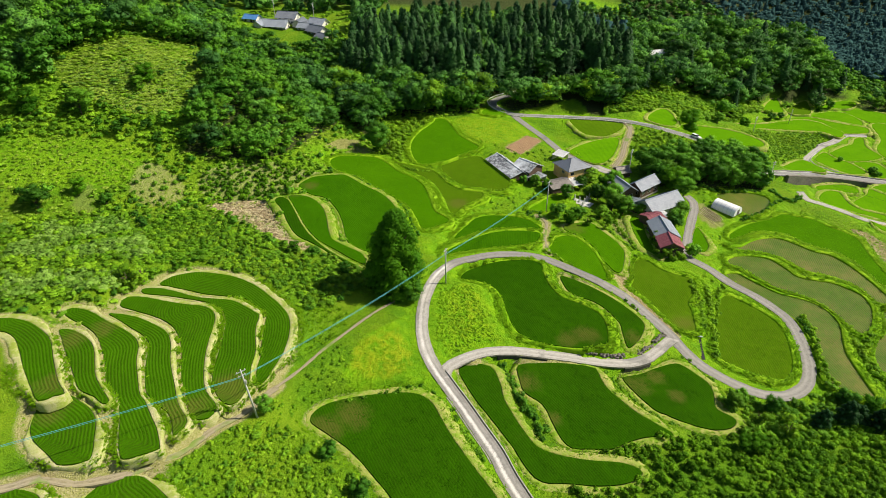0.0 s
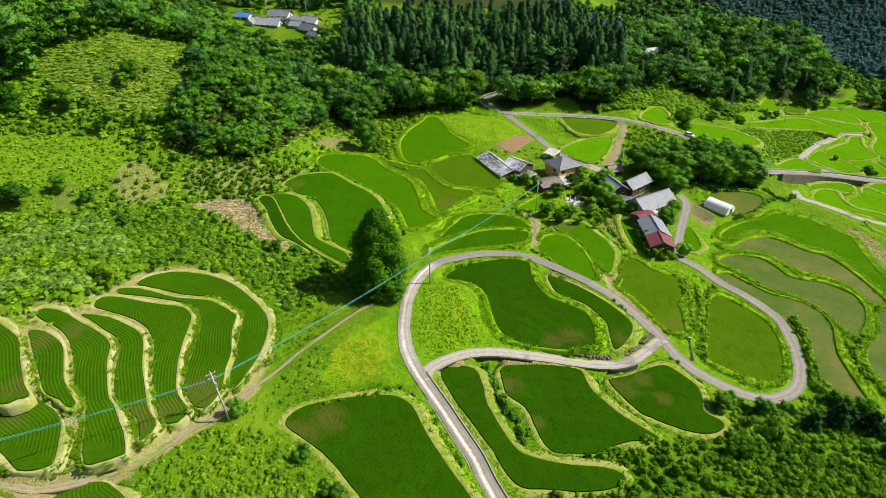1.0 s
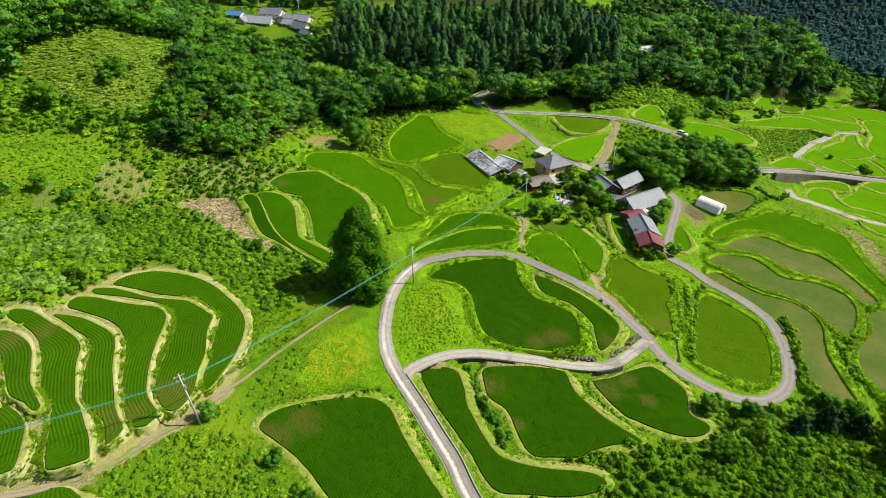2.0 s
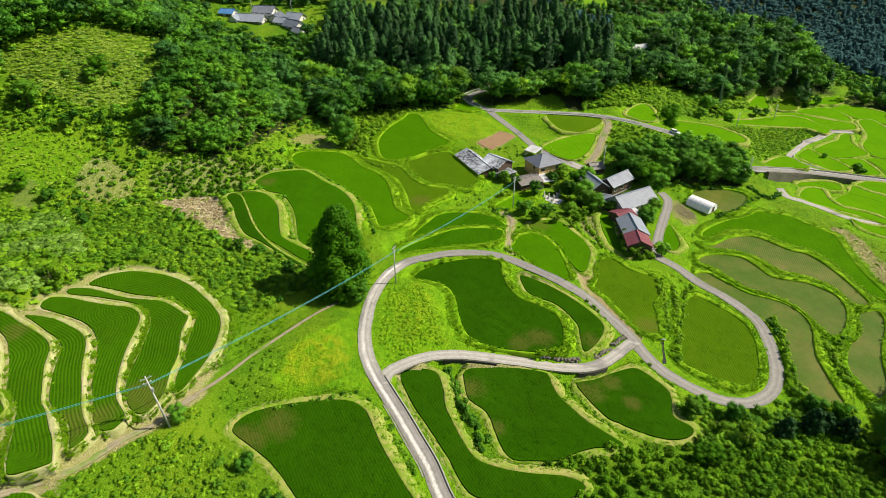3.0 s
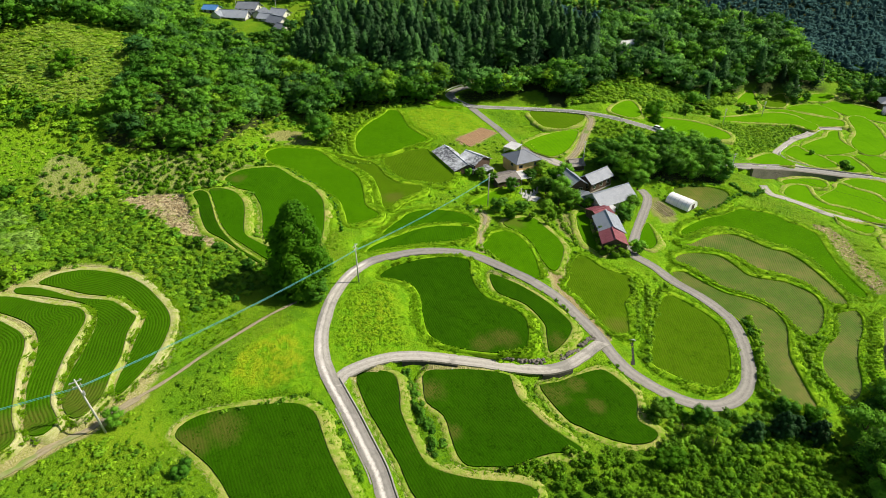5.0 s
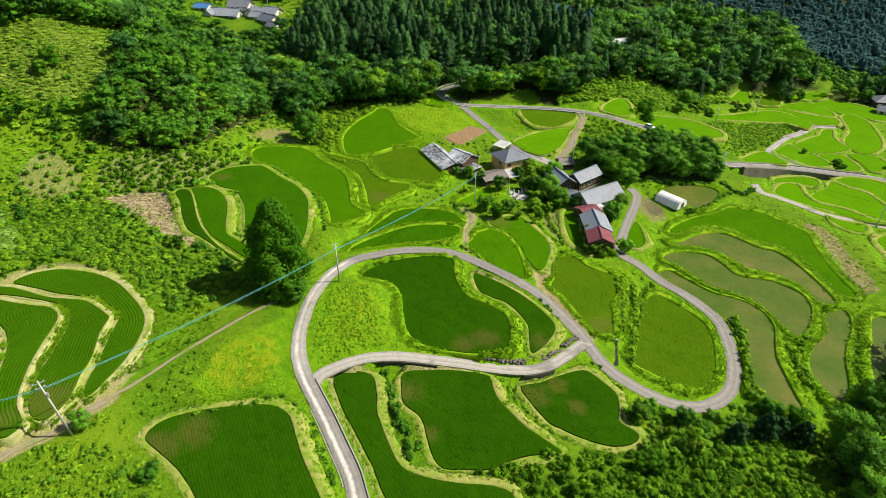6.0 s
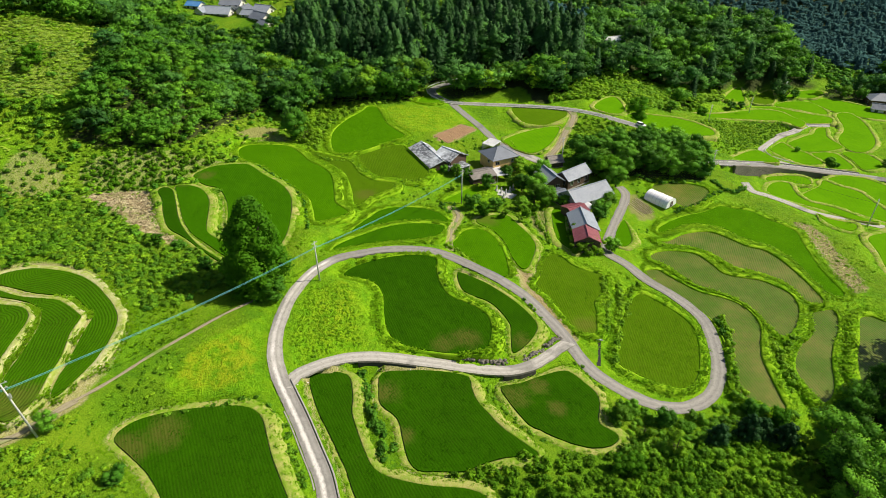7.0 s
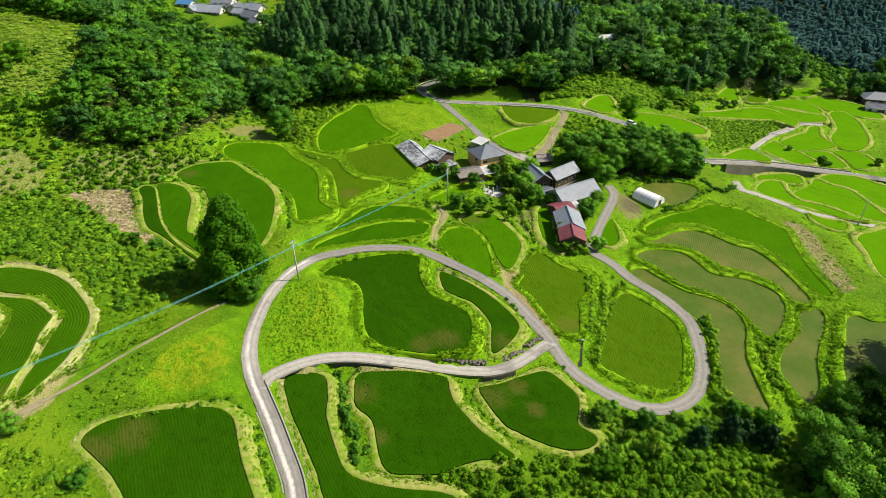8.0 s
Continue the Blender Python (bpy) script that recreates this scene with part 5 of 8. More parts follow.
def join(parts):
    """Points, faces and, where given, the direction out of each point's clump."""
    V, F, N, o = [], [], [], 0
    for p in parts:
        V.append(p[0])
        F.append(p[1] + o)
        N.append(p[2] if len(p) > 2 else np.zeros(p[0].shape))
        o += len(p[0])
    return np.concatenate(V), np.concatenate(F), np.concatenate(N)


def crown_broad(seed, lobes, leaves, leaf, flat=1.0, low=0.22, core=1):
    """Crown of a broadleaf tree of height 1: ragged clumps of sprays round a trunk."""
    r = np.random.default_rng(seed)
    parts = []
    lean = r.uniform(-0.05, 0.05, 2)
    for i in range(lobes):
        a, q = r.uniform(0, 2 * np.pi), math.sqrt(r.uniform(0, 1))
        zc = r.uniform(low + 0.10, 0.88)
        wid = 0.34 * math.sin(math.pi * min(1, (1.03 - zc) / (1.03 - low) * 0.85 + 0.08)) * flat
        c = np.array([wid * q * math.cos(a) + lean[0] * zc, wid * q * math.sin(a) + lean[1] * zc, zc])
        rad = r.uniform(0.085, 0.17) * np.array([1.15 * flat, 1.15 * flat, 0.8])
        parts.append(blob(c, rad * 0.7, core))
        n = max(6, int(leaves / lobes * (rad[0] / (0.147 * flat)) ** 2))
        d = r.normal(size=(n, 3))
        d[:, 2] += 0.4
        d /= np.linalg.norm(d, axis=1)[:, None]
        nr = d + 0.45 * r.normal(size=(n, 3))
        nr /= np.linalg.norm(nr, axis=1)[:, None]
        parts.append(leaf_blades(c + d * rad * r.uniform(0.62, 1.22, (n, 1)), nr, leaf, r, 1.2, d))
    return join(parts)


def crown_tall(seed, lobes, leaves, leaf):
    """Crown of a great tree of height 1: broad low down, drawn in to a ragged tip, boughs hanging outward."""
    r = np.random.default_rng(seed)
    parts = []
    for i in range(lobes):
        zc = 0.07 + 0.86 * (i + r.uniform(0, 1)) / lobes
        wid = 0.27 * max(0.0, 1 - ((zc - 0.22) / 0.77) ** 2.2) if zc > 0.25 else 0.22 + 0.2 * zc
        a, q = 2.4 * i + r.uniform(-0.5, 0.5), r.uniform(0.45, 1.0)
        c = np.array([wid * q * math.cos(a), wid * q * math.sin(a), zc])
        rad = r.uniform(0.05, 0.10) * (1.2 - 0.6 * zc) * np.array([1.15, 1.15, 1.0])
        parts.append(blob(c, rad * 0.72, 2))
        n = leaves // lobes
        d = r.normal(size=(n, 3))
        d[:, 2] += 0.2
        d /= np.linalg.norm(d, axis=1)[:, None]
        p = c + d * rad * r.uniform(0.55, 1.3, (n, 1))
        p[:, 2] -= 0.9 * np.maximum(0, np.hypot(p[:, 0], p[:, 1]) - wid) * r.uniform(0, 1, n)
        nr = d + np.array([0, 0, 0.3]) + 0.5 * r.normal(size=(n, 3))
        nr /= np.linalg.norm(nr, axis=1)[:, None]
        parts.append(leaf_blades(p, nr, leaf, r, 1.4, d))
    for z in np.linspace(0.12, 0.8, 7):
        w = 0.17 * (1 - 0.9 * max(0.0, z - 0.25))
        parts.append(blob(np.array([0, 0, z]), np.array([w, w, 0.1]), 2))
    return join(parts)


def crown_cedar(seed, leaves, leaf):
    """Crown of a cedar of height 1: drooping sprays in tiers on a slim cone."""
    r = np.random.default_rng(seed)
    parts = []
    for z in np.linspace(0.2, 0.92, 7):
        rad = 0.19 * (1.04 - z) ** 0.65
        parts.append(blob(np.array([0.02 * math.sin(z * 50), 0.02 * math.cos(z * 40), z]), np.array([rad, rad, 0.1]), 1))
    z = 0.12 + 0.88 * r.uniform(0, 1, leaves) ** 1.2
    a = r.uniform(0, 2 * np.pi, leaves)
    tier = np.mod(z * 9 + 0.35 * np.sin(3 * a) + 0.2 * np.sin(7 * a), 1.0)
    rad = 0.27 * (1.03 - z) ** 0.62 * (1.10 - 0.42 * tier) * r.uniform(0.8, 1.08, leaves)
    c = np.stack([rad * np.cos(a), rad * np.sin(a), z - 0.1 * rad], -1)
    nr = np.stack([np.cos(a), np.sin(a), np.full(leaves, 0.8)], -1) + 0.4 * r.normal(size=(leaves, 3))
    nr /= np.linalg.norm(nr, axis=1)[:, None]
    parts.append(leaf_blades(c, nr, leaf, r, 1.5, np.stack([0.85 * np.cos(a), 0.85 * np.sin(a), 0.75 - 0.6 * tier], -1)))
    return join(parts)


def bush(seed, leaves, leaf, lobes=4):
    """A shrub about 1 wide and 0.8 high."""
    r = np.random.default_rng(seed)
    parts = []
    for i in range(lobes):
        c = np.array([r.uniform(-0.24, 0.24), r.uniform(-0.24, 0.24), r.uniform(0.22, 0.5)])
        rad = np.array([0.25, 0.25, 0.24]) * r.uniform(0.75, 1.2)
        parts.append(blob(c, rad * 0.78, 1))
        n = leaves // lobes
        d = r.normal(size=(n, 3))
        d[:, 2] = np.abs(d[:, 2]) * 1.1 - 0.2
        d /= np.linalg.norm(d, axis=1)[:, None]
        nr = d + 0.45 * r.normal(size=(n, 3))
        nr /= np.linalg.norm(nr, axis=1)[:, None]
        parts.append(leaf_blades(c + d * rad * r.uniform(0.75, 1.2, (n, 1)), nr, leaf, r, 1.25, d))
    return join(parts)


def tuft(seed, blades, tall=1.0):
    """A tuft of bending grass about 1 high."""
    r = np.random.default_rng(seed)
    V, F = [], []
    for i in range(blades):
        a, lean, w = r.uniform(0, 2 * np.pi), r.uniform(0.35, 1.0), r.uniform(0.13, 0.24)
        d, s = np.array([math.cos(a), math.sin(a), 0]), np.array([-math.sin(a), math.cos(a), 0])
        o = d * r.uniform(0, 0.25)
        top = o + d * lean + np.array([0, 0, r.uniform(0.55, 0.9) * tall])
        midp = o + d * lean * 0.35 + np.array([0, 0, 0.55 * tall])
        k = len(V)
        V += [o, midp - s * w, top, midp + s * w]
        F += [(k, k + 1, k + 2), (k, k + 2, k + 3)]
    V = np.array(V)
    return V, np.array(F), np.column_stack([0.5 * V[:, :2], np.full(len(V), 0.6)])


def strew(name, protos, x, y, scale, mat, label, category, squash=None, sink=0.05, z=None):
    """Many plants joined into one mesh."""
    n = len(x)
    if n == 0:
        return None
    pick, rot, tint = rng.integers(0, len(protos), n), rng.uniform(0, 2 * np.pi, n), rng.uniform(0, 1, n)
    z = ground_z(x, y) if z is None else z
    V, F, T, N, o = [], [], [], [], 0
    sq = np.ones(n) if squash is None else squash
    for p, (pv, pf, pn) in enumerate(protos):
        m = np.flatnonzero(pick == p)
        if len(m) == 0:
            continue
        c, s = np.cos(rot[m])[:, None], np.sin(rot[m])[:, None]
        sc = scale[m][:, None]
        vx, vy = pv[:, 0] * c - pv[:, 1] * s, pv[:, 0] * s + pv[:, 1] * c
        vv = np.stack([x[m][:, None] + vx * sc, y[m][:, None] + vy * sc, z[m][:, None] + (pv[:, 2] * sq[m][:, None] - sink) * sc], -1)
        V.append(vv.reshape(-1, 3))
        N.append(np.stack([pn[:, 0] * c - pn[:, 1] * s, pn[:, 0] * s + pn[:, 1] * c, np.broadcast_to(pn[:, 2], vx.shape)], -1).reshape(-1, 3))
        F.append((pf[None] + (np.arange(len(m)) * len(pv))[:, None, None] + o).reshape(-1, pf.shape[1]))
        T.append(np.repeat(tint[m], len(pv)))
        o += len(m) * len(pv)
    ob = new(name, mesh_from(name, np.concatenate(V), np.concatenate(F), mat, True, {"tint": np.concatenate(T), "clump": np.concatenate(N)}))
    return tagged(ob, label, category, kind="stuff")


def spots(poly, gap, jitter=0.45, keep=1.0, clear=0.0):
    """Jittered points in an outline, off the roads and paddies."""
    line = np.array(poly, float)
    lo, hi = line.min(0), line.max(0)
    gx, gy = np.meshgrid(np.arange(lo[0], hi[0], gap), np.arange(lo[1], hi[1], gap))
    gx = gx.ravel() + rng.uniform(-jitter, jitter, gx.size) * gap
    gy = gy.ravel() + rng.uniform(-jitter, jitter, gy.size) * gap
    m = inside(gx, gy, line) & (rng.uniform(0, 1, gx.size) < keep)
    m &= (gx > -0.645 * gy - 42) & (gx < 0.645 * gy + 78)      # beyond these lines the hills hide everything
    gx, gy = gx[m], gy[m]
    i, j = cell(gx, gy)
    m = (COVER[j, i] == 0) & (NEAR[j, i] > clear)
    return gx[m], gy[m]


def off_areas(x, y, names):
    m = np.ones(len(x), bool)
    for nm in names:
        m &= ~inside(x, y, np.array(AREAS[nm]))
    return x[m], y[m]


BROAD_FAR = [crown_broad(20 + i, 14, 430, 0.058, 1.0 + 0.09 * i) for i in range(6)]
BROAD_MID = [crown_broad(30 + i, 24, 2400, 0.034, 1.0 + 0.1 * i, 0.05, 2) for i in range(4)]
CEDAR_FAR = [crown_cedar(40 + i, 400, 0.042) for i in range(4)]
BUSHES = [bush(50 + i, 64, 0.15) for i in range(5)]
BUSH_LOW = [bush(55 + i, 42, 0.17, 3) for i in range(5)]
BUSHES_FINE = [bush(60 + i, 130, 0.12) for i in range(4)]
TUFTS = [tuft(70 + i, 5) for i in range(4)]


def trunk_parts(seed, limbs):
    """Tapered trunk and limbs of a tree of height 1, as quads."""
    r = np.random.default_rng(seed)
    parts = []

    def limb(a, b, ra, rb, k=7):
        a, b = np.array(a, float), np.array(b, float)
        ax = (b - a) / np.linalg.norm(b - a)
        u = np.cross(ax, (0.3, 0.9, 0.1))
        u /= np.linalg.norm(u)
        v = np.cross(ax, u)
        th = np.linspace(0, 2 * np.pi, k, endpoint=False)
        ring = np.cos(th)[:, None] * u + np.sin(th)[:, None] * v
        i = np.arange(k)
        j = (i + 1) % k
        parts.append((np.vstack([a + ring * ra, b + ring * rb]), np.stack([i, j, k + j, k + i], -1)))

    limb((0, 0, -0.05), (0.01, 0.0, 0.32), 0.035, 0.024)
    limb((0.01, 0, 0.32), (0.0, 0.02, 0.8), 0.024, 0.008)
    for i in range(limbs):
        a, z0 = r.uniform(0, 2 * np.pi), r.uniform(0.2, 0.5)
        limb((0, 0, z0), (0.2 * math.cos(a), 0.2 * math.sin(a), z0 + r.uniform(0.12, 0.3)), 0.014, 0.005, 5)
    return join(parts)


def make_tree(proto, mat, label, category="tree", seed=1):
    """A tree of height 1 at the origin, to be copied."""
    root = tagged(new("tree"), label, category)
    tv, tf, _ = trunk_parts(seed, 5)
    child("trunk", mesh_from("trunk", tv, tf, M_TRUNK, True), root)
    child("crown", mesh_from("crown", proto[0], proto[1], mat, True, {"clump": proto[2]}), root)
    return root


def place(proto_ob, x, y, h, w=1.0, label="", group="", sink=0.1):
    """A copy of a plant of height 1 at a height of h metres."""
    ob = copy_thing(proto_ob, Matrix())
    ob.matrix_basis = Matrix.LocRotScale((x, y, gz(x, y) - sink), Euler((rng.uniform(-0.04, 0.04), rng.uniform(-0.04, 0.04), rng.uniform(0, 6.28))), (h * w, h * w, h))
    return tagged(ob, label, group=group)


CLEAR = []                                   # round clearings: x, y, radius


def thin_out(x, y, extra=()):
    m = np.ones(len(x), bool)
    for cx, cy, r in list(CLEAR) + list(extra):
        m &= (x - cx) ** 2 + (y - cy) ** 2 > r * r
    return x[m], y[m]


# ---- building kit ----
M_TILE = plain_material("grey_roof_tile", (0.25, 0.29, 0.35), (0.33, 0.375, 0.44), 3.0, 0.5, spec=0.4)
M_TILE_LIGHT = plain_material("light_grey_tile", (0.215, 0.25, 0.305), (0.29, 0.325, 0.385), 2.5, 0.55, spec=0.35)
M_TILE_DARK = plain_material("dark_roof_tile", (0.125, 0.148, 0.185), (0.18, 0.205, 0.25), 2.5, 0.5, spec=0.4)
M_TIN = bund_material("worn_tin_roof", (0.62, 0.67, 0.73), (0.53, 0.58, 0.65), (0.72, 0.76, 0.80), (0.12, 0.13, 0.15))
M_RED = plain_material("red_tin_roof", (0.21, 0.05, 0.065), (0.32, 0.11, 0.13), 1.2, 0.45, spec=0.4)
M_WHITE_TIN = plain_material("white_tin", (0.58, 0.60, 0.62), (0.68, 0.68, 0.68), 1.0, 0.4, spec=0.5)
M_BROWN_TIN = plain_material("brown_grey_tin", (0.20, 0.18, 0.16), (0.30, 0.28, 0.26), 1.3, 0.5)
M_BLUE_TIN = plain_material("blue_tin", (0.04, 0.17, 0.42), (0.07, 0.24, 0.5), 1.3, 0.5)
M_OCHRE = plain_material("ochre_siding", (0.60, 0.40, 0.15), (0.70, 0.50, 0.22), 2.0, 0.8)
M_WOOD = plain_material("dark_timber", (0.06, 0.042, 0.03), (0.12, 0.08, 0.055), 4.0, 0.85)
M_PLASTER = plain_material("pale_plaster", (0.62, 0.60, 0.54), (0.74, 0.72, 0.66), 1.5, 0.85)
M_FILM = plain_material("white_film", (0.78, 0.80, 0.82), (0.86, 0.87, 0.88), 1.2, 0.35, spec=0.5)
M_STEEL = plain_material("galvanised_steel", (0.45, 0.46, 0.47), (0.58, 0.59, 0.60), 5.0, 0.45, 0.6)
M_POLE = plain_material("pole_concrete", (0.42, 0.42, 0.41), (0.55, 0.55, 0.53), 4.0, 0.8)
M_WIRE = plain_material("teal_cable", (0.05, 0.28, 0.27), (0.09, 0.36, 0.34), 3.0, 0.5)
M_BLACK = plain_material("black_rubber", (0.015, 0.015, 0.016), (0.03, 0.03, 0.03), 4.0, 0.7)
M_GLASS = plain_material("window_glass", (0.02, 0.025, 0.03), (0.035, 0.04, 0.045), 1.0, 0.08, spec=0.8, bump=0.0)
M_CARPAINT = plain_material("white_car_paint", (0.78, 0.79, 0.80), (0.82, 0.82, 0.82), 1.0, 0.25, spec=0.6, bump=0.0)
M_GRANITE = plain_material("granite", (0.42, 0.42, 0.41), (0.60, 0.60, 0.58), 8.0, 0.6)
M_BAMBOO = plain_material("dry_poles", (0.38, 0.30, 0.20), (0.52, 0.44, 0.31), 5.0, 0.7)
M_SOIL = plain_material("tilled_soil", (0.20, 0.12, 0.065), (0.30, 0.19, 0.11), 3.0, 0.95, bump=0.9)


def box(bm, c, s, rz=0.0, bevel=0.0, tilt=None):
    """A box of size s about c."""
    m = Matrix.Translation(c) @ Matrix.Rotation(rz, 4, "Z")
    if tilt is not None:
        m = m @ tilt
    r = bmesh.ops.create_cube(bm, size=1.0, matrix=m @ Matrix.Diagonal((*s, 1)))
    if bevel:
        es = {e for v in r["verts"] for e in v.link_edges}
        bmesh.ops.bevel(bm, geom=list(es), offset=bevel, segments=2, affect="EDGES", profile=0.6)


def rod(bm, a, b, ra, rb=None, k=8):
    """A round bar from a to b."""
    a, b = Vector(a), Vector(b)
    d = b - a
    m = Matrix.Translation((a + b) / 2) @ d.to_track_quat("Z", "Y").to_matrix().to_4x4()
    bmesh.ops.create_cone(bm, cap_ends=True, segments=k, radius1=ra, radius2=ra if rb is None else rb, depth=d.length, matrix=m)


def tube(bm, pts, rad, k=6):
    """A round bar that bends through the points."""
    rows = []
    for i, p in enumerate(pts):
        d = (Vector(pts[min(i + 1, len(pts) - 1)]) - Vector(pts[max(i - 1, 0)])).normalized()
        u = d.cross(Vector((0.02, 0.03, 1))).normalized()
        v = d.cross(u)
        rows.append([bm.verts.new(Vector(p) + rad * (math.cos(a) * u + math.sin(a) * v)) for a in (2 * math.pi * j / k for j in range(k))])
    for a, b in zip(rows, rows[1:]):
        for j in range(k):
            bm.faces.new((a[j], a[(j + 1) % k], b[(j + 1) % k], b[j]))
    bm.faces.new(rows[0])
    bm.faces.new(rows[-1])
    bmesh.ops.recalc_face_normals(bm, faces=bm.faces)


def part(name, bm, mat, parent, label="", smooth=False):
    """The bmesh as one mesh object under a thing or a part."""
    me = bpy.data.meshes.new(name)
    bm.to_mesh(me)
    bm.free()
    me.materials.append(mat)
    if smooth:
        me.polygons.foreach_set("use_smooth", [True] * len(me.polygons))
    ob = new(name, me)
    ob.parent = parent
    return tagged(ob, label=label)


def root_at(name, x, y, z, rz, label, category, group=""):
    ob = new(name)
    ob.matrix_basis = pose(x, y, z, 0, 0, rz)
    return tagged(ob, label, category, group)


def slab_roof(name, pts, thick, mat, parent, ribs=0.0, label="", up=None):
    """One slope of a roof: a thick board on four corners (eave a, eave b, ridge b, ridge a) with raised ribs up the slope."""
    bm, steps = bmesh.new(), []
    a, b, c, d = [Vector(p) for p in pts]
    n = (b - a).cross(d - a).normalized()
    if n.z < 0:
        n = -n
    lo = [bm.verts.new(p) for p in (a, b, c, d)]
    hi = [bm.verts.new(p + n * thick) for p in (a, b, c, d)]
    bm.faces.new(lo[::-1])
    bm.faces.new(hi)
    for i in range(4):
        j = (i + 1) % 4
        bm.faces.new((lo[i], lo[j], hi[j], hi[i]))
    if ribs:
        k = max(2, int((b - a).length / ribs))
        for i in range(k + 1):
            f = i / k
            p = a.lerp(b, f) + n * (thick + 0.02)
            steps.append(p)
    bmesh.ops.recalc_face_normals(bm, faces=bm.faces)
    slope = part(name, bm, mat, parent, label)
    if steps:
        bm = bmesh.new()
        rod(bm, (0, 0, 0), d - a, 0.032, k=4)
        first = part("rib", bm, mat, slope)
        first.matrix_basis = Matrix.Translation(steps[0])
        for p in steps[1:]:
            more = new("rib", first.data)
            more.parent = slope
            more.matrix_basis = Matrix.Translation(p)
            tagged(more)
    return slope


def opening(parent, kind, x, y, z, w, h, face, frame_mat, tall=False):
    """A window or door on a wall; face is the outward side 'x+','x-','y+','y-'."""
    out = {"x+": Vector((1, 0, 0)), "x-": Vector((-1, 0, 0)), "y+": Vector((0, 1, 0)), "y-": Vector((0, -1, 0))}[face]
    side = Vector((-out.y, out.x, 0))
    c = Vector((x, y, z))

    def bar(bm, u, v, du, dv, dep):
        s = Vector((abs(side.x) * du + abs(out.x) * dep, abs(side.y) * du + abs(out.y) * dep, dv))
        box(bm, c + side * u + Vector((0, 0, v)) + out * 0.02, s)

    bm = bmesh.new()
    bar(bm, -w / 2, 0, 0.08, h, 0.1)
    bar(bm, w / 2, 0, 0.08, h, 0.1)
    bar(bm, 0, -h / 2, w + 0.08, 0.08, 0.12)
    bar(bm, 0, h / 2, w + 0.08, 0.08, 0.12)
    bar(bm, 0, 0, 0.06, h, 0.09)
    fr = part(kind, bm, frame_mat, parent)
    bm = bmesh.new()
    bar(bm, 0, 0, w, h, 0.04)
    part("pane" if kind == "window" else "door_panel", bm, M_GLASS if kind == "window" else M_WOOD, fr)


def house(x, y, rz, L, W, eave, rise, roof, wall, label, over=0.6, off=0.0, ribs=0.45, storeys=1, hip=False, z=None, name="house", shut=False):
    """A gabled or hipped house: long side L along its own x axis."""
    g = min(gz(x + a, y + b) for a in (-3, 3) for b in (-3, 3)) - 0.2 if z is None else z
    r = root_at(name, x, y, g, rz, label, "house" if name == "house" else "shed")
    bm = bmesh.new()
    box(bm, (0, 0, eave / 2 - 0.5), (L, W, eave + 1.0))
    if not hip:
        for s in (-1, 1):
            v = [bm.verts.new(p) for p in ((s * L / 2, -W / 2, eave), (s * L / 2, W / 2, eave), (s * L / 2, off, eave + rise * 0.97))]
            bm.faces.new(v)
            v2 = [bm.verts.new(p) for p in ((s * (L / 2 - 0.15), -W / 2, eave), (s * (L / 2 - 0.15), W / 2, eave), (s * (L / 2 - 0.15), off, eave + rise * 0.97))]
            bm.faces.new(v2)
    part("wall", bm, wall, r)
    bm = bmesh.new()
    box(bm, (0, 0, 0.15), (L + 0.25, W + 0.25, 0.5))
    part("foundation", bm, M_CONC, r)
    e = over
    if hip:
        k = max(L - W, 1.2) / 2
        A, B, C, D = (-L / 2 - e, -W / 2 - e, eave), (L / 2 + e, -W / 2 - e, eave), (L / 2 + e, W / 2 + e, eave), (-L / 2 - e, W / 2 + e, eave)
        R1, R2 = (-k, 0, eave + rise), (k, 0, eave + rise)
        slab_roof("roof", (A, B, R2, R1), 0.16, roof, r, 0)
        slab_roof("roof", (C, D, R1, R2), 0.16, roof, r, 0)
        slab_roof("roof", (B, C, (k, 0.02, eave + rise), (k, -0.02, eave + rise)), 0.16, roof, r, 0)
        slab_roof("roof", (D, A, (-k, -0.02, eave + rise), (-k, 0.02, eave + rise)), 0.16, roof, r, 0)
        bm = bmesh.new()
        rod(bm, (-k - 0.2, 0, eave + rise + 0.15), (k + 0.2, 0, eave + rise + 0.15), 0.16)
        for p, q in ((A, R1), (D, R1), (B, R2), (C, R2)):
            rod(bm, Vector(p) + Vector((0, 0, 0.15)), Vector(q) + Vector((0, 0, 0.15)), 0.11)
        part("ridge", bm, roof, r)
    else:
        sl1, sl2 = rise / (W / 2 + off), rise / (W / 2 - off)
        x0, x1, top = -L / 2 - e * 0.8, L / 2 + e * 0.8, eave + rise
        slab_roof("roof", ((x0, -W / 2 - e, eave - e * sl1), (x1, -W / 2 - e, eave - e * sl1), (x1, off, top), (x0, off, top)), 0.14, roof, r, ribs)
        slab_roof("roof", ((x1, W / 2 + e, eave - e * sl2), (x0, W / 2 + e, eave - e * sl2), (x0, off, top), (x1, off, top)), 0.14, roof, r, ribs)
        bm = bmesh.new()
        box(bm, (0, off, top + 0.16), (x1 - x0 + 0.1, 0.4, 0.28), bevel=0.06)
        part("ridge", bm, roof, r)
    if not shut:
        for s in range(storeys):
            zc = eave * (s + 0.5) / storeys + 0.15
            for face, yy in (("y-", -W / 2), ("y+", W / 2)):
                for u in np.linspace(-L * 0.33, L * 0.33, max(2, int(L / 3.6))):
                    opening(r, "window", u, yy, zc, 1.5, 1.1 if storeys > 1 else 1.4, face, M_STEEL)
            opening(r, "window", L / 2, W * 0.15, zc, 1.3, 1.1, "x+", M_STEEL)
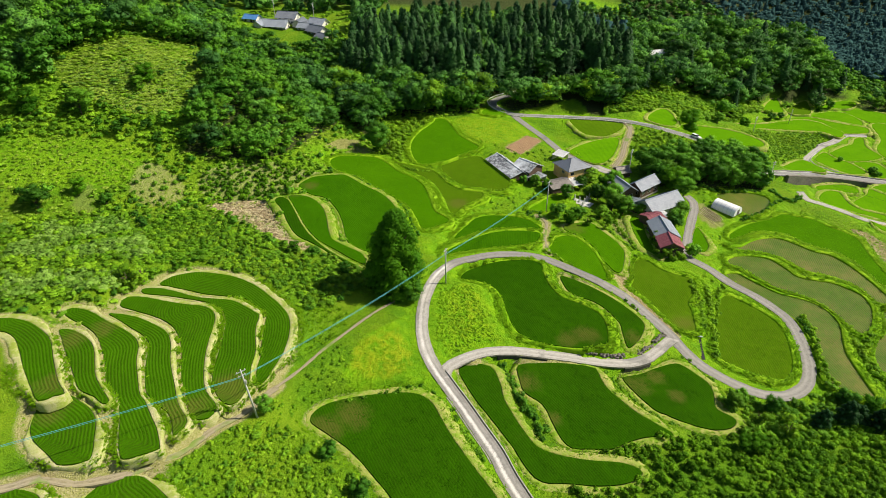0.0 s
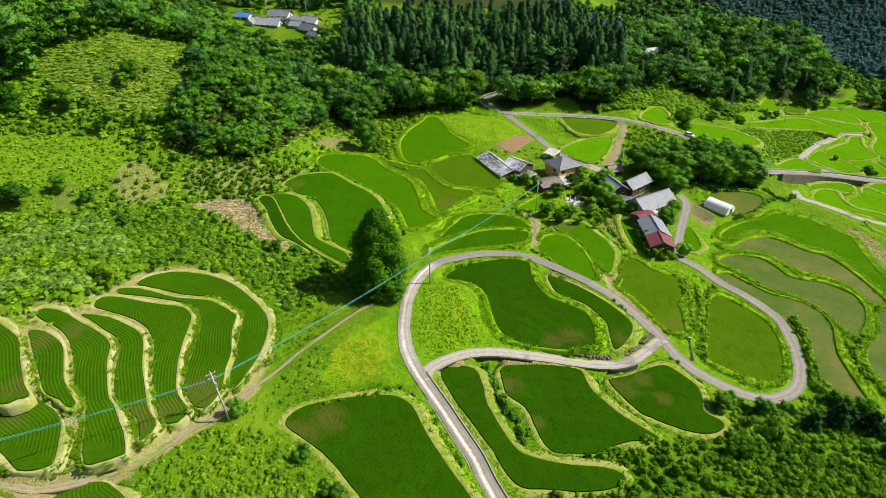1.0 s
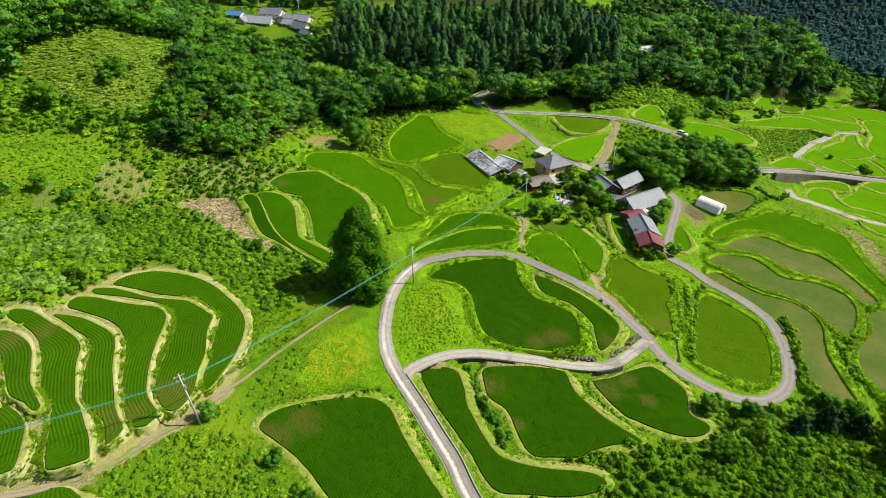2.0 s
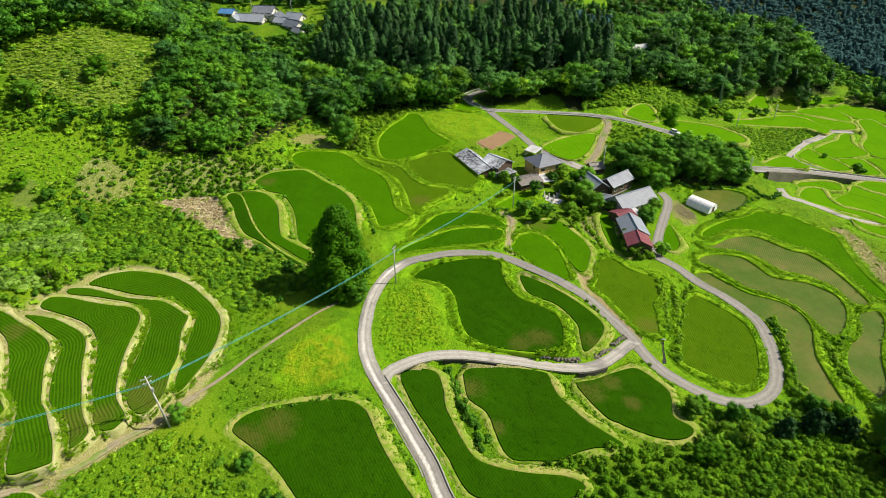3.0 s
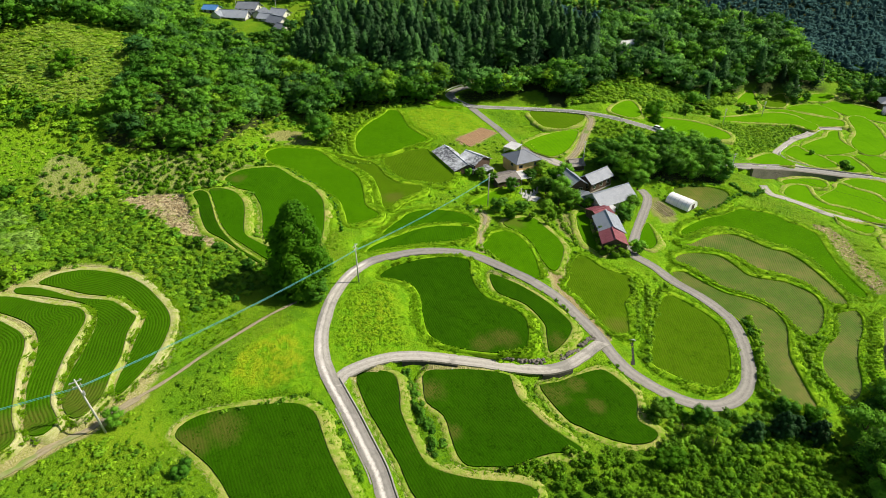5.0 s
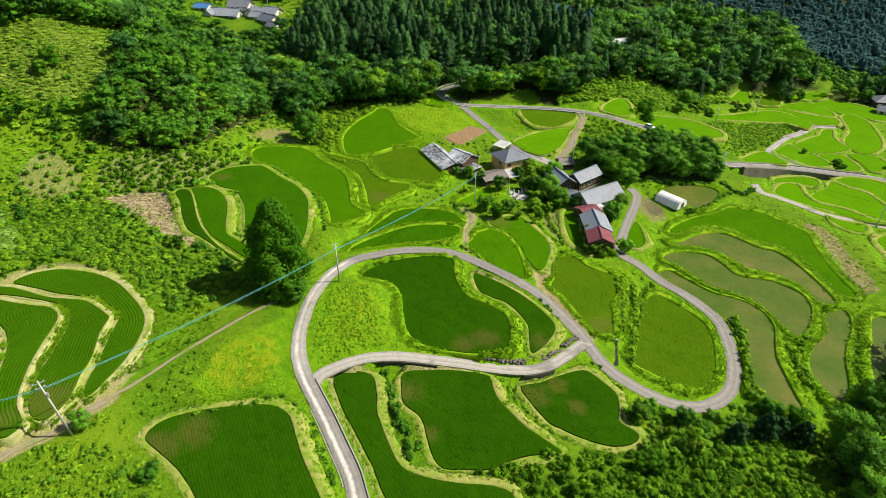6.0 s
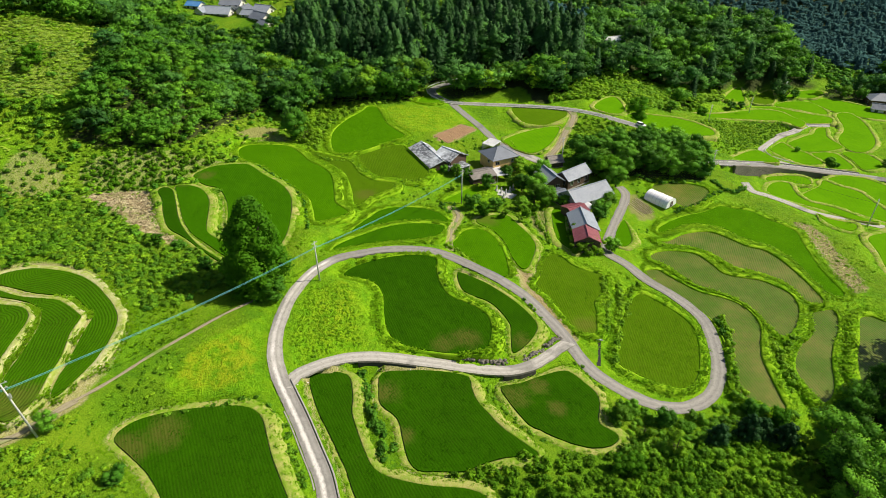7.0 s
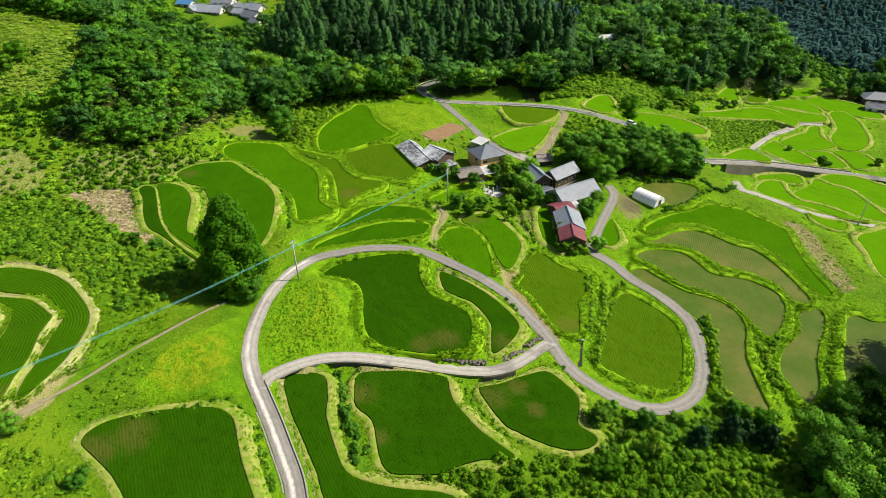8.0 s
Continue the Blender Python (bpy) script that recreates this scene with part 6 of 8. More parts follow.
            opening(r, "window", -L / 2, -W * 0.15, zc, 1.3, 1.1, "x-", M_STEEL)
        opening(r, "door", L * 0.12, -W / 2, 1.15, 1.5, 1.95, "y-", M_WOOD)
    return r


def canopy(x, y, rz, L, W, h, roof, label, drop=0.25, name="carport", walls=None):
    """A light flat roof on posts."""
    g = gz(x, y) - 0.1
    r = root_at(name, x, y, g, rz, label, "shelter")
    slab_roof("roof", ((-L / 2, -W / 2, h - drop), (L / 2, -W / 2, h - drop), (L / 2, W / 2, h), (-L / 2, W / 2, h)), 0.1, roof, r, 0.5)
    for sx in (-1, 1):
        for sy in (-1, 1):
            bm = bmesh.new()
            rod(bm, (sx * (L / 2 - 0.3), sy * (W / 2 - 0.3), -0.4), (sx * (L / 2 - 0.3), sy * (W / 2 - 0.3), h - drop * 0.5 + sy * drop * 0.45), 0.07)
            part("post", bm, M_STEEL, r)
    if walls is not None:
        bm = bmesh.new()
        box(bm, (0, W / 2 - 0.15, h / 2 - 0.1), (L - 0.4, 0.12, h - 0.2))
        box(bm, (L / 2 - 0.2, 0, h / 2 - 0.2), (0.12, W - 0.5, h - 0.45))
        part("wall", bm, walls, r)
    return r


# ---- the hamlet ----
house(24.3, 205.3, -65, 18.5, 7.0, 2.7, 1.5, M_TIN, M_WOOD, "long low farm building with a patchy worn tin roof", off=1.0, z=-10.8)
house(31.8, 202.8, -46, 7.8, 7.6, 4.5, 1.7, M_TIN, M_WOOD, "brown timber farmhouse wing with a pale tin roof", z=-11.2)
canopy(34.6, 197.8, 40, 7.0, 4.2, 2.4, M_TIN, "open lean-to with a grey tin roof", name="lean_to", walls=M_PLASTER)
house(48.7, 204.4, 27, 9.6, 9.0, 5.5, 2.7, M_TILE_DARK, M_OCHRE, "two-storey ochre house with a dark hipped tile roof", storeys=2, hip=True, z=-12.6)
canopy(47.4, 220.5, 56, 6.4, 4.9, 3.0, M_WHITE_TIN, "small shed with a flat white roof", name="shed", walls=M_PLASTER)
house(41.6, 192.8, 25, 8.6, 6.8, 2.9, 0.9, M_BROWN_TIN, M_WOOD, "low shed with a brown-grey tin roof", over=0.3, z=-12.1, name="shed", shut=True)
canopy(48.0, 196.0, 22, 4.2, 7.0, 3.0, M_WHITE_TIN, "carport with a white sheet roof beside the ochre house")
house(69.4, 209.3, 14, 5.2, 4.6, 2.3, 1.5, M_BROWN_TIN, M_WOOD, "small store shed with a tan-grey roof", over=0.4, name="shed", shut=True)
house(64.6, 190.7, -71, 8.6, 5.8, 3.9, 1.9, M_TILE, M_WOOD, "dark timber storehouse with a blue-grey tile roof", z=-13.1)
house(73.0, 193.2, 39, 11.0, 5.4, 3.9, 1.9, M_TILE_LIGHT, M_WOOD, "dark timber farmhouse with a pale grey tile roof", z=-13.2)
house(74.6, 179.4, 30, 14.4, 7.6, 3.9, 2.4, M_TILE_LIGHT, M_PLASTER, "large farmhouse with a broad pale grey tile roof", over=0.8, z=-13.5)
house(66.4, 180.6, 30, 4.0, 6.0, 2.9, 0.8, M_TILE_DARK, M_WOOD, "lean-to annexe with a dark roof", over=0.3, z=-13.2, name="shed", shut=True)
house(69.3, 169.4, 26, 5.8, 6.0, 3.3, 0.8, M_RED, M_WOOD, "shed with a faded red striped tin roof", over=0.35, z=-13.2, name="shed", shut=True)
canopy(73.8, 171.8, 26, 2.6, 3.8, 3.4, M_WHITE_TIN, "small canopy with a white sheet roof")
house(69.7, 160.2, 90, 9.8, 7.0, 3.8, 1.9, M_TILE, M_WOOD, "barn with a blue-grey gabled tin roof", over=0.4, z=-13.0)
house(69.0, 152.0, 86, 6.2, 6.6, 3.6, 1.6, M_RED, M_WOOD, "shed with a dull red gabled tin roof", over=0.35, z=-12.7, name="shed", shut=True)
# houses further off
house(120.4, 340.5, 20, 10, 6.5, 3.6, 1.5, M_WHITE_TIN, M_PLASTER, "lone house with a pale roof among the trees", z=-3.2)
house(-97.5, 391, -12, 12, 8, 4.4, 2.4, M_TILE_DARK, M_PLASTER, "two-storey village farmhouse with a dark tile roof", over=1.2, storeys=2)
house(-104, 381, -12, 17, 7, 2.2, 2.6, M_TILE, M_PLASTER, "long village house with a grey tile roof", over=1.3)
house(-112.5, 381, 70, 8, 5, 2.1, 1.8, M_TILE, M_PLASTER, "small village storehouse with a grey tile roof", over=0.9, name="shed", shut=True)
house(-89, 385, 78, 9, 6.5, 2.3, 2.2, M_TILE_DARK, M_PLASTER, "village house with a dark grey tile roof", over=1.1)
house(-84, 378, -20, 9, 6, 2.1, 1.9, M_TILE_LIGHT, M_PLASTER, "village outbuilding with a pale grey roof", over=0.9)
house(-77.5, 384, -25, 10, 7, 2.4, 2.3, M_TILE_LIGHT, M_PLASTER, "village house with a light grey roof", over=1.1)
house(-76, 371, -38, 11, 7, 2.4, 2.4, M_TILE_DARK, M_PLASTER, "village house with a dark grey roof", over=1.1)
house(-71, 361, -40, 8, 5.5, 2.4, 1.8, M_TILE_DARK, M_PLASTER, "white-walled village house with a dark roof", over=0.8)
house(-120, 390, -18, 9, 6, 2.6, 1.7, M_BLUE_TIN, M_PLASTER, "village house with a bright blue tin roof", over=0.9)
house(263, 318, -15, 15, 10, 3.6, 2.6, M_TILE_DARK, M_WOOD, "large house with a grey tiered roof", hip=True)
house(256, 305, -28, 12, 6, 2.6, 1.8, M_TILE_DARK, M_PLASTER, "long outbuilding with a dark roof")
CLEAR += [(120.4, 340, 9), (118.5, 330, 8.5), (116, 320, 8), (-98, 388, 13), (-104, 378, 13), (-82, 380, 11), (-73, 362, 10), (-120, 388, 9), (-92, 370, 10), (-105, 368, 9), (263, 318, 13), (247, 302, 12), (-70, 395, 8), (-85, 358, 7)]


def greenhouse(x, y, rz, L, W):
    g = gz(x, y)
    r = root_at("greenhouse", x, y, g, rz, "white plastic film tunnel greenhouse in the vegetable garden", "greenhouse")
    bm = bmesh.new()
    n, k = 12, 14
    vs = []
    for i in range(n + 1):
        for j in range(k + 1):
            a = math.pi * j / k
            dip = 0.05 * math.sin(i * math.pi) + (0.04 if i % 2 else 0)
            vs.append(bm.verts.new((-L / 2 + L * i / n, -W / 2 * math.cos(a) * (1 - dip * 0.1), (2.9 - dip) * math.sin(a) ** 0.8)))
    for i in range(n):
        for j in range(k):
            bm.faces.new((vs[i * (k + 1) + j], vs[i * (k + 1) + j + 1], vs[(i + 1) * (k + 1) + j + 1], vs[(i + 1) * (k + 1) + j]))
    part("film", bm, M_FILM, r, smooth=True)
    for i in range(0, n + 1, 2):
        bm = bmesh.new()
        p = [Vector((-L / 2 + L * i / n, -W / 2 * 1.01 * math.cos(math.pi * j / k), 2.93 * math.sin(math.pi * j / k) ** 0.8)) for j in range(k + 1)]
        for a, b in zip(p, p[1:]):
            rod(bm, a, b, 0.035, k=6)
        part("hoop", bm, M_STEEL, r)
    for s in (-1, 1):
        bm = bmesh.new()
        c = bm.verts.new((s * L / 2, 0, 0))
        ring = [bm.verts.new((s * L / 2, -W / 2 * math.cos(math.pi * j / k), 2.88 * math.sin(math.pi * j / k) ** 0.8)) for j in range(k + 1)]
        for a, b in zip(ring, ring[1:]):
            bm.faces.new((c, a, b))
        e = part("end_sheet", bm, M_FILM, r)
        opening(e, "door", s * L / 2, 0, 1.0, 1.4, 1.9, "x+" if s > 0 else "x-", M_STEEL)
    return r


greenhouse(99.6, 182.0, -52, 8.4, 5.4)


# ---- poles and wires ----
def utility_pole(x, y, h, rz, lean=(0, 0), arms=2, box_on=False):
    r = root_at("utility_pole", x, y, gz(x, y) - 0.1, rz, "tall grey concrete utility pole with crossarms", "utility pole", "utility poles")
    bm = bmesh.new()
    rod(bm, (0, 0, -0.5), (lean[0], lean[1], h), 0.19, 0.11, 10)
    part("pole", bm, M_POLE, r, smooth=True)
    for i in range(arms):
        zz = h - 0.5 - 0.9 * i
        bm = bmesh.new()
        box(bm, (lean[0], lean[1], zz), (1.8 - 0.4 * i, 0.12, 0.12))
        arm = part("crossarm", bm, M_STEEL, r)
        for u in (-0.7, 0.0, 0.7):
            bm = bmesh.new()
            rod(bm, (lean[0] + u * (1 - 0.25 * i), lean[1], zz + 0.05), (lean[0] + u * (1 - 0.25 * i), lean[1], zz + 0.3), 0.06, 0.04, 8)
            part("insulator", bm, M_WHITE_TIN, arm)
    if box_on:
        bm = bmesh.new()
        rod(bm, (lean[0] + 0.35, lean[1], h * 0.72), (lean[0] + 0.35, lean[1], h * 0.72 + 0.7), 0.25, k=10)
        part("transformer", bm, M_STEEL, r)
    return r


POLES = [(-33.4, 73.2, 12.3, 40, (-0.9, 0.1)), (0.7, 122.7, 10.8, 60, (-0.1, 0)), (34.9, 174.9, 12.2, 50, (0, 0)), (71.9, 208.0, 11.4, 40, (-0.3, 0)),
         (123.9, 202.8, 10.0, 20, (0.2, 0)), (168.6, 179.3, 10.3, 60, (0, 0)), (153.5, 277.1, 8.5, 30, (0.2, 0)), (183.1, 298.8, 8.5, 30, (0.1, 0)), (213.1, 324.9, 9, 30, (0, 0)), (133.0, 346.6, 15, 30, (0, 0)), (-82, 394, 11, 20, (0, 0)), (-108, 399, 11, 20, (0, 0))]
tops = []
for x, y, h, rz, lean in POLES:
    utility_pole(x, y, h, rz, lean, box_on=(x < -30))
    tops.append(Vector((x, y, gz(x, y) + h - 1.7)) + Matrix.Rotation(radians(rz), 3, "Z") @ Vector((*lean, 0)))


def cable(a, b, sag, rad, mat, label):
    pts = [a.lerp(b, i / 24) - Vector((0, 0, sag * 4 * (i / 24) * (1 - i / 24))) for i in range(25)]
    bm = bmesh.new()
    tube(bm, pts, rad, 5)
    ob = part("cable", bm, mat, None, label)
    return tagged(ob, label, "cable", "overhead lines")


far_left = Vector((-88, 41, 21.0))
for a, b in ((far_left, tops[0]), (tops[0], tops[1]), (tops[1], tops[2])):
    cable(a, b, 0.9, 0.045, M_WIRE, "teal covered overhead power cable between poles")
    cable(a + Vector((0, 0, -0.22)), b + Vector((0, 0, -0.22)), 0.95, 0.03, M_WIRE, "teal covered overhead power cable between poles")
cable(tops[2], tops[3], 0.9, 0.02, M_BLACK, "thin dark overhead wire")
cable(tops[4], tops[5], 0.9, 0.02, M_BLACK, "thin dark overhead wire")
cable(tops[6], tops[7], 0.9, 0.02, M_BLACK, "thin dark overhead wire")


# ---- walls, kerbs and rails along the roads ----
def along(route_name, s0, s1, off):
    """A stretch of a road's line, from fraction s0 to s1, moved sideways."""
    for name, kind, width, line, rz in ROUTES:
        if name == route_name:
            n = len(line)
            i, j = int(s0 * (n - 1)), int(s1 * (n - 1)) + 1
            t = np.gradient(line, axis=0)
            t /= np.linalg.norm(t, axis=1)[:, None] + 1e-9
            p = line + np.stack([-t[:, 1], t[:, 0]], -1) * off
            return np.column_stack([p, rz])[i:j]


def wall_strip(name, pts, top, bottom, thick, mat, label, category, rough=0.0):
    """A low wall that follows a line."""
    bm = bmesh.new()
    t = np.gradient(pts[:, :2], axis=0)
    t /= np.linalg.norm(t, axis=1)[:, None] + 1e-9
    nr = np.stack([-t[:, 1], t[:, 0]], -1) * thick / 2
    rows = []
    for p, q in zip(pts, nr):
        j = rng.uniform(-rough, rough)
        rows.append([bm.verts.new((p[0] + s * q[0], p[1] + s * q[1], p[2] + z)) for s, z in ((-1.15, bottom), (-1, top - 0.04 + j), (-0.8, top + j), (0.8, top + j), (1, top - 0.04 + j), (1.15, bottom))])
    for a, b in zip(rows, rows[1:]):
        for i in range(5):
            bm.faces.new((a[i], a[i + 1], b[i + 1], b[i]))
    bm.faces.new(rows[0])
    bm.faces.new(rows[-1][::-1])
    bmesh.ops.recalc_face_normals(bm, faces=bm.faces)
    ob = part(name, bm, mat, None)
    return tagged(ob, label, category, kind="structure")


# stone coloured dark to stand in for the shaded recess under the lane
M_SHADE_STONE = plain_material("shade_dark_stone", (0.035, 0.04, 0.028), (0.075, 0.075, 0.06), 2.0, 0.95, bump=0.9)
wall_strip("kerb", along("lane", 0.0, 0.29, -1.75), 0.22, -0.8, 0.28, M_CONC, "low weathered concrete kerb beside the lane", "kerb")
wall_strip("kerb", along("lane", 0.10, 0.24, 1.75), 0.08, -0.8, 0.25, M_CONC, "sunken concrete gutter edge beside the lane", "kerb")
wall_strip("retaining_wall", along("branch", 0.27, 0.43, -1.55), 0.0, -2.2, 0.45, M_SHADE_STONE, "retaining wall under the lane, shade of the recess in its colour", "wall", 0.05)
wall_strip("retaining_wall", along("branch", 0.68, 0.78, -1.55), 0.0, -1.8, 0.45, M_SHADE_STONE, "culvert wall under the lane, shade of the opening in its colour", "wall")
wall_strip("retaining_wall", along("highway", 0.70, 0.93, -2.75), 0.25, -4.4, 1.2, M_STONE, "tall dark concrete retaining wall below the road", "wall")
wall_strip("parapet", along("highway", 0.64, 0.93, 2.35), 0.5, -0.4, 0.25, M_CONC, "pale concrete parapet along the road", "wall")
wall_strip("retaining_wall", along("track", 0.0, 0.45, -1.85), 0.2, -2.4, 0.8, M_CONC, "curved grey concrete wall below the track", "wall")


def stone_bank(pts, n, label):
    """A bank of fieldstones."""
    r = tagged(new("stone_wall"), label, "stone wall", kind="structure")
    for i in range(n):
        f = (i + rng.uniform(0, 1)) / n * (len(pts) - 1)
        a = int(f)
        p = pts[a] + (pts[min(a + 1, len(pts) - 1)] - pts[a]) * (f - a)
        s = rng.uniform(0.3, 0.6)
        bm = bmesh.new()
        bmesh.ops.create_icosphere(bm, subdivisions=1, radius=s)
        for v in bm.verts:
            v.co = Vector((v.co.x * rng.uniform(0.8, 1.2), v.co.y * rng.uniform(0.7, 1.1), v.co.z * rng.uniform(0.6, 0.9)))
        bmesh.ops.rotate(bm, verts=bm.verts, matrix=Matrix.Rotation(rng.uniform(0, 6), 3, "Z"))
        bmesh.ops.translate(bm, verts=bm.verts, vec=(p[0] + rng.uniform(-0.4, 0.4), p[1] + rng.uniform(-0.3, 0.5), p[2] + rng.uniform(-0.1, 0.75)))
        part("stone", bm, M_STONE, r)


stone_bank(along("branch", 0.55, 0.72, 2.0), 60, "dry-stone bank of dark fieldstones above the lane")
stone_bank(along("branch", 0.78, 0.95, 2.0), 45, "dry-stone bank of dark fieldstones above the lane")


def guard_rail(pts, label):
    r = root_at("guard_rail", 0, 0, 0, 0, label, "guard rail")
    for i in range(0, len(pts), 2):
        bm = bmesh.new()
        rod(bm, (pts[i][0], pts[i][1], pts[i][2] - 0.3), (pts[i][0], pts[i][1], pts[i][2] + 0.85), 0.07, k=8)
        part("post", bm, M_WHITE_TIN, r)
    bm = bmesh.new()
    for p, q in zip(pts, pts[1:]):
        for dz in (0.62, 0.78):
            rod(bm, (p[0], p[1], p[2] + dz), (q[0], q[1], q[2] + dz), 0.09, k=6)
    part("beam", bm, M_WHITE_TIN, r)


guard_rail(along("highway", 0.02, 0.27, -2.4), "white steel guard rail round the bend")
guard_rail(along("highway", 0.34, 0.5, -2.3), "white steel guard rail beside the road")
guard_rail(along("track", 0.62, 0.98, 1.6), "white guard rail beside the track")


M_LINE = plain_material("white_road_paint", (0.70, 0.70, 0.68), (0.80, 0.80, 0.78), 3.0, 0.7)
for off in (-1.85, 1.85):
    wall_strip("road_marking", along("highway", 0.2, 0.95, off), 0.04, -0.02, 0.16, M_LINE, "white painted edge line of the road", "road marking")


# ---- small things ----
def parked_car(x, y, rz):
    g = gz(x, y) + 0.12
    r = root_at("car", x, y, g, rz, "white hatchback car parked on the village road", "car")
    bm = bmesh.new()
    sec = [(-2.15, 0.45, 0.75), (-2.1, 0.3, 0.95), (-1.2, 0.25, 1.0), (1.0, 0.25, 0.98), (1.95, 0.28, 0.82), (2.15, 0.4, 0.6)]
    rows = []
    for u, lo, hi in sec:
        rows.append([bm.verts.new((u, s * w, z)) for s, w, z in ((-1, 0.78, lo), (-1, 0.86, (lo + hi) / 2), (-1, 0.8, hi), (1, 0.8, hi), (1, 0.86, (lo + hi) / 2), (1, 0.78, lo))])
    for a, b in zip(rows, rows[1:]):
        for i in range(6):
            bm.faces.new((a[i], a[(i + 1) % 6], b[(i + 1) % 6], b[i]))
    bm.faces.new(rows[0])
    bm.faces.new(rows[-1])
    bmesh.ops.recalc_face_normals(bm, faces=bm.faces)
    body = part("body", bm, M_CARPAINT, r, smooth=False)
    bm = bmesh.new()
    lo = [bm.verts.new(p) for p in ((-2.0, -0.76, 0.95), (1.1, -0.76, 0.97), (1.1, 0.76, 0.97), (-2.0, 0.76, 0.95))]
    hi = [bm.verts.new(p) for p in ((-1.7, -0.62, 1.5), (0.3, -0.62, 1.52), (0.3, 0.62, 1.52), (-1.7, 0.62, 1.5))]
    for i in range(4):
        bm.faces.new((lo[i], lo[(i + 1) % 4], hi[(i + 1) % 4], hi[i]))
    part("window", bm, M_GLASS, r, "dark glass all round")
    bm = bmesh.new()
    box(bm, (-0.7, 0, 1.53), (2.05, 1.28, 0.06), bevel=0.02)
    part("roof", bm, M_CARPAINT, r)
    for sx in (-1.35, 1.35):
        for sy in (-0.8, 0.8):
            bm = bmesh.new()
            rod(bm, (sx, sy - 0.1, 0.2), (sx, sy + 0.1, 0.2), 0.32, k=16)
            w = part("wheel", bm, M_BLACK, r)
            bm = bmesh.new()
            rod(bm, (sx, sy - 0.11, 0.2), (sx, sy + 0.11, 0.2), 0.19, k=12)
            part("rim", bm, M_STEEL, w)
    for sy in (-0.55, 0.55):
        bm = bmesh.new()
        box(bm, (2.08, sy, 0.68), (0.12, 0.3, 0.14), bevel=0.03)
        part("headlight", bm, M_GLASS, r, "clear glass headlight")


parked_car(110.6, 243.4, -52)


def gravestone(x, y, h, rz):
    r = root_at("gravestone", x, y, gz(x, y), rz, "pale granite gravestone on a stepped plinth", "gravestone", "family graves")
    for i, (w, z0, z1) in enumerate(((1.1, -0.2, 0.3), (0.7, 0.3, 0.6), (0.36, 0.6, h))):
        bm = bmesh.new()
        box(bm, (0, 0, (z0 + z1) / 2), (w, w, z1 - z0), bevel=0.03)
        part(("plinth", "step", "pillar")[i], bm, M_GRANITE, r)


for x, y, h in ((46.8, 186.0, 1.9), (48.2, 184.6, 2.1), (49.6, 183.2, 2.4), (48.8, 181.6, 1.6), (52.4, 188.0, 2.3), (51.2, 186.4, 1.8)):
    gravestone(x, y, h, 30)
bm = bmesh.new()
box(bm, (0, 0, 0), (7.5, 3.6, 0.5), bevel=0.05)
ob = part("grave_terrace", bm, M_GRANITE, None)
ob.matrix_basis = pose(49.0, 184.2, gz(49, 184.2), 0, 0, -35)
tagged(ob, "pale stone terrace under the gravestones", "terrace", kind="structure")


def lying_pole(x0, y0, x1, y1, rad, mat, name, label, category, group=""):
    a, b = Vector((x0, y0, gz(x0, y0) + rad)), Vector((x1, y1, gz(x1, y1) + rad))
    bm = bmesh.new()
    rod(bm, a, b, rad, rad * 0.85, 10)
    return tagged(part(name, bm, mat, None), label, category, group)


lying_pole(-23.9, 79.9, -20.2, 81.0, 0.16, M_WHITE_TIN, "pipe", "white plastic drain pipe lying beside the paddy", "pipe")
lying_pole(-25.2, 79.4, -24.0, 79.8, 0.1, M_WHITE_TIN, "pipe", "short white pipe end lying in the grass", "pipe")
lying_pole(1.8, 91.3, 3.4, 93.4, 0.07, M_WHITE_TIN, "pipe", "thin white pipe at the corner of the paddy", "pipe")
lying_pole(19.5, 96.8, 22.3, 97.7, 0.07, M_WHITE_TIN, "pipe", "thin white pipe lying below the culvert wall", "pipe")
lying_pole(22.3, 97.7, 22.6, 98.7, 0.07, M_WHITE_TIN, "pipe", "bent end of a white pipe below the culvert wall", "pipe")
for i in range(11):
    u = i / 10
    x, y = 89.0 + 4.0 * u, 180.3 + 3.6 * u
    lying_pole(x + rng.uniform(-.4, .4), y + rng.uniform(-.5, .5), x + 3.3 + rng.uniform(-.4, .4), y - 7.2 + rng.uniform(-.8, .5), 0.08, M_BAMBOO, "garden_pole", "dry brown pole laid beside the white tunnel", "garden pole", "poles in the vegetable plot")


def bean_stake(x, y):
    """An upright stake with a climbing plant round its foot."""
    z = gz(x, y)
    root = root_at("bean_stake", x, y, z, rng.uniform(0, 360), "thin upright garden stake with a climbing bean plant", "garden stake", "stakes in the kitchen garden")
    bm = bmesh.new()
    rod(bm, (0, 0, -0.1), (rng.uniform(-0.1, 0.1), 0, rng.uniform(1.5, 1.9)), 0.03, 0.02, 6)
    part("stake", bm, M_BAMBOO, root)
    v, f, n = BUSHES[rng.integers(0, 5)]
    child("bean_plant", mesh_from("bean_plant", v * np.array([0.7, 0.7, 1.2]) * rng.uniform(0.6, 1.0), f, M_BUSH, False, {"clump": n}), root)


for i in range(4):
    for k in range(7):
        bean_stake(57.6 + 1.2 * i + 0.1 * k, 169.0 - 1.35 * k + 0.7 * i + rng.uniform(-0.3, 0.3))
bm = bmesh.new()
box(bm, (0, 0, 0), (1.9, 0.5, 0.12), bevel=0.02)
ob = part("plank_bridge", bm, M_WHITE_TIN, None)
ob.matrix_basis = pose(63.9, 112.2, gz(63.9, 112.2) + 0.25, 0, 0, -15)
tagged(ob, "white plank laid across a ditch", "plank")
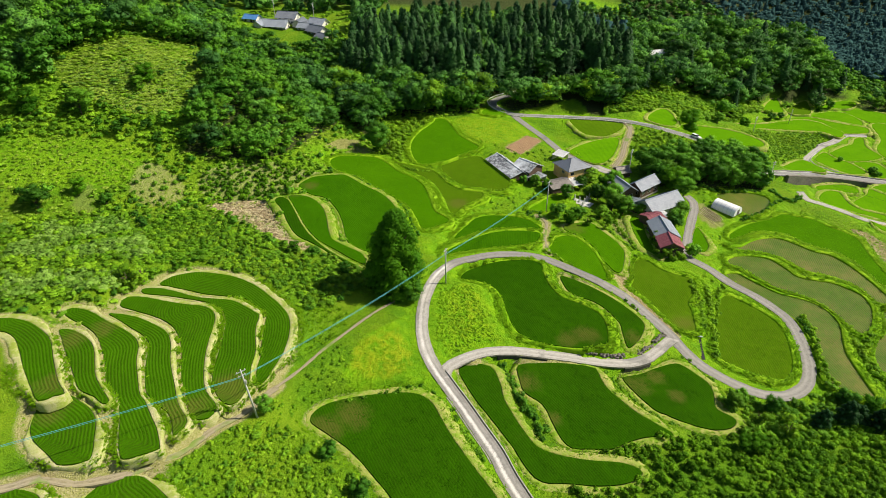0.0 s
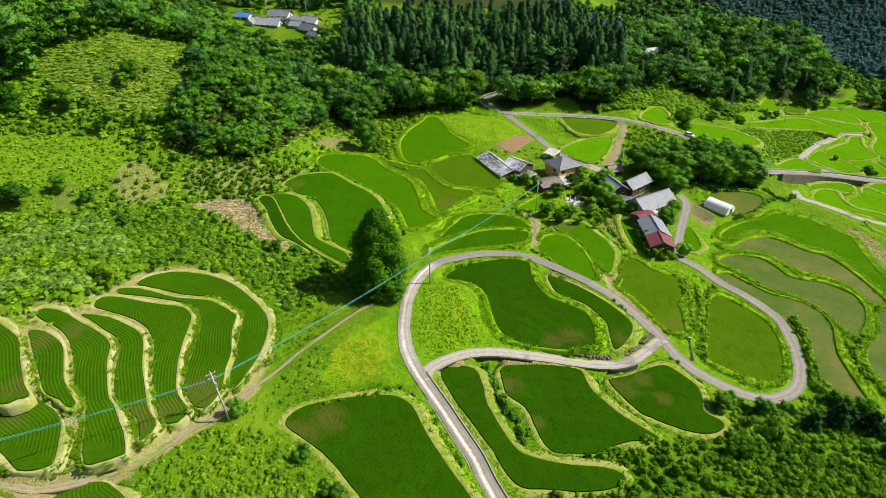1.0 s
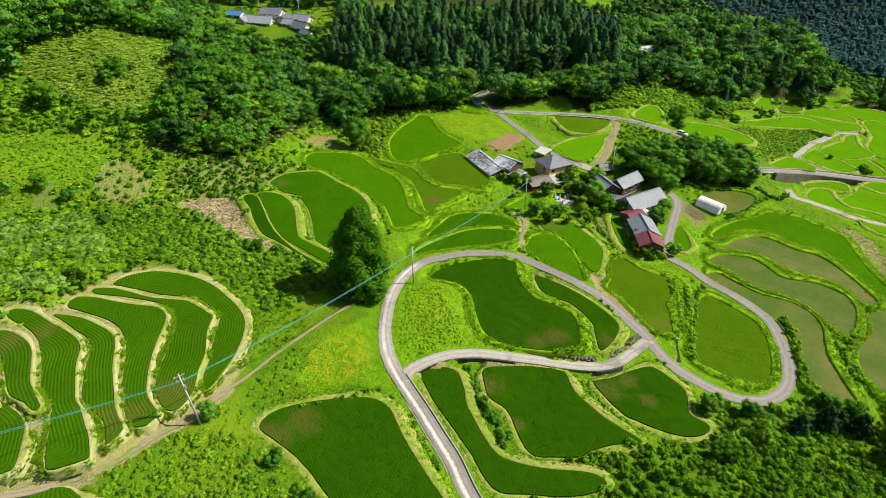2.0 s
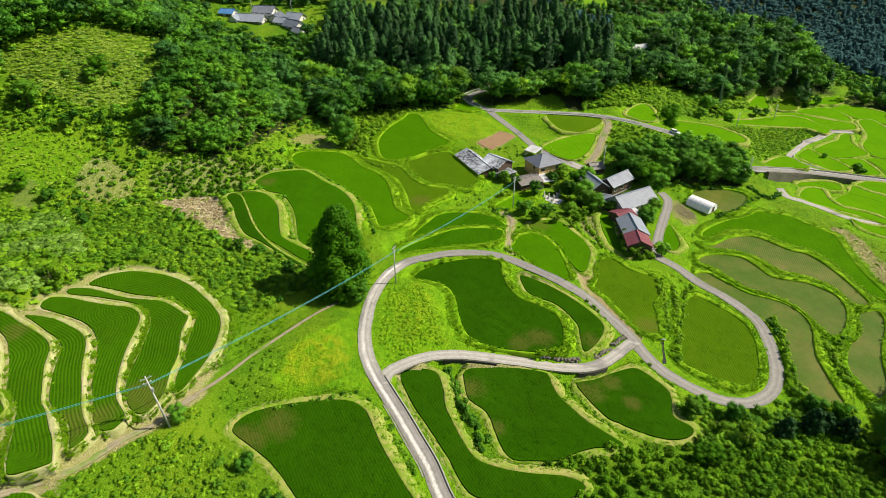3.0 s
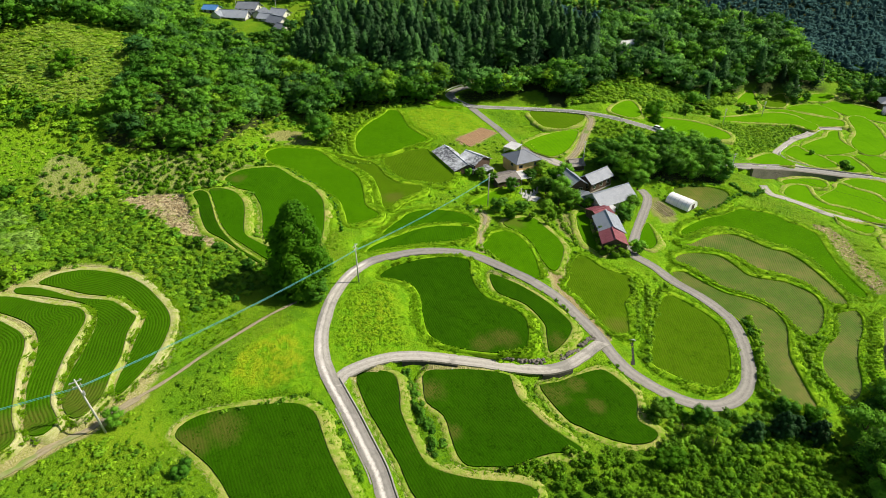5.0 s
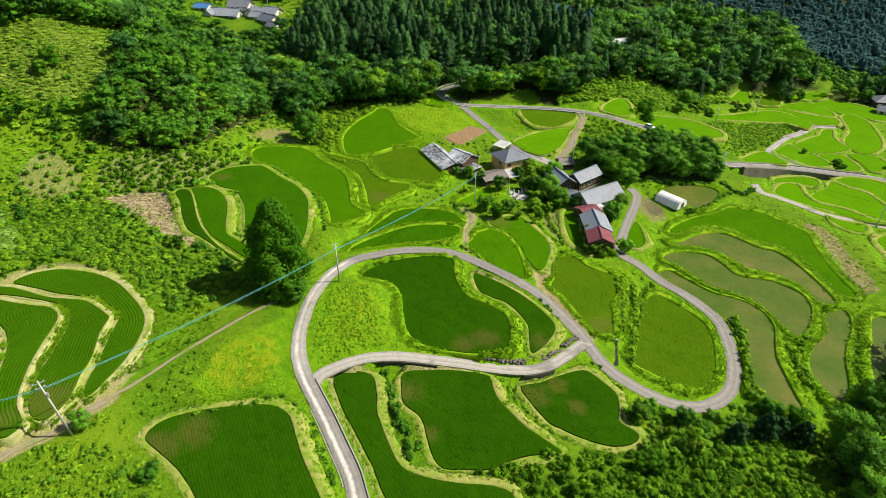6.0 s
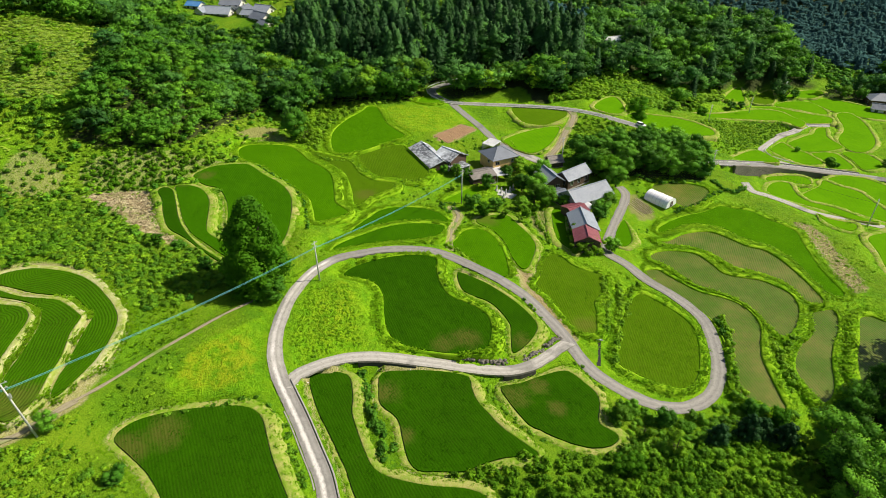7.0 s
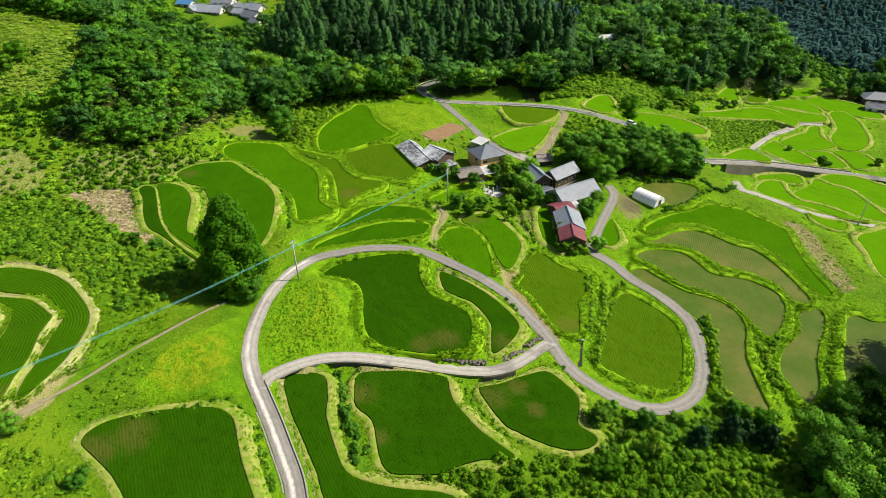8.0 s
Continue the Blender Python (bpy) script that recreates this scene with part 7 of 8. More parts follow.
# no hollow is cut: flat near-black slabs give the ditch its dark inside
bm = bmesh.new()
for i in range(14):
    y = 104.5 + i * 0.62
    box(bm, (62.2 + 0.14 * i, y, gz(62.2 + 0.14 * i, y) - 0.02), (0.8, 0.66, 0.14))
tagged(part("ditch", bm, M_BLACK, None), "narrow dark drainage ditch between paddies", "ditch", kind="structure")


def plough_rows():
    """Raised beds of tilled soil."""
    poly = np.array(AREAS["plough"])
    a, b, c, d = poly[0], poly[2], poly[3], poly[5]
    r = root_at("vegetable_plot", 0, 0, 0, 0, "bare tilled vegetable plot with raised soil beds", "vegetable plot")
    for i in range(9):
        f = (i + 0.5) / 9
        p, q = a + (d - a) * f, b + (c - b) * f
        bm = bmesh.new()
        line = [p + (q - p) * k / 10 for k in range(11)]
        tube(bm, [(u[0], u[1], gz(*u) + 0.02) for u in line], 0.27)
        part("soil_bed", bm, M_SOIL, r)


plough_rows()

# ---- trees that stand alone or in small groups ----
BIG = crown_tall(91, 110, 24000, 0.019)
T_BIG = make_tree(BIG, M_BIG, "great spreading dark green tree beside the lane", seed=5)
T_MID = [make_tree(BROAD_MID[i], (M_LEAF, M_BIG, M_GARDEN, M_LEAF)[i], "rounded green broadleaf tree with full foliage", seed=10 + i) for i in range(4)]
T_BRIGHT = make_tree(crown_broad(95, 12, 1100, 0.06, 1.1, 0.05), M_BUSH, "light green bushy young tree", seed=15)
T_CONE = make_tree(crown_tall(96, 26, 2600, 0.042), M_CEDAR, "dark columnar cypress below the lane", seed=16)
protos_all = [T_BIG, *T_MID, T_BRIGHT, T_CONE]
place(T_BIG, -12.0, 118.6, 22.6, 1.02)
place(T_MID[3], -26.2, 221.9, 12, 1.0)
place(T_BRIGHT, -21.5, 221.0, 6, 1.0)
place(T_BRIGHT, -22.0, 217.0, 4.5, 1.0)
place(T_MID[1], 115.6, 261.7, 11, 1.0)
place(T_MID[0], -32.7, 74.7, 4.2, 1.0)
place(T_MID[2], 55.7, 202.5, 6.3, 1.04)
place(T_MID[1], 59.0, 192.0, 8.0, 1.04)
place(T_MID[0], 59.4, 183.5, 8.6, 1.04)
place(T_MID[2], 61.5, 176.7, 6.9, 1.04)
place(T_MID[3], 38.2, 171.6, 5.2, 1.15)
place(T_MID[1], 41.3, 167.2, 5.2, 1.15)
place(T_MID[0], 45.3, 170.9, 4.7, 1.15)
place(T_BRIGHT, 46.9, 166.0, 3.7, 1.15)
place(T_MID[2], 53.0, 173.4, 4.7, 1.15)
place(T_BRIGHT, 54.7, 168.1, 4.6, 1.15)
place(T_MID[0], 43.5, 186.1, 5.7, 1.04)
place(T_MID[3], 50.7, 195.9, 5.2, 1.04)
place(T_MID[1], 37.9, 191.9, 4.6, 1.04)
place(T_MID[0], 63.5, 196.7, 8.0, 1.04)
place(T_MID[0], 77.3, 170.6, 6.3, 1.15)
place(T_MID[2], 81.0, 177.2, 5.7, 1.15)
place(T_MID[3], 76.1, 167.6, 5.2, 1.04)
place(T_MID[1], 85.8, 196.4, 9.2, 1.15)
place(T_MID[0], 87.6, 191.4, 8.0, 1.15)
place(T_MID[2], 84.7, 203.5, 8.0, 1.15)
place(T_BRIGHT, 65.4, 151.9, 3.6, 1.2)
place(T_BRIGHT, 68.1, 151.0, 4, 1.2)
place(T_MID[0], 71.8, 153.4, 4, 1.2)
place(T_MID[2], 33.9, 194.8, 4.5, 1.1)
place(T_MID[0], 29.6, 195.8, 3.2, 1.2)
place(T_MID[0], 55.3, 187.4, 6.6, 1.04)
place(T_MID[2], 58.2, 178.8, 7.0, 1.14)
place(T_BRIGHT, 65.9, 148.8, 4.0, 1.14)
place(T_BRIGHT, 68.8, 147.3, 4.0, 1.14)
place(T_BRIGHT, 52.0, 162.8, 2.9, 1.14)
place(T_BRIGHT, 57.8, 173.2, 3.5, 1.14)
place(T_MID[1], 79.3, 180.8, 5.3, 1.04)
place(T_MID[0], 91.6, 199.2, 8, 1.1)
place(T_BRIGHT, 32.8, 184.6, 3, 1.2)
place(T_MID[2], 51.7, 189.2, 4.4, 1.04)
place(T_BRIGHT, 67.9, 150.3, 4.6, 1.04)
place(T_BRIGHT, 71.6, 148.6, 5.2, 1.15)
place(T_MID[0], 76.3, 150.8, 4.6, 1.25)
place(T_MID[2], 67.3, 176.0, 4.6, 1.04)
place(T_BRIGHT, 65.6, 157.5, 4.6, 1.04)
place(T_MID[3], 218.3, 323.9, 5, 1)
place(T_MID[0], 190.1, 239.1, 3.5, 1.1)
place(T_MID[0], 191.5, 236.5, 2.5, 1.1)
place(T_MID[1], 157.6, 293.8, 6, 1.2)
place(T_MID[2], 135.4, 278.7, 5, 1.2)
place(T_MID[0], 182.1, 306.4, 4, 1.2)
place(T_MID[3], -20.2, 68.6, 3, 1.3)
place(T_MID[0], -13.7, 61.4, 3.6, 1.3)
place(T_MID[0], 71.3, 88.7, 4.8, 1)
place(T_MID[2], 62.1, 88.5, 4, 1.1)
place(T_MID[0], 65.9, 92.4, 3, 1.2)
place(T_BRIGHT, 65.9, 85.0, 4, 1.1)
place(T_MID[1], 62.1, 76.9, 4.5, 1.1)
place(T_MID[1], 59.5, 76.9, 4, 1.1)
place(T_BRIGHT, 70.6, 81.5, 5, 1.1)
place(T_CONE, 80.0, 85.1, 6, 1.1)
place(T_CONE, 86.6, 86.8, 7, 1.1)
place(T_CONE, 93.3, 86.0, 6.5, 1.15)
place(T_CONE, 90.2, 88.0, 5.5, 1.1)
place(T_MID[1], 94.3, 91.0, 4.5, 1.2)
place(T_MID[3], 90.7, 93.1, 4, 1.2)
place(T_MID[1], -14.0, 113.7, 5, 1.2)
place(T_MID[3], -7.0, 114.6, 6, 1)
place(T_MID[0], -13.1, 122.9, 5, 1)
place(T_MID[0], -25.3, 123.8, 3.5, 1.2)
place(T_MID[1], -40.2, 132.8, 3, 1.3)
place(T_MID[0], -34.2, 131.4, 3, 1.3)
place(T_MID[1], -105.4, 210.4, 7, 1.1)
place(T_MID[3], -117.0, 149.8, 7, 1.2)
place(T_MID[1], -109.6, 158.3, 6, 1.1)
place(T_MID[0], -100.6, 155.7, 4, 1.2)
place(T_BRIGHT, -71.8, 109.1, 5, 1.3)
place(T_BRIGHT, -70.2, 112.4, 5, 1.3)
place(T_MID[2], -120.6, 189.7, 9, 1.1)
place(T_MID[1], -135.0, 185.8, 9, 1.2)
place(T_MID[2], -107.0, 206.1, 5, 1.2)
place(T_MID[0], 182.7, 250.7, 3, 1)
place(T_MID[0], 191.4, 239.3, 4, 1.1)
place(T_MID[0], 192.4, 236.7, 2.5, 1.2)
place(T_MID[2], 213.5, 237.3, 4, 1.1)
place(T_MID[2], 246.5, 326.2, 7, 1.1)
place(T_MID[0], 254.6, 324.1, 7, 1.1)
place(T_MID[1], 211.6, 320.9, 4.5, 1.1)
place(T_MID[1], 157.3, 294.2, 5, 1.2)
place(T_MID[3], 175.8, 303.9, 4, 1.2)
T_GROVE = [make_tree(crown_broad(101 + i, 26, 2200, 0.036, 1.25, 0.04, core=2), M_LEAF, "dark rounded broadleaf tree in the grove behind the farm", seed=30 + i) for i in range(3)]
protos_all += T_GROVE
T_GULLY = [make_tree(crown_broad(97 + i, 20, 3600, 0.030, 1.15), M_LEAF, "tall dark broadleaf tree in the shaded gully", seed=20 + i) for i in range(2)]
protos_all += T_GULLY
for nm, gap, lo, hi in (("wood_grove", 5.0, 7, 10.5), ("wood_gully", 5.2, 6, 11)):
    for x, y in zip(*thin_out(*spots(AREAS[nm], gap, clear=1.5))):
        place(T_GULLY[rng.integers(0, 2)] if nm == "wood_gully" else T_GROVE[rng.integers(0, 3)], x, y, rng.uniform(lo, hi), rng.uniform(0.9, 1.25), group="trees of the grove" if nm == "wood_grove" else "trees of the gully")
# unseen trees, added beyond the view to cast shade over gully and paddy
for y in range(66, 112, 5):
    place(T_GULLY[y % 2], 122 + 0.62 * (y - 77) + rng.uniform(-2, 2), y, rng.uniform(19, 24), 0.8, group="tall trees above the gully")
for ob in protos_all:
    for o in (*ob.children, ob):
        bpy.data.objects.remove(o)

# ---- woods and wild growth, too many to count ----
WOODS = ("wood_gap", "wood_left_top", "wood_left_slope", "wood_right", "wood_cedar")


def wood(x, y, lo, hi, kinds, label):
    """A stand of trees, mixed from kinds: shapes, leaves, share; tall and short ones in groups."""
    clump = np.array([noise.noise((a * 0.06, b * 0.06, 21)) for a, b in zip(x, y)])
    size = lo + (hi - lo) * np.clip(0.5 + 0.55 * clump + rng.uniform(-0.4, 0.4, len(x)), 0, 1)
    pick = rng.uniform(0, 1, len(x))
    for shapes, mat, share, tall in kinds:
        m = (pick >= 0) & (pick < share)
        pick = pick - share
        strew("woodland", shapes, x[m], y[m], size[m] * tall, mat, label, "woodland", rng.uniform(0.85, 1.1, m.sum()))


VFAR = [crown_broad(80 + i, 6, 80, 0.15, 1.15) for i in range(3)] + [crown_cedar(85 + i, 100, 0.11) for i in range(3)]
x, y = thin_out(*spots(AREAS["wood_gap"], 5.0, clear=2.0))
wood(x, y, 8, 13, ((BROAD_FAR, M_DARK, 0.6, 1.0), (BROAD_FAR, M_LEAF, 1, 1.0)), "dense green broadleaf woodland on the slope")
x, y = thin_out(*spots(AREAS["wood_left_top"], 5.6, clear=2.0))
m = y > 285
wood(x[m], y[m], 8, 13, ((VFAR[:3], M_LEAF, 1, 1.0),), "broadleaf woodland behind the hilltop")
x, y = x[~m], y[~m]
wood(x, y, 8, 14, ((BROAD_FAR, M_LEAF, 0.7, 1.0), (CEDAR_FAR, M_CEDAR, 0.08, 1.2), (BROAD_FAR, M_DARK, 1, 1.0)), "dense green broadleaf woodland on the hilltop")
x, y = thin_out(*spots(AREAS["wood_left_slope"], 4.2, clear=1.5))
wood(x, y, 5, 10, ((BROAD_FAR, M_LEAF, 0.75, 1.0), (BROAD_FAR, M_BRUSH, 0.12, 0.85), (BROAD_FAR, M_DARK, 1, 1.05)), "dense green broadleaf woodland on the slope")
x, y = thin_out(*spots(AREAS["wood_left_slope"], 3.4, clear=0.5))
m = np.array([noise.noise((a * 0.05, b * 0.05, 4)) for a, b in zip(x, y)]) > 0.05
strew("undergrowth", BUSHES, x[m], y[m], rng.uniform(3, 5, m.sum()), M_BRUSH, "vines and saplings grown over the edge of the wood", "undergrowth")
below = [(108, 312), (124, 312), (130, 334), (112, 336)]
x, y = spots(below, 2.6, clear=2.0)
strew("undergrowth", BUSHES, x, y, rng.uniform(2.5, 4.6, len(x)), M_LEAF, "leafy shrubs on the bank below the lone house", "undergrowth")
x, y = thin_out(*spots(AREAS["wood_right"], 6.4, clear=2.0))
m = y < 400
wood(x[m], y[m], 9, 17, ((BROAD_FAR, M_DARK, 0.55, 1.0), (BROAD_FAR, M_LEAF, 0.38, 1.0), (CEDAR_FAR, M_CEDAR, 1, 1.15)), "dense green broadleaf woodland on the ridge")
x, y = thin_out(*spots(AREAS["wood_cedar"], 4.3, clear=4.5))
back_edge = 274 + 0.12 * np.abs(x - 10) + 8 * np.array([noise.noise((a * 0.04, 0, 8)) for a in x])
c = (y > back_edge + 12) & (rng.uniform(0, 1, len(x)) < 0.86)
wood(x[c], y[c], 15, 22, ((CEDAR_FAR, M_CEDAR, 0.90, 1.0), (BROAD_FAR, M_DARK, 1, 0.85)), "dark dense cedar forest")
wood(x[~c], y[~c], 10, 16, ((BROAD_FAR, M_DARK, 0.45, 1.0), (BROAD_FAR, M_LEAF, 0.4, 1.0), (BROAD_FAR, M_BRUSH, 1, 0.9)), "broadleaf trees along the edge of the cedar forest")
ridge = [(99, 308), (98, 355), (125, 385), (175, 440), (190, 420), (140, 352), (123, 336)]
x, y = thin_out(*spots(ridge, 5.2, clear=2.0))
wood(x, y, 9, 14, ((BROAD_FAR, M_DARK, 0.6, 1.0), (BROAD_FAR, M_LEAF, 1, 1.0)), "broadleaf trees round the lone house")
front = [(-150, 330), (-112, 308), (-66, 302), (-50, 330), (-56, 345), (-66, 352), (-84, 347), (-100, 352), (-116, 362), (-128, 374), (-136, 400), (-160, 390)]
x, y = off_areas(*spots(front, 4.8), WOODS)
m = (y < 356) | (x < -124)
wood(x[m], y[m], 6, 10.5, ((BROAD_FAR, M_LEAF, 0.6, 1.0), (BROAD_FAR, M_DARK, 1, 1.0)), "broadleaf trees below the far village")
x, y = spots(AREAS["far_slope"], 8.5)
x, y = off_areas(x, y, ("clearing",))
wood(x, y, 8, 13, ((VFAR[:3], M_DARK, 0.6, 1.0), (VFAR[:3], M_LEAF, 1, 1.0)), "sunny woodland on the far slope")
back = [(-200, 425), (-135, 412), (-60, 412), (-48, 360), (-42, 440), (-200, 470)]
x, y = off_areas(*thin_out(*spots(back, 8.5)), WOODS)
wood(x, y, 10, 16, ((VFAR, M_DARK, 1, 1.0),), "forest behind the far village")
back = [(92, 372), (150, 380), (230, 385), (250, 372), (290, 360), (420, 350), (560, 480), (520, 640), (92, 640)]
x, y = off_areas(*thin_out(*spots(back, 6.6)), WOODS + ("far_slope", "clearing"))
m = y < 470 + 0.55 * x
strew("woodland", VFAR, x[m], y[m], rng.uniform(10, 13, m.sum()), M_FAR, "distant dark forest on the far mountainside, haze tint in its colour", "woodland", rng.uniform(0.5, 0.7, m.sum()))


def wild(poly, gap, protos, lo, hi, mat, label, category="undergrowth", squash=(0.7, 1.1), clear=1.2, keep=1.0, skip=(), name="undergrowth", patch=None):
    x, y = off_areas(*spots(poly, gap, clear=clear, keep=keep), skip)
    x, y = thin_out(x, y, HOUSES)
    if patch:
        n = np.array([noise.noise((a * patch[0], b * patch[0], 11)) for a, b in zip(x, y)])
        m = (n > patch[1]) & (n < patch[2])
        x, y = x[m], y[m]
    return strew(name, protos, x, y, rng.uniform(lo, hi, len(x)), mat, label, category, rng.uniform(*squash, len(x)))


HOUSES = [(24.4, 201, 5), (20, 210, 5), (29, 193, 5), (32, 203, 6), (48.7, 204, 8), (41, 193, 6), (48, 196, 5), (65, 191, 6), (74, 193, 7), (70, 178, 7), (79, 181, 7), (69, 169, 6), (69.7, 160, 7), (69, 151, 6),
          (99, 181, 6), (90, 172, 5), (49, 184, 4), (36.6, 198.6, 5), (47.4, 220.5, 4), (33, 232, 7), (39, 239, 5), (29, 226, 4)]
VILLAGE = [(-97.5, 391, 9), (-104, 381, 11), (-112.5, 381, 6), (-89, 385, 7), (-84, 378, 7), (-77.5, 384, 8), (-76, 371, 8), (-71, 361, 7), (-120, 390, 7)]
x, y = thin_out(*spots([(-132, 372), (-130, 412), (-62, 412), (-56, 352), (-84, 349), (-104, 360)], 3.4, keep=0.7), VILLAGE)
strew("undergrowth", BUSHES, x, y, rng.uniform(1.5, 3.4, len(x)), M_BRUSH, "garden bushes round the far village", "undergrowth", rng.uniform(0.5, 1.0, len(x)))
wild(AREAS["orchard"], 2.1, BUSHES_FINE, 1.7, 2.7, M_ORCHARD, "rows of low dark green fruit bushes on the slope", "orchard", name="orchard")
wild(AREAS["orchard_front"], 1.85, BUSHES_FINE, 1.3, 2.6, M_ORCHARD, "dense young green orchard bushes on the slope", "orchard", name="orchard", clear=0.9)
wild(AREAS["orchard_low"], 1.85, BUSHES_FINE, 1.4, 2.9, M_ORCHARD, "dense green bushes above the gully", "orchard", name="orchard", clear=0.9)
wild(AREAS["silvergrass"], 1.9, BUSH_LOW, 2.0, 3.8, M_SILVER, "pale drooping mounds of silver grass on the slope", "tall grass", name="tall_grass", squash=(0.4, 0.7), patch=(0.09, -0.05, 1))
wild(AREAS["silvergrass"], 1.9, BUSH_LOW, 1.8, 3.4, M_BUSH, "leafy vines among silver grass", squash=(0.4, 0.7), patch=(0.09, -1, 0.02))
wild(AREAS["silvergrass"], 4.2, BUSHES_FINE, 2.0, 4.0, M_BRUSH, "rounded green shrubs among silver grass", squash=(0.5, 0.8), keep=0.7)
wild(AREAS["silvergrass"], 1.6, TUFTS, 0.8, 1.6, M_SILVER, "pale blades of silver grass on the slope", "tall grass", name="tall_grass", squash=(0.7, 1.1), patch=(0.09, -0.1, 1))
wild(AREAS["grassyhill"], 1.7, BUSH_LOW, 1.6, 3.4, M_SEED, "soft mounds of long seeding grass on the hilltop", "tall grass", name="tall_grass", squash=(0.2, 0.42), patch=(0.10, -0.22, 1))
wild(AREAS["grassyhill"], 1.3, TUFTS, 0.8, 1.5, M_SEED, "long yellow-green grass on the hilltop", "tall grass", name="tall_grass", squash=(0.5, 0.9))
wild(AREAS["grassyhill"], 1.9, BUSH_LOW, 1.4, 3.0, M_SILVER, "grey-green drooping grass on the hilltop", "tall grass", name="tall_grass", squash=(0.25, 0.45), patch=(0.06, 0.05, 1))
wild(AREAS["grassyhill"], 2.1, BUSHES, 1.4, 2.8, M_BUSH, "low leafy shrubs in the hilltop grass", squash=(0.35, 0.6), patch=(0.10, -1, -0.08))
wild(AREAS["grassyhill"], 9.0, BUSHES, 2.4, 4.4, M_LEAF, "dark rounded shrubs in the hilltop grass", squash=(0.6, 0.8), keep=0.4)
wild(AREAS["hillbrush"], 2.0, BUSHES, 1.8, 3.6, M_BRUSH, "thick leafy brush below the hilltop", squash=(0.5, 0.9))
wild(AREAS["hillbrush"], 2.4, BUSHES, 1.5, 3.0, M_BUSH, "bright vines over the brush below the hilltop", squash=(0.5, 0.9))
wild(AREAS["hillbrush"], 7.0, BROAD_FAR, 4.0, 7.0, M_LEAF, "small trees in the brush below the hilltop", squash=(0.7, 1.0), keep=0.7)
wild(AREAS["scrub_mid"], 2.0, BUSHES, 1.5, 2.8, M_GARDEN, "thick low green scrub", squash=(0.4, 0.7))
wild(AREAS["scrub_mid"], 2.1, BUSHES, 1.5, 3.0, M_BUSH, "bright leafy scrub", squash=(0.4, 0.7))
wild(AREAS["scrub_mid"], 3.6, BUSHES, 1.5, 3.0, M_ORCHARD, "darker leafy scrub", squash=(0.4, 0.8))
wild(AREAS["scrub_low"], 1.2, BUSH_LOW, 0.8, 1.7, M_BUSH, "tangled weeds and low bushes", squash=(0.4, 0.8))
wild(AREAS["scrub_low"], 1.4, BUSH_LOW, 0.7, 1.5, M_SEED, "pale seeding weeds on the slope", "tall grass", name="tall_grass", squash=(0.35, 0.6), patch=(0.10, 0.02, 1))
wild(AREAS["scrub_low"], 2.3, BUSHES_FINE, 1.0, 2.3, M_GARDEN, "rounded green bushes on the weedy slope", squash=(0.6, 0.9), keep=0.6)
wild(AREAS["scrub_low"], 0.9, TUFTS, 0.3, 0.6, M_GRASS, "yellow-green weeds on the slope", "tall grass", name="tall_grass", squash=(0.4, 0.7))
wild(AREAS["weedy"], 1.3, BUSH_LOW, 0.6, 1.5, M_BUSH, "tangled weeds beside the path", squash=(0.4, 0.8))
wild(AREAS["far_bank"], 2.8, BUSH_LOW, 3.0, 5.5, M_LEAF, "bushy edge of the forest behind the paddies", squash=(0.6, 1.0))
wild(AREAS["wood_foot"], 2.0, BUSHES, 2.0, 4.2, M_BUSH, "leafy thicket along the foot of the wood", squash=(0.6, 1.0), clear=0.8)
wild(AREAS["kudzu"], 1.8, BUSH_LOW, 2.6, 4.2, M_BUSH, "climbing vines smothering the bank", squash=(0.5, 0.8))
wild(AREAS["shrubs_road"], 2.5, BUSHES, 1.3, 2.8, M_BUSH, "green shrubs below the road", squash=(0.6, 1.0))
wild(AREAS["bamboo"], 1.9, BUSH_LOW, 1.5, 2.4, M_BUSH, "rows of green shrubs among the paddies", squash=(0.6, 1.0))
wild(AREAS["belt"], 1.9, BUSHES_FINE, 1.6, 3.0, M_GARDEN, "wild shrubs below the lane", squash=(0.6, 1.0), clear=1.0)
wild(AREAS["shrub_band"], 1.7, BUSHES, 1.5, 3.2, M_BUSH, "bright green shrubs along the terrace edge", squash=(0.6, 1.0))
wild(AREAS["leaf_plot"], 0.9, BUSH_LOW, 0.5, 0.9, M_SILVER, "grey-green cabbages in the vegetable plot", "vegetables", name="vegetables", squash=(0.5, 0.7), clear=0.5)
wild(AREAS["palefield"], 1.5, BUSH_LOW, 1.0, 2.0, M_SEED, "pale yellow-green long grass of an old field", "tall grass", name="tall_grass", squash=(0.25, 0.45))
wild(AREAS["palefield"], 3.4, BUSH_LOW, 1.0, 2.0, M_BUSH, "low weeds in the old grass field", squash=(0.4, 0.7))
wild(AREAS["bareterrace"], 2.7, BUSHES_FINE, 1.3, 2.6, M_GARDEN, "scattered fruit bushes on bare earthy terraces", "orchard", name="orchard", keep=0.8)
wild(AREAS["bareterrace"], 1.2, TUFTS, 0.3, 0.7, M_GRASS, "thin pale grass on the earthy terraces", "grass", name="grass", keep=0.6)
wild(AREAS["hay"], 1.3, BUSH_LOW, 0.7, 1.6, M_STRAW, "heaps of cut straw drying on the plot", "straw", name="straw_heaps", squash=(0.2, 0.4), clear=0.6)
wild(AREAS["hay"], 1.5, BUSH_LOW, 0.6, 1.4, M_BUSH, "green weeds growing through cut straw", squash=(0.25, 0.45), patch=(0.11, 0.12, 1), clear=0.6)
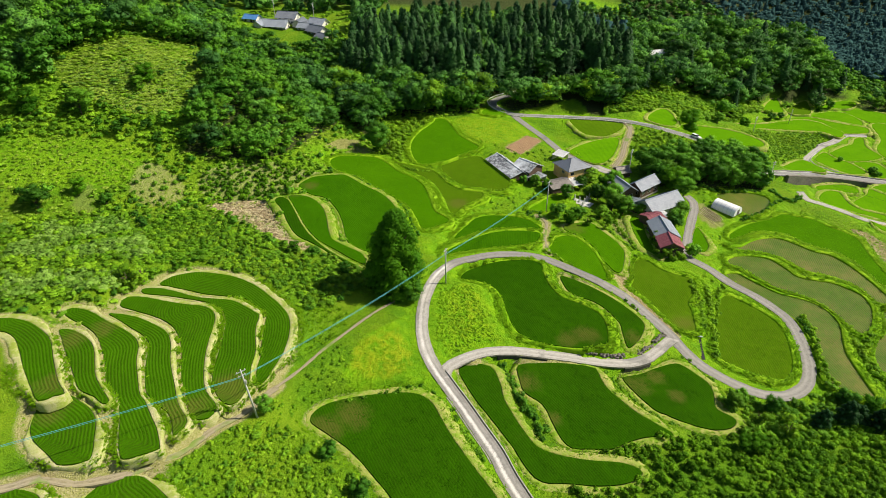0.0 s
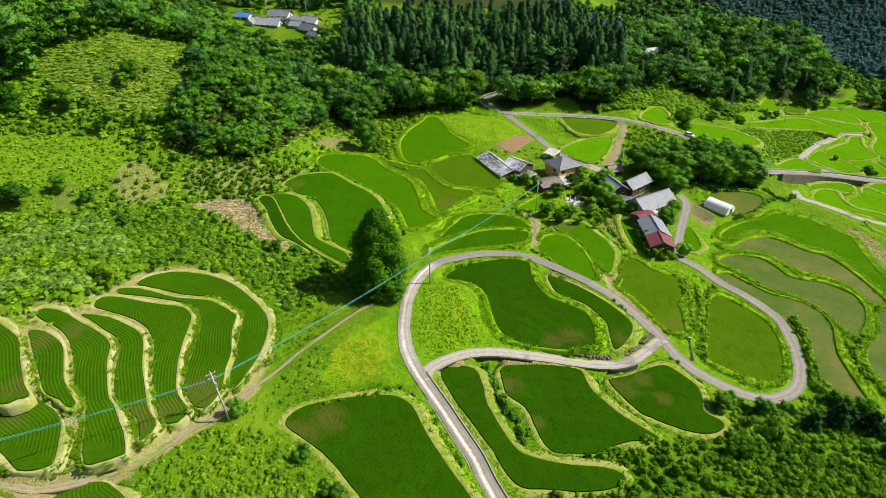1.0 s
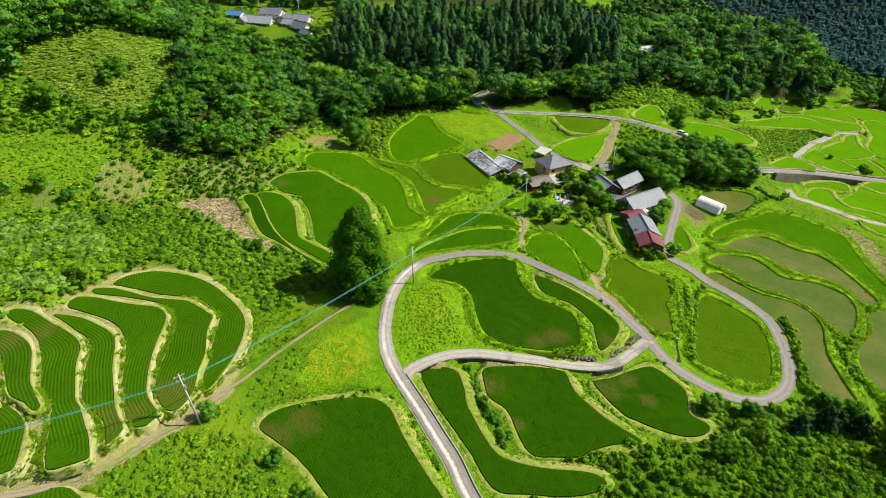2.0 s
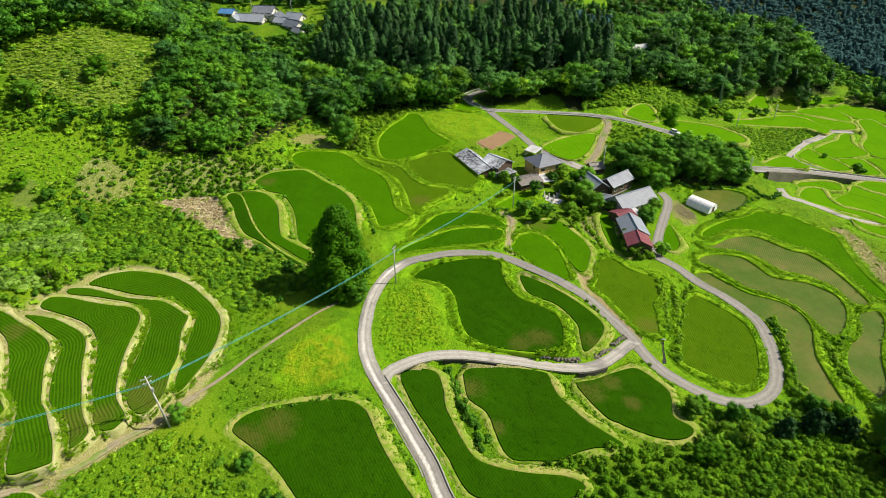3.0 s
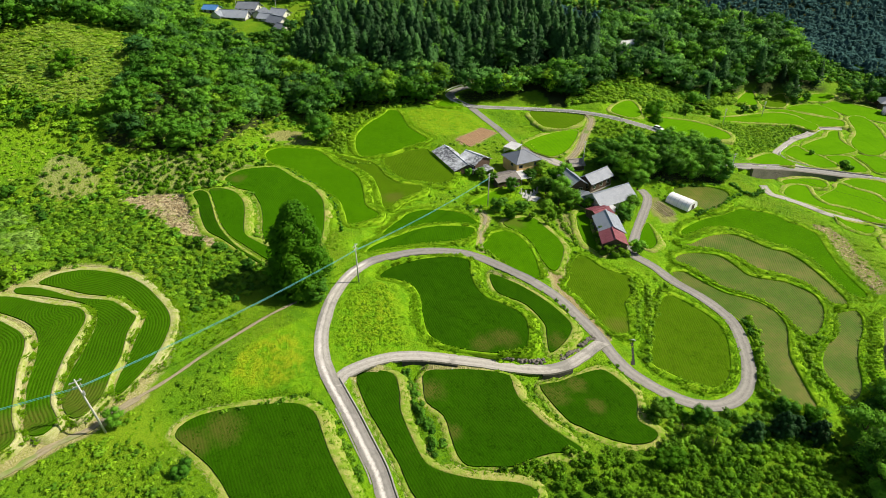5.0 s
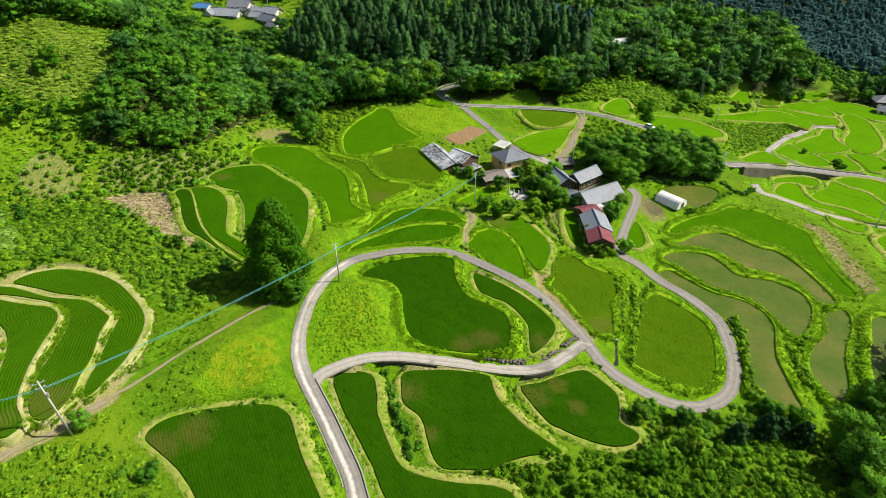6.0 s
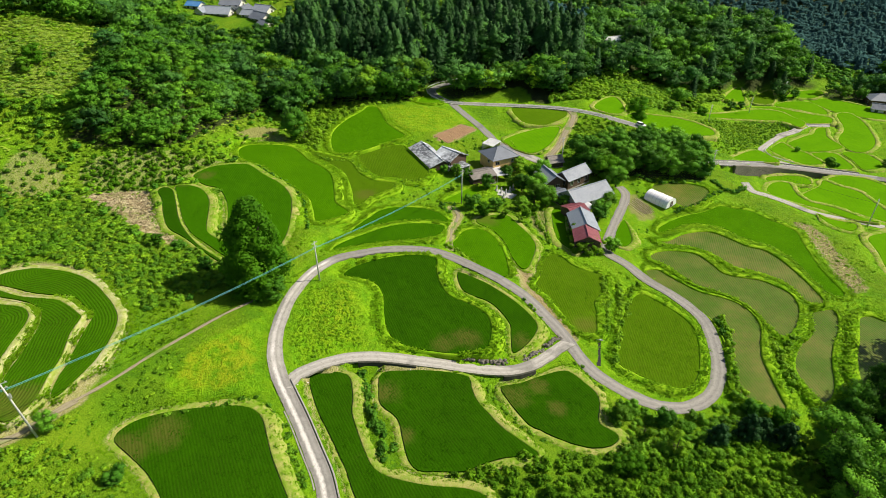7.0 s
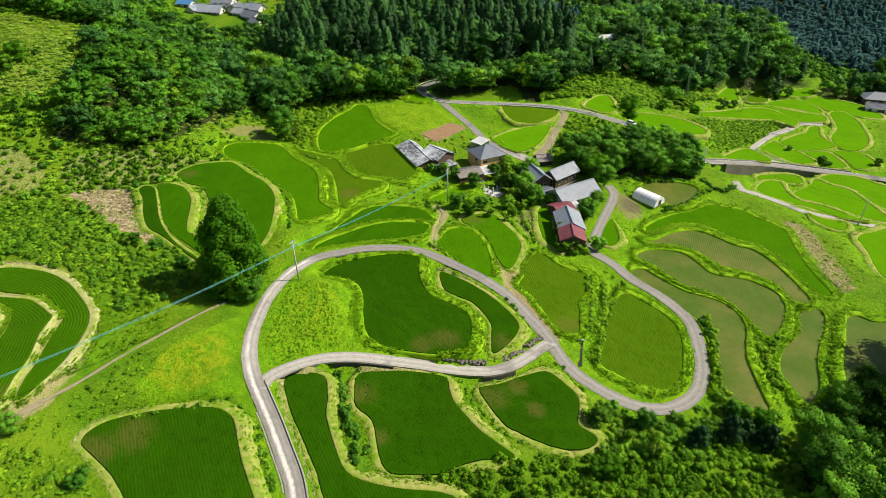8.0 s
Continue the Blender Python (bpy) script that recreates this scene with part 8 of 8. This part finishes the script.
wild(AREAS["slopehay"], 1.5, BUSH_LOW, 0.7, 1.5, M_STRAW, "cut straw lying on the bank", "straw", name="straw_heaps", squash=(0.2, 0.4), keep=0.7)
wild(AREAS["rough"], 1.4, TUFTS, 0.6, 1.2, M_GRASS, "rough flowering weeds", "tall grass", name="tall_grass")
NAMED = tuple(AREAS)
HILL = [(-150, 90), (-160, 200), (-140, 300), (-100, 300), (-95, 245), (-60, 250), (-25, 262), (10, 262), (16, 270), (30, 300), (10, 300), (-40, 285), (-40, 240), (-16, 225), (-40, 205), (-16, 160), (-10, 125), (-26, 108), (-34, 92), (-75, 88)]
OPEN = tuple(a for a in NAMED if a not in WOODS)
wild(HILL, 2.2, BUSH_LOW, 1.7, 3.4, M_BRUSH, "bright green scrub on the hillside", squash=(0.45, 0.8), clear=1.6, skip=OPEN, patch=(0.03, -0.12, 1))
wild(HILL, 1.9, BUSH_LOW, 1.3, 2.8, M_SEED, "pale long grass on the hillside", "tall grass", squash=(0.25, 0.45), clear=1.4, skip=OPEN, patch=(0.03, -1, -0.08), name="tall_grass")
wild(HILL, 5.0, BUSHES, 2.0, 4.2, M_LEAF, "darker shrubs scattered on the hillside", squash=(0.6, 1.0), clear=2.0, skip=OPEN, keep=0.6)
MID = [(-20, 125), (-16, 160), (-40, 205), (-16, 232), (30, 290), (75, 272), (110, 268), (150, 285), (200, 330), (280, 345), (290, 250), (200, 170), (150, 125), (125, 95), (95, 88), (60, 85), (40, 90), (10, 60), (-10, 85), (-25, 95)]
wild([(20, 150), (10, 215), (60, 240), (104, 215), (106, 165), (60, 140)], 2.2, BUSHES, 0.7, 1.7, M_GARDEN, "mixed garden shrubs and weeds round the hamlet", squash=(0.5, 0.9), clear=1.6, keep=0.45, skip=("plough", "garden", "pole_plot", "drybank"))
wild(MID, 2.4, BUSH_LOW, 0.9, 2.0, M_GRASS, "small soft mounds of weeds on the banks between paddies", squash=(0.25, 0.45), clear=2.6, keep=0.22, skip=tuple(a for a in NAMED if a not in ("hay", "slopehay")))
wild(MID, 1.1, TUFTS, 0.3, 0.7, M_GRASS, "lush green grass on banks and verges", "grass", clear=0.7, squash=(0.35, 0.6), skip=("plough", "meadow", "cutgrass", "drybank", "soilbank", "garden", "pole_plot", "hay"), name="grass")
wild([(-110, 50), (-110, 125), (-60, 130), (-25, 110), (-5, 90), (12, 60), (10, 48)], 1.0, TUFTS, 0.3, 0.7, M_GRASS, "weeds and grass along bunds and paths", "grass", clear=0.9, squash=(0.35, 0.7), keep=0.6, name="grass")
wild(AREAS["cutgrass"], 0.9, TUFTS, 0.15, 0.36, M_GRASS, "mown bright green meadow grass", "grass", clear=0.5, name="grass")
wild(AREAS["meadow"], 0.9, TUFTS, 0.18, 0.42, M_GRASS, "bright green meadow grass", "grass", clear=0.5, name="grass")
wild(AREAS["meadow"], 0.9, BUSH_LOW, 0.6, 1.2, M_GRASS, "soft mounds of long grass in the meadow", "tall grass", name="tall_grass", squash=(0.25, 0.45), keep=0.7)
wild(AREAS["meadow"], 1.6, BUSH_LOW, 0.5, 1.0, M_BUSH, "low leafy weeds in the meadow", squash=(0.3, 0.5), keep=0.5)
wild(AREAS["cutgrass"], 1.7, BUSH_LOW, 0.3, 0.6, M_BUSH, "low leafy weeds in the mown meadow", squash=(0.3, 0.5), keep=0.25)


def hedge(pts, gap, lo, hi, mat, label, wide=0.5):
    """A row of bushes along a line."""
    line = curve_through(pts, False, 0.3)
    s = np.concatenate([[0], np.cumsum(np.linalg.norm(np.diff(line, axis=0), axis=1))])
    d = np.arange(0.3, s[-1], gap)
    d = d + rng.uniform(-0.25, 0.25, len(d)) * gap
    x, y = np.interp(d, s, line[:, 0]) + rng.uniform(-wide, wide, len(d)), np.interp(d, s, line[:, 1]) + rng.uniform(-wide, wide, len(d))
    i, j = cell(x, y)
    m = COVER[j, i] != 2
    x, y = x[m], y[m]
    ob = strew("hedge", BUSHES_FINE, x, y, rng.uniform(lo, hi, len(x)), mat, label, "hedge", rng.uniform(0.75, 1.15, len(x)))
    return ob


hedge([(28.0, 135.0), (28.7, 128.4), (30.5, 123.9), (33.0, 121.1), (36.2, 118.9), (39.4, 117.0), (41.5, 113.4), (41.7, 108.7), (40.7, 104.1)], 1.5, 1.0, 1.6, M_GARDEN, "row of dark green bushes on the bank")
hedge([(30.2, 128.7), (31.9, 124.2), (34.5, 122.0), (38.4, 119.9), (40.7, 116.8), (42.6, 111.6), (42.3, 106.1)], 1.7, 0.9, 1.5, M_GARDEN, "row of dark green bushes on the bank")
hedge([(12.8, 96.1), (14.3, 92.5), (15.5, 88.4), (17.1, 85.1), (18.1, 81.9), (18.6, 78.0), (19.6, 75.6)], 1.5, 1.6, 2.6, M_LEAF, "row of dark green bushes on the bank")
hedge([(16.6, 83.7), (19.7, 81.3), (21.1, 77.6)], 1.6, 1.3, 2.0, M_LEAF, "row of dark green bushes on the bank")
hedge([(37.3, 97.8), (38.5, 93.9), (40.2, 90.3), (42.6, 87.5), (44.7, 84.8), (48.1, 82.9)], 1.5, 1.0, 1.5, M_GARDEN, "row of dark green bushes on the bank")
hedge([(-1.8, 85.4), (0.4, 83.1), (2.8, 79.6), (4.7, 75.5), (6.5, 72.1), (8.2, 68.9)], 1.5, 1.0, 1.6, M_GARDEN, "row of dark green bushes on the bank")
hedge([(1.6, 81.9), (3.5, 77.8), (5.2, 73.8), (7.1, 69.9)], 1.5, 0.9, 1.4, M_GARDEN, "row of dark green bushes on the bank")
hedge([(57.4, 104.7), (59.0, 101.4), (60.6, 98.2), (61.4, 95.1)], 1.5, 0.9, 1.4, M_GARDEN, "row of dark green bushes on the bank")
hedge([(96.3, 123.8), (94.9, 115.8), (92.9, 108.4), (90.3, 101.5), (91.3, 98.4)], 1.0, 1.4, 2.3, M_BUSH, "row of small bright green bushes on the bund")
hedge([(91.8, 126.8), (93.7, 122.6), (94.5, 119.6), (93.8, 113.0)], 1.1, 1.3, 2.0, M_LEAF, "row of dark green bushes on the bank")
hedge([(-19.6, 82.4), (-16.0, 83.7), (-12.2, 84.9), (-8.3, 86.0), (-3.8, 87.1)], 1.4, 0.9, 1.5, M_GARDEN, "row of dark green bushes on the bank")
hedge([(45.3, 128.0), (47.2, 126.7), (49.4, 123.0), (51.4, 119.0), (52.4, 114.1)], 1.6, 0.8, 1.3, M_GARDEN, "row of dark green bushes on the bank")
hedge([(-19.0, 178.8), (-15.4, 173.1), (-11.7, 165.2), (-9.0, 155.1), (-7.3, 147.4)], 1.6, 0.9, 1.6, M_LEAF, "row of dark green bushes on the bank")
hedge([(70.2, 135.7), (69.2, 128.2), (67.8, 121.4), (65.6, 115.0)], 1.0, 1.4, 2.4, M_BUSH, "row of small bright green bushes on the bund")
hedge([(73.9, 133.6), (71.7, 124.0), (68.7, 113.5), (65.7, 105.8)], 1.0, 1.4, 2.4, M_BUSH, "row of small bright green bushes on the bund")
hedge([(25.4, 189.0), (19.5, 186.7), (13.8, 186.9), (6.1, 188.3), (-0.2, 196.3), (-2.4, 200.3), (-10.5, 201.4), (-16.1, 206.0)], 1.1, 1.1, 1.8, M_BUSH, "row of small bright green bushes on the bund")
hedge([(-32.4, 191.3), (-25.5, 184.7), (-20.1, 179.8)], 1.3, 1.1, 1.8, M_LEAF, "row of dark green bushes on the bank")
hedge([(73.4, 122.1), (75.9, 131.4), (78.9, 134.1)], 1.1, 1.2, 2.0, M_BUSH, "row of small bright green bushes on the bund")
hedge([(30.0, 146.5), (34.4, 142.4), (38.5, 138.1), (42.5, 133.8)], 1.2, 1.0, 1.8, M_BUSH, "row of small bright green bushes on the bund")
hedge([(28.4, 172.7), (30.2, 167.5), (32.7, 170.0), (31.8, 174.8), (28.7, 172.7)], 1.3, 1.2, 2.0, M_LEAF, "row of dark green bushes on the bank")
hedge([(111.6, 116.3), (108.6, 114.4), (105.3, 110.8), (104.6, 105.7), (104.6, 100.8)], 1.2, 1.2, 2.2, M_BUSH, "row of small bright green bushes on the bund")
hedge([(104.2, 115.2), (104.4, 111.6), (103.5, 107.3), (102.6, 100.7)], 1.1, 1.4, 2.4, M_BUSH, "row of small bright green bushes on the bund")
hedge([(102.5, 175.6), (112.4, 181.4), (118.5, 186.6), (123.6, 191.4)], 1.2, 1.4, 2.2, M_LEAF, "row of dark green bushes on the bank")
hedge([(96.5, 198.5), (102.1, 196.9), (110.3, 196.8), (118.6, 197.0)], 1.2, 1.4, 2.2, M_LEAF, "row of dark green bushes on the bank")
hedge([(123.7, 199.1), (125.7, 193.8), (129.4, 192.9), (136.8, 199.3)], 1.2, 1.4, 2.4, M_LEAF, "row of dark green bushes on the bank")
hedge([(55.4, 229.4), (58.3, 219.1), (62.0, 215.3), (68.5, 221.3)], 1.5, 1.0, 1.8, M_BUSH, "row of small bright green bushes on the bund")
hedge([(57.1, 171.1), (57.4, 163.5), (58.9, 158.4), (59.2, 151.6)], 1.2, 1.2, 2.2, M_BUSH, "row of small bright green bushes on the bund")
hedge([(66.9, 166.5), (66.5, 159.4), (67.3, 151.2), (69.9, 148.4)], 1.2, 1.2, 2.0, M_LEAF, "row of dark green bushes on the bank")


def edge_growth(names, share, gap, lo, hi, mat, label, side=None, protos=None):
    """Plants on the bunds of some paddies, at a share of the bund's width from the water."""
    xs, ys, zs = [], [], []
    for name, kind, z, line in FIELDS:
        if name in names:
            full, prof = BUNDS[name]
            off = share * prof[-1][0]
            top = float(np.interp(off, [p[0] for p in prof], [p[1] for p in prof]))
            o = inset(line, -(off * full)[:, None])
            s = np.cumsum(np.linalg.norm(np.roll(o, -1, 0) - o, axis=1))
            for d in np.arange(0, s[-1], gap):
                i = min(int(np.searchsorted(s, d)), len(o) - 1)
                p = o[i] + (o[(i + 1) % len(o)] - o[i]) * rng.uniform(0, 1) + rng.uniform(-0.2, 0.2, 2)
                if side is None or ((line[i] - line.mean(0)) @ np.array(side)) > 0:
                    xs.append(p[0])
                    ys.append(p[1])
                    zs.append(z + top * min(1.2, max(0.3, 0.35 + 0.65 * full[i])) - 0.08)
    x, y, z = np.array(xs), np.array(ys), np.array(zs)
    i, j = cell(x, y)
    m = COVER[j, i] == 0
    x, y, z = x[m], y[m], np.maximum(z[m], ground_z(x[m], y[m]))
    return strew("edge_bushes", protos or BUSHES, x, y, rng.uniform(lo, hi, len(x)), mat, label, "bushes", rng.uniform(0.45, 0.75, len(x)), z=z)


LEFT = tuple(f[0] for f in FIELDS if f[0].startswith("left"))
for share, size in ((0.55, 0.4), (0.75, 0.55), (0.95, 0.6), (1.2, 0.6)):
    edge_growth(LEFT, share, 0.36, 0.7 * size, 1.8 * size, M_GRASS, "bright weeds along the sunny side of the terrace banks", side=(1, 0.1), protos=TUFTS)
edge_growth(LEFT, 1.0, 1.4, 0.5, 1.1, M_BUSH, "leafy weeds along the sunny side of the terrace banks", side=(1, 0.1), protos=BUSH_LOW)
LUSH = tuple(f[0] for f in FIELDS if not f[0].startswith(DRY_NAMES))
NEARBY = tuple(n for n in LUSH if not n.startswith("far"))
for share, size in ((0.08, 0.4), (0.27, 0.7), (0.47, 0.8), (0.7, 0.8), (0.92, 0.7)):
    edge_growth(NEARBY, share, 0.5, 0.5 * size, 1.5 * size, M_GRASS, "lush tufts of grass on the paddy bunds", protos=TUFTS)
edge_growth(NEARBY, 0.6, 9.0, 0.5, 1.1, M_BUSH, "small leafy weeds on the paddy bunds", protos=BUSH_LOW)
FAR = tuple(n for n in LUSH if n.startswith("far"))
for share, size in ((0.3, 0.6), (0.7, 0.7)):
    edge_growth(FAR, share, 1.4, 0.4 * size, 1.3 * size, M_GRASS, "grass on the far paddy bunds", protos=TUFTS)
DRYS = tuple(f[0] for f in FIELDS if f[0].startswith(DRY_NAMES) and not f[0].startswith("left"))
for share in (0.3, 0.5, 0.7, 0.95):
    edge_growth(DRYS, share, 0.55, 0.25, 0.65, M_GRASS, "sparse tufts of grass on the mown bunds", protos=TUFTS)
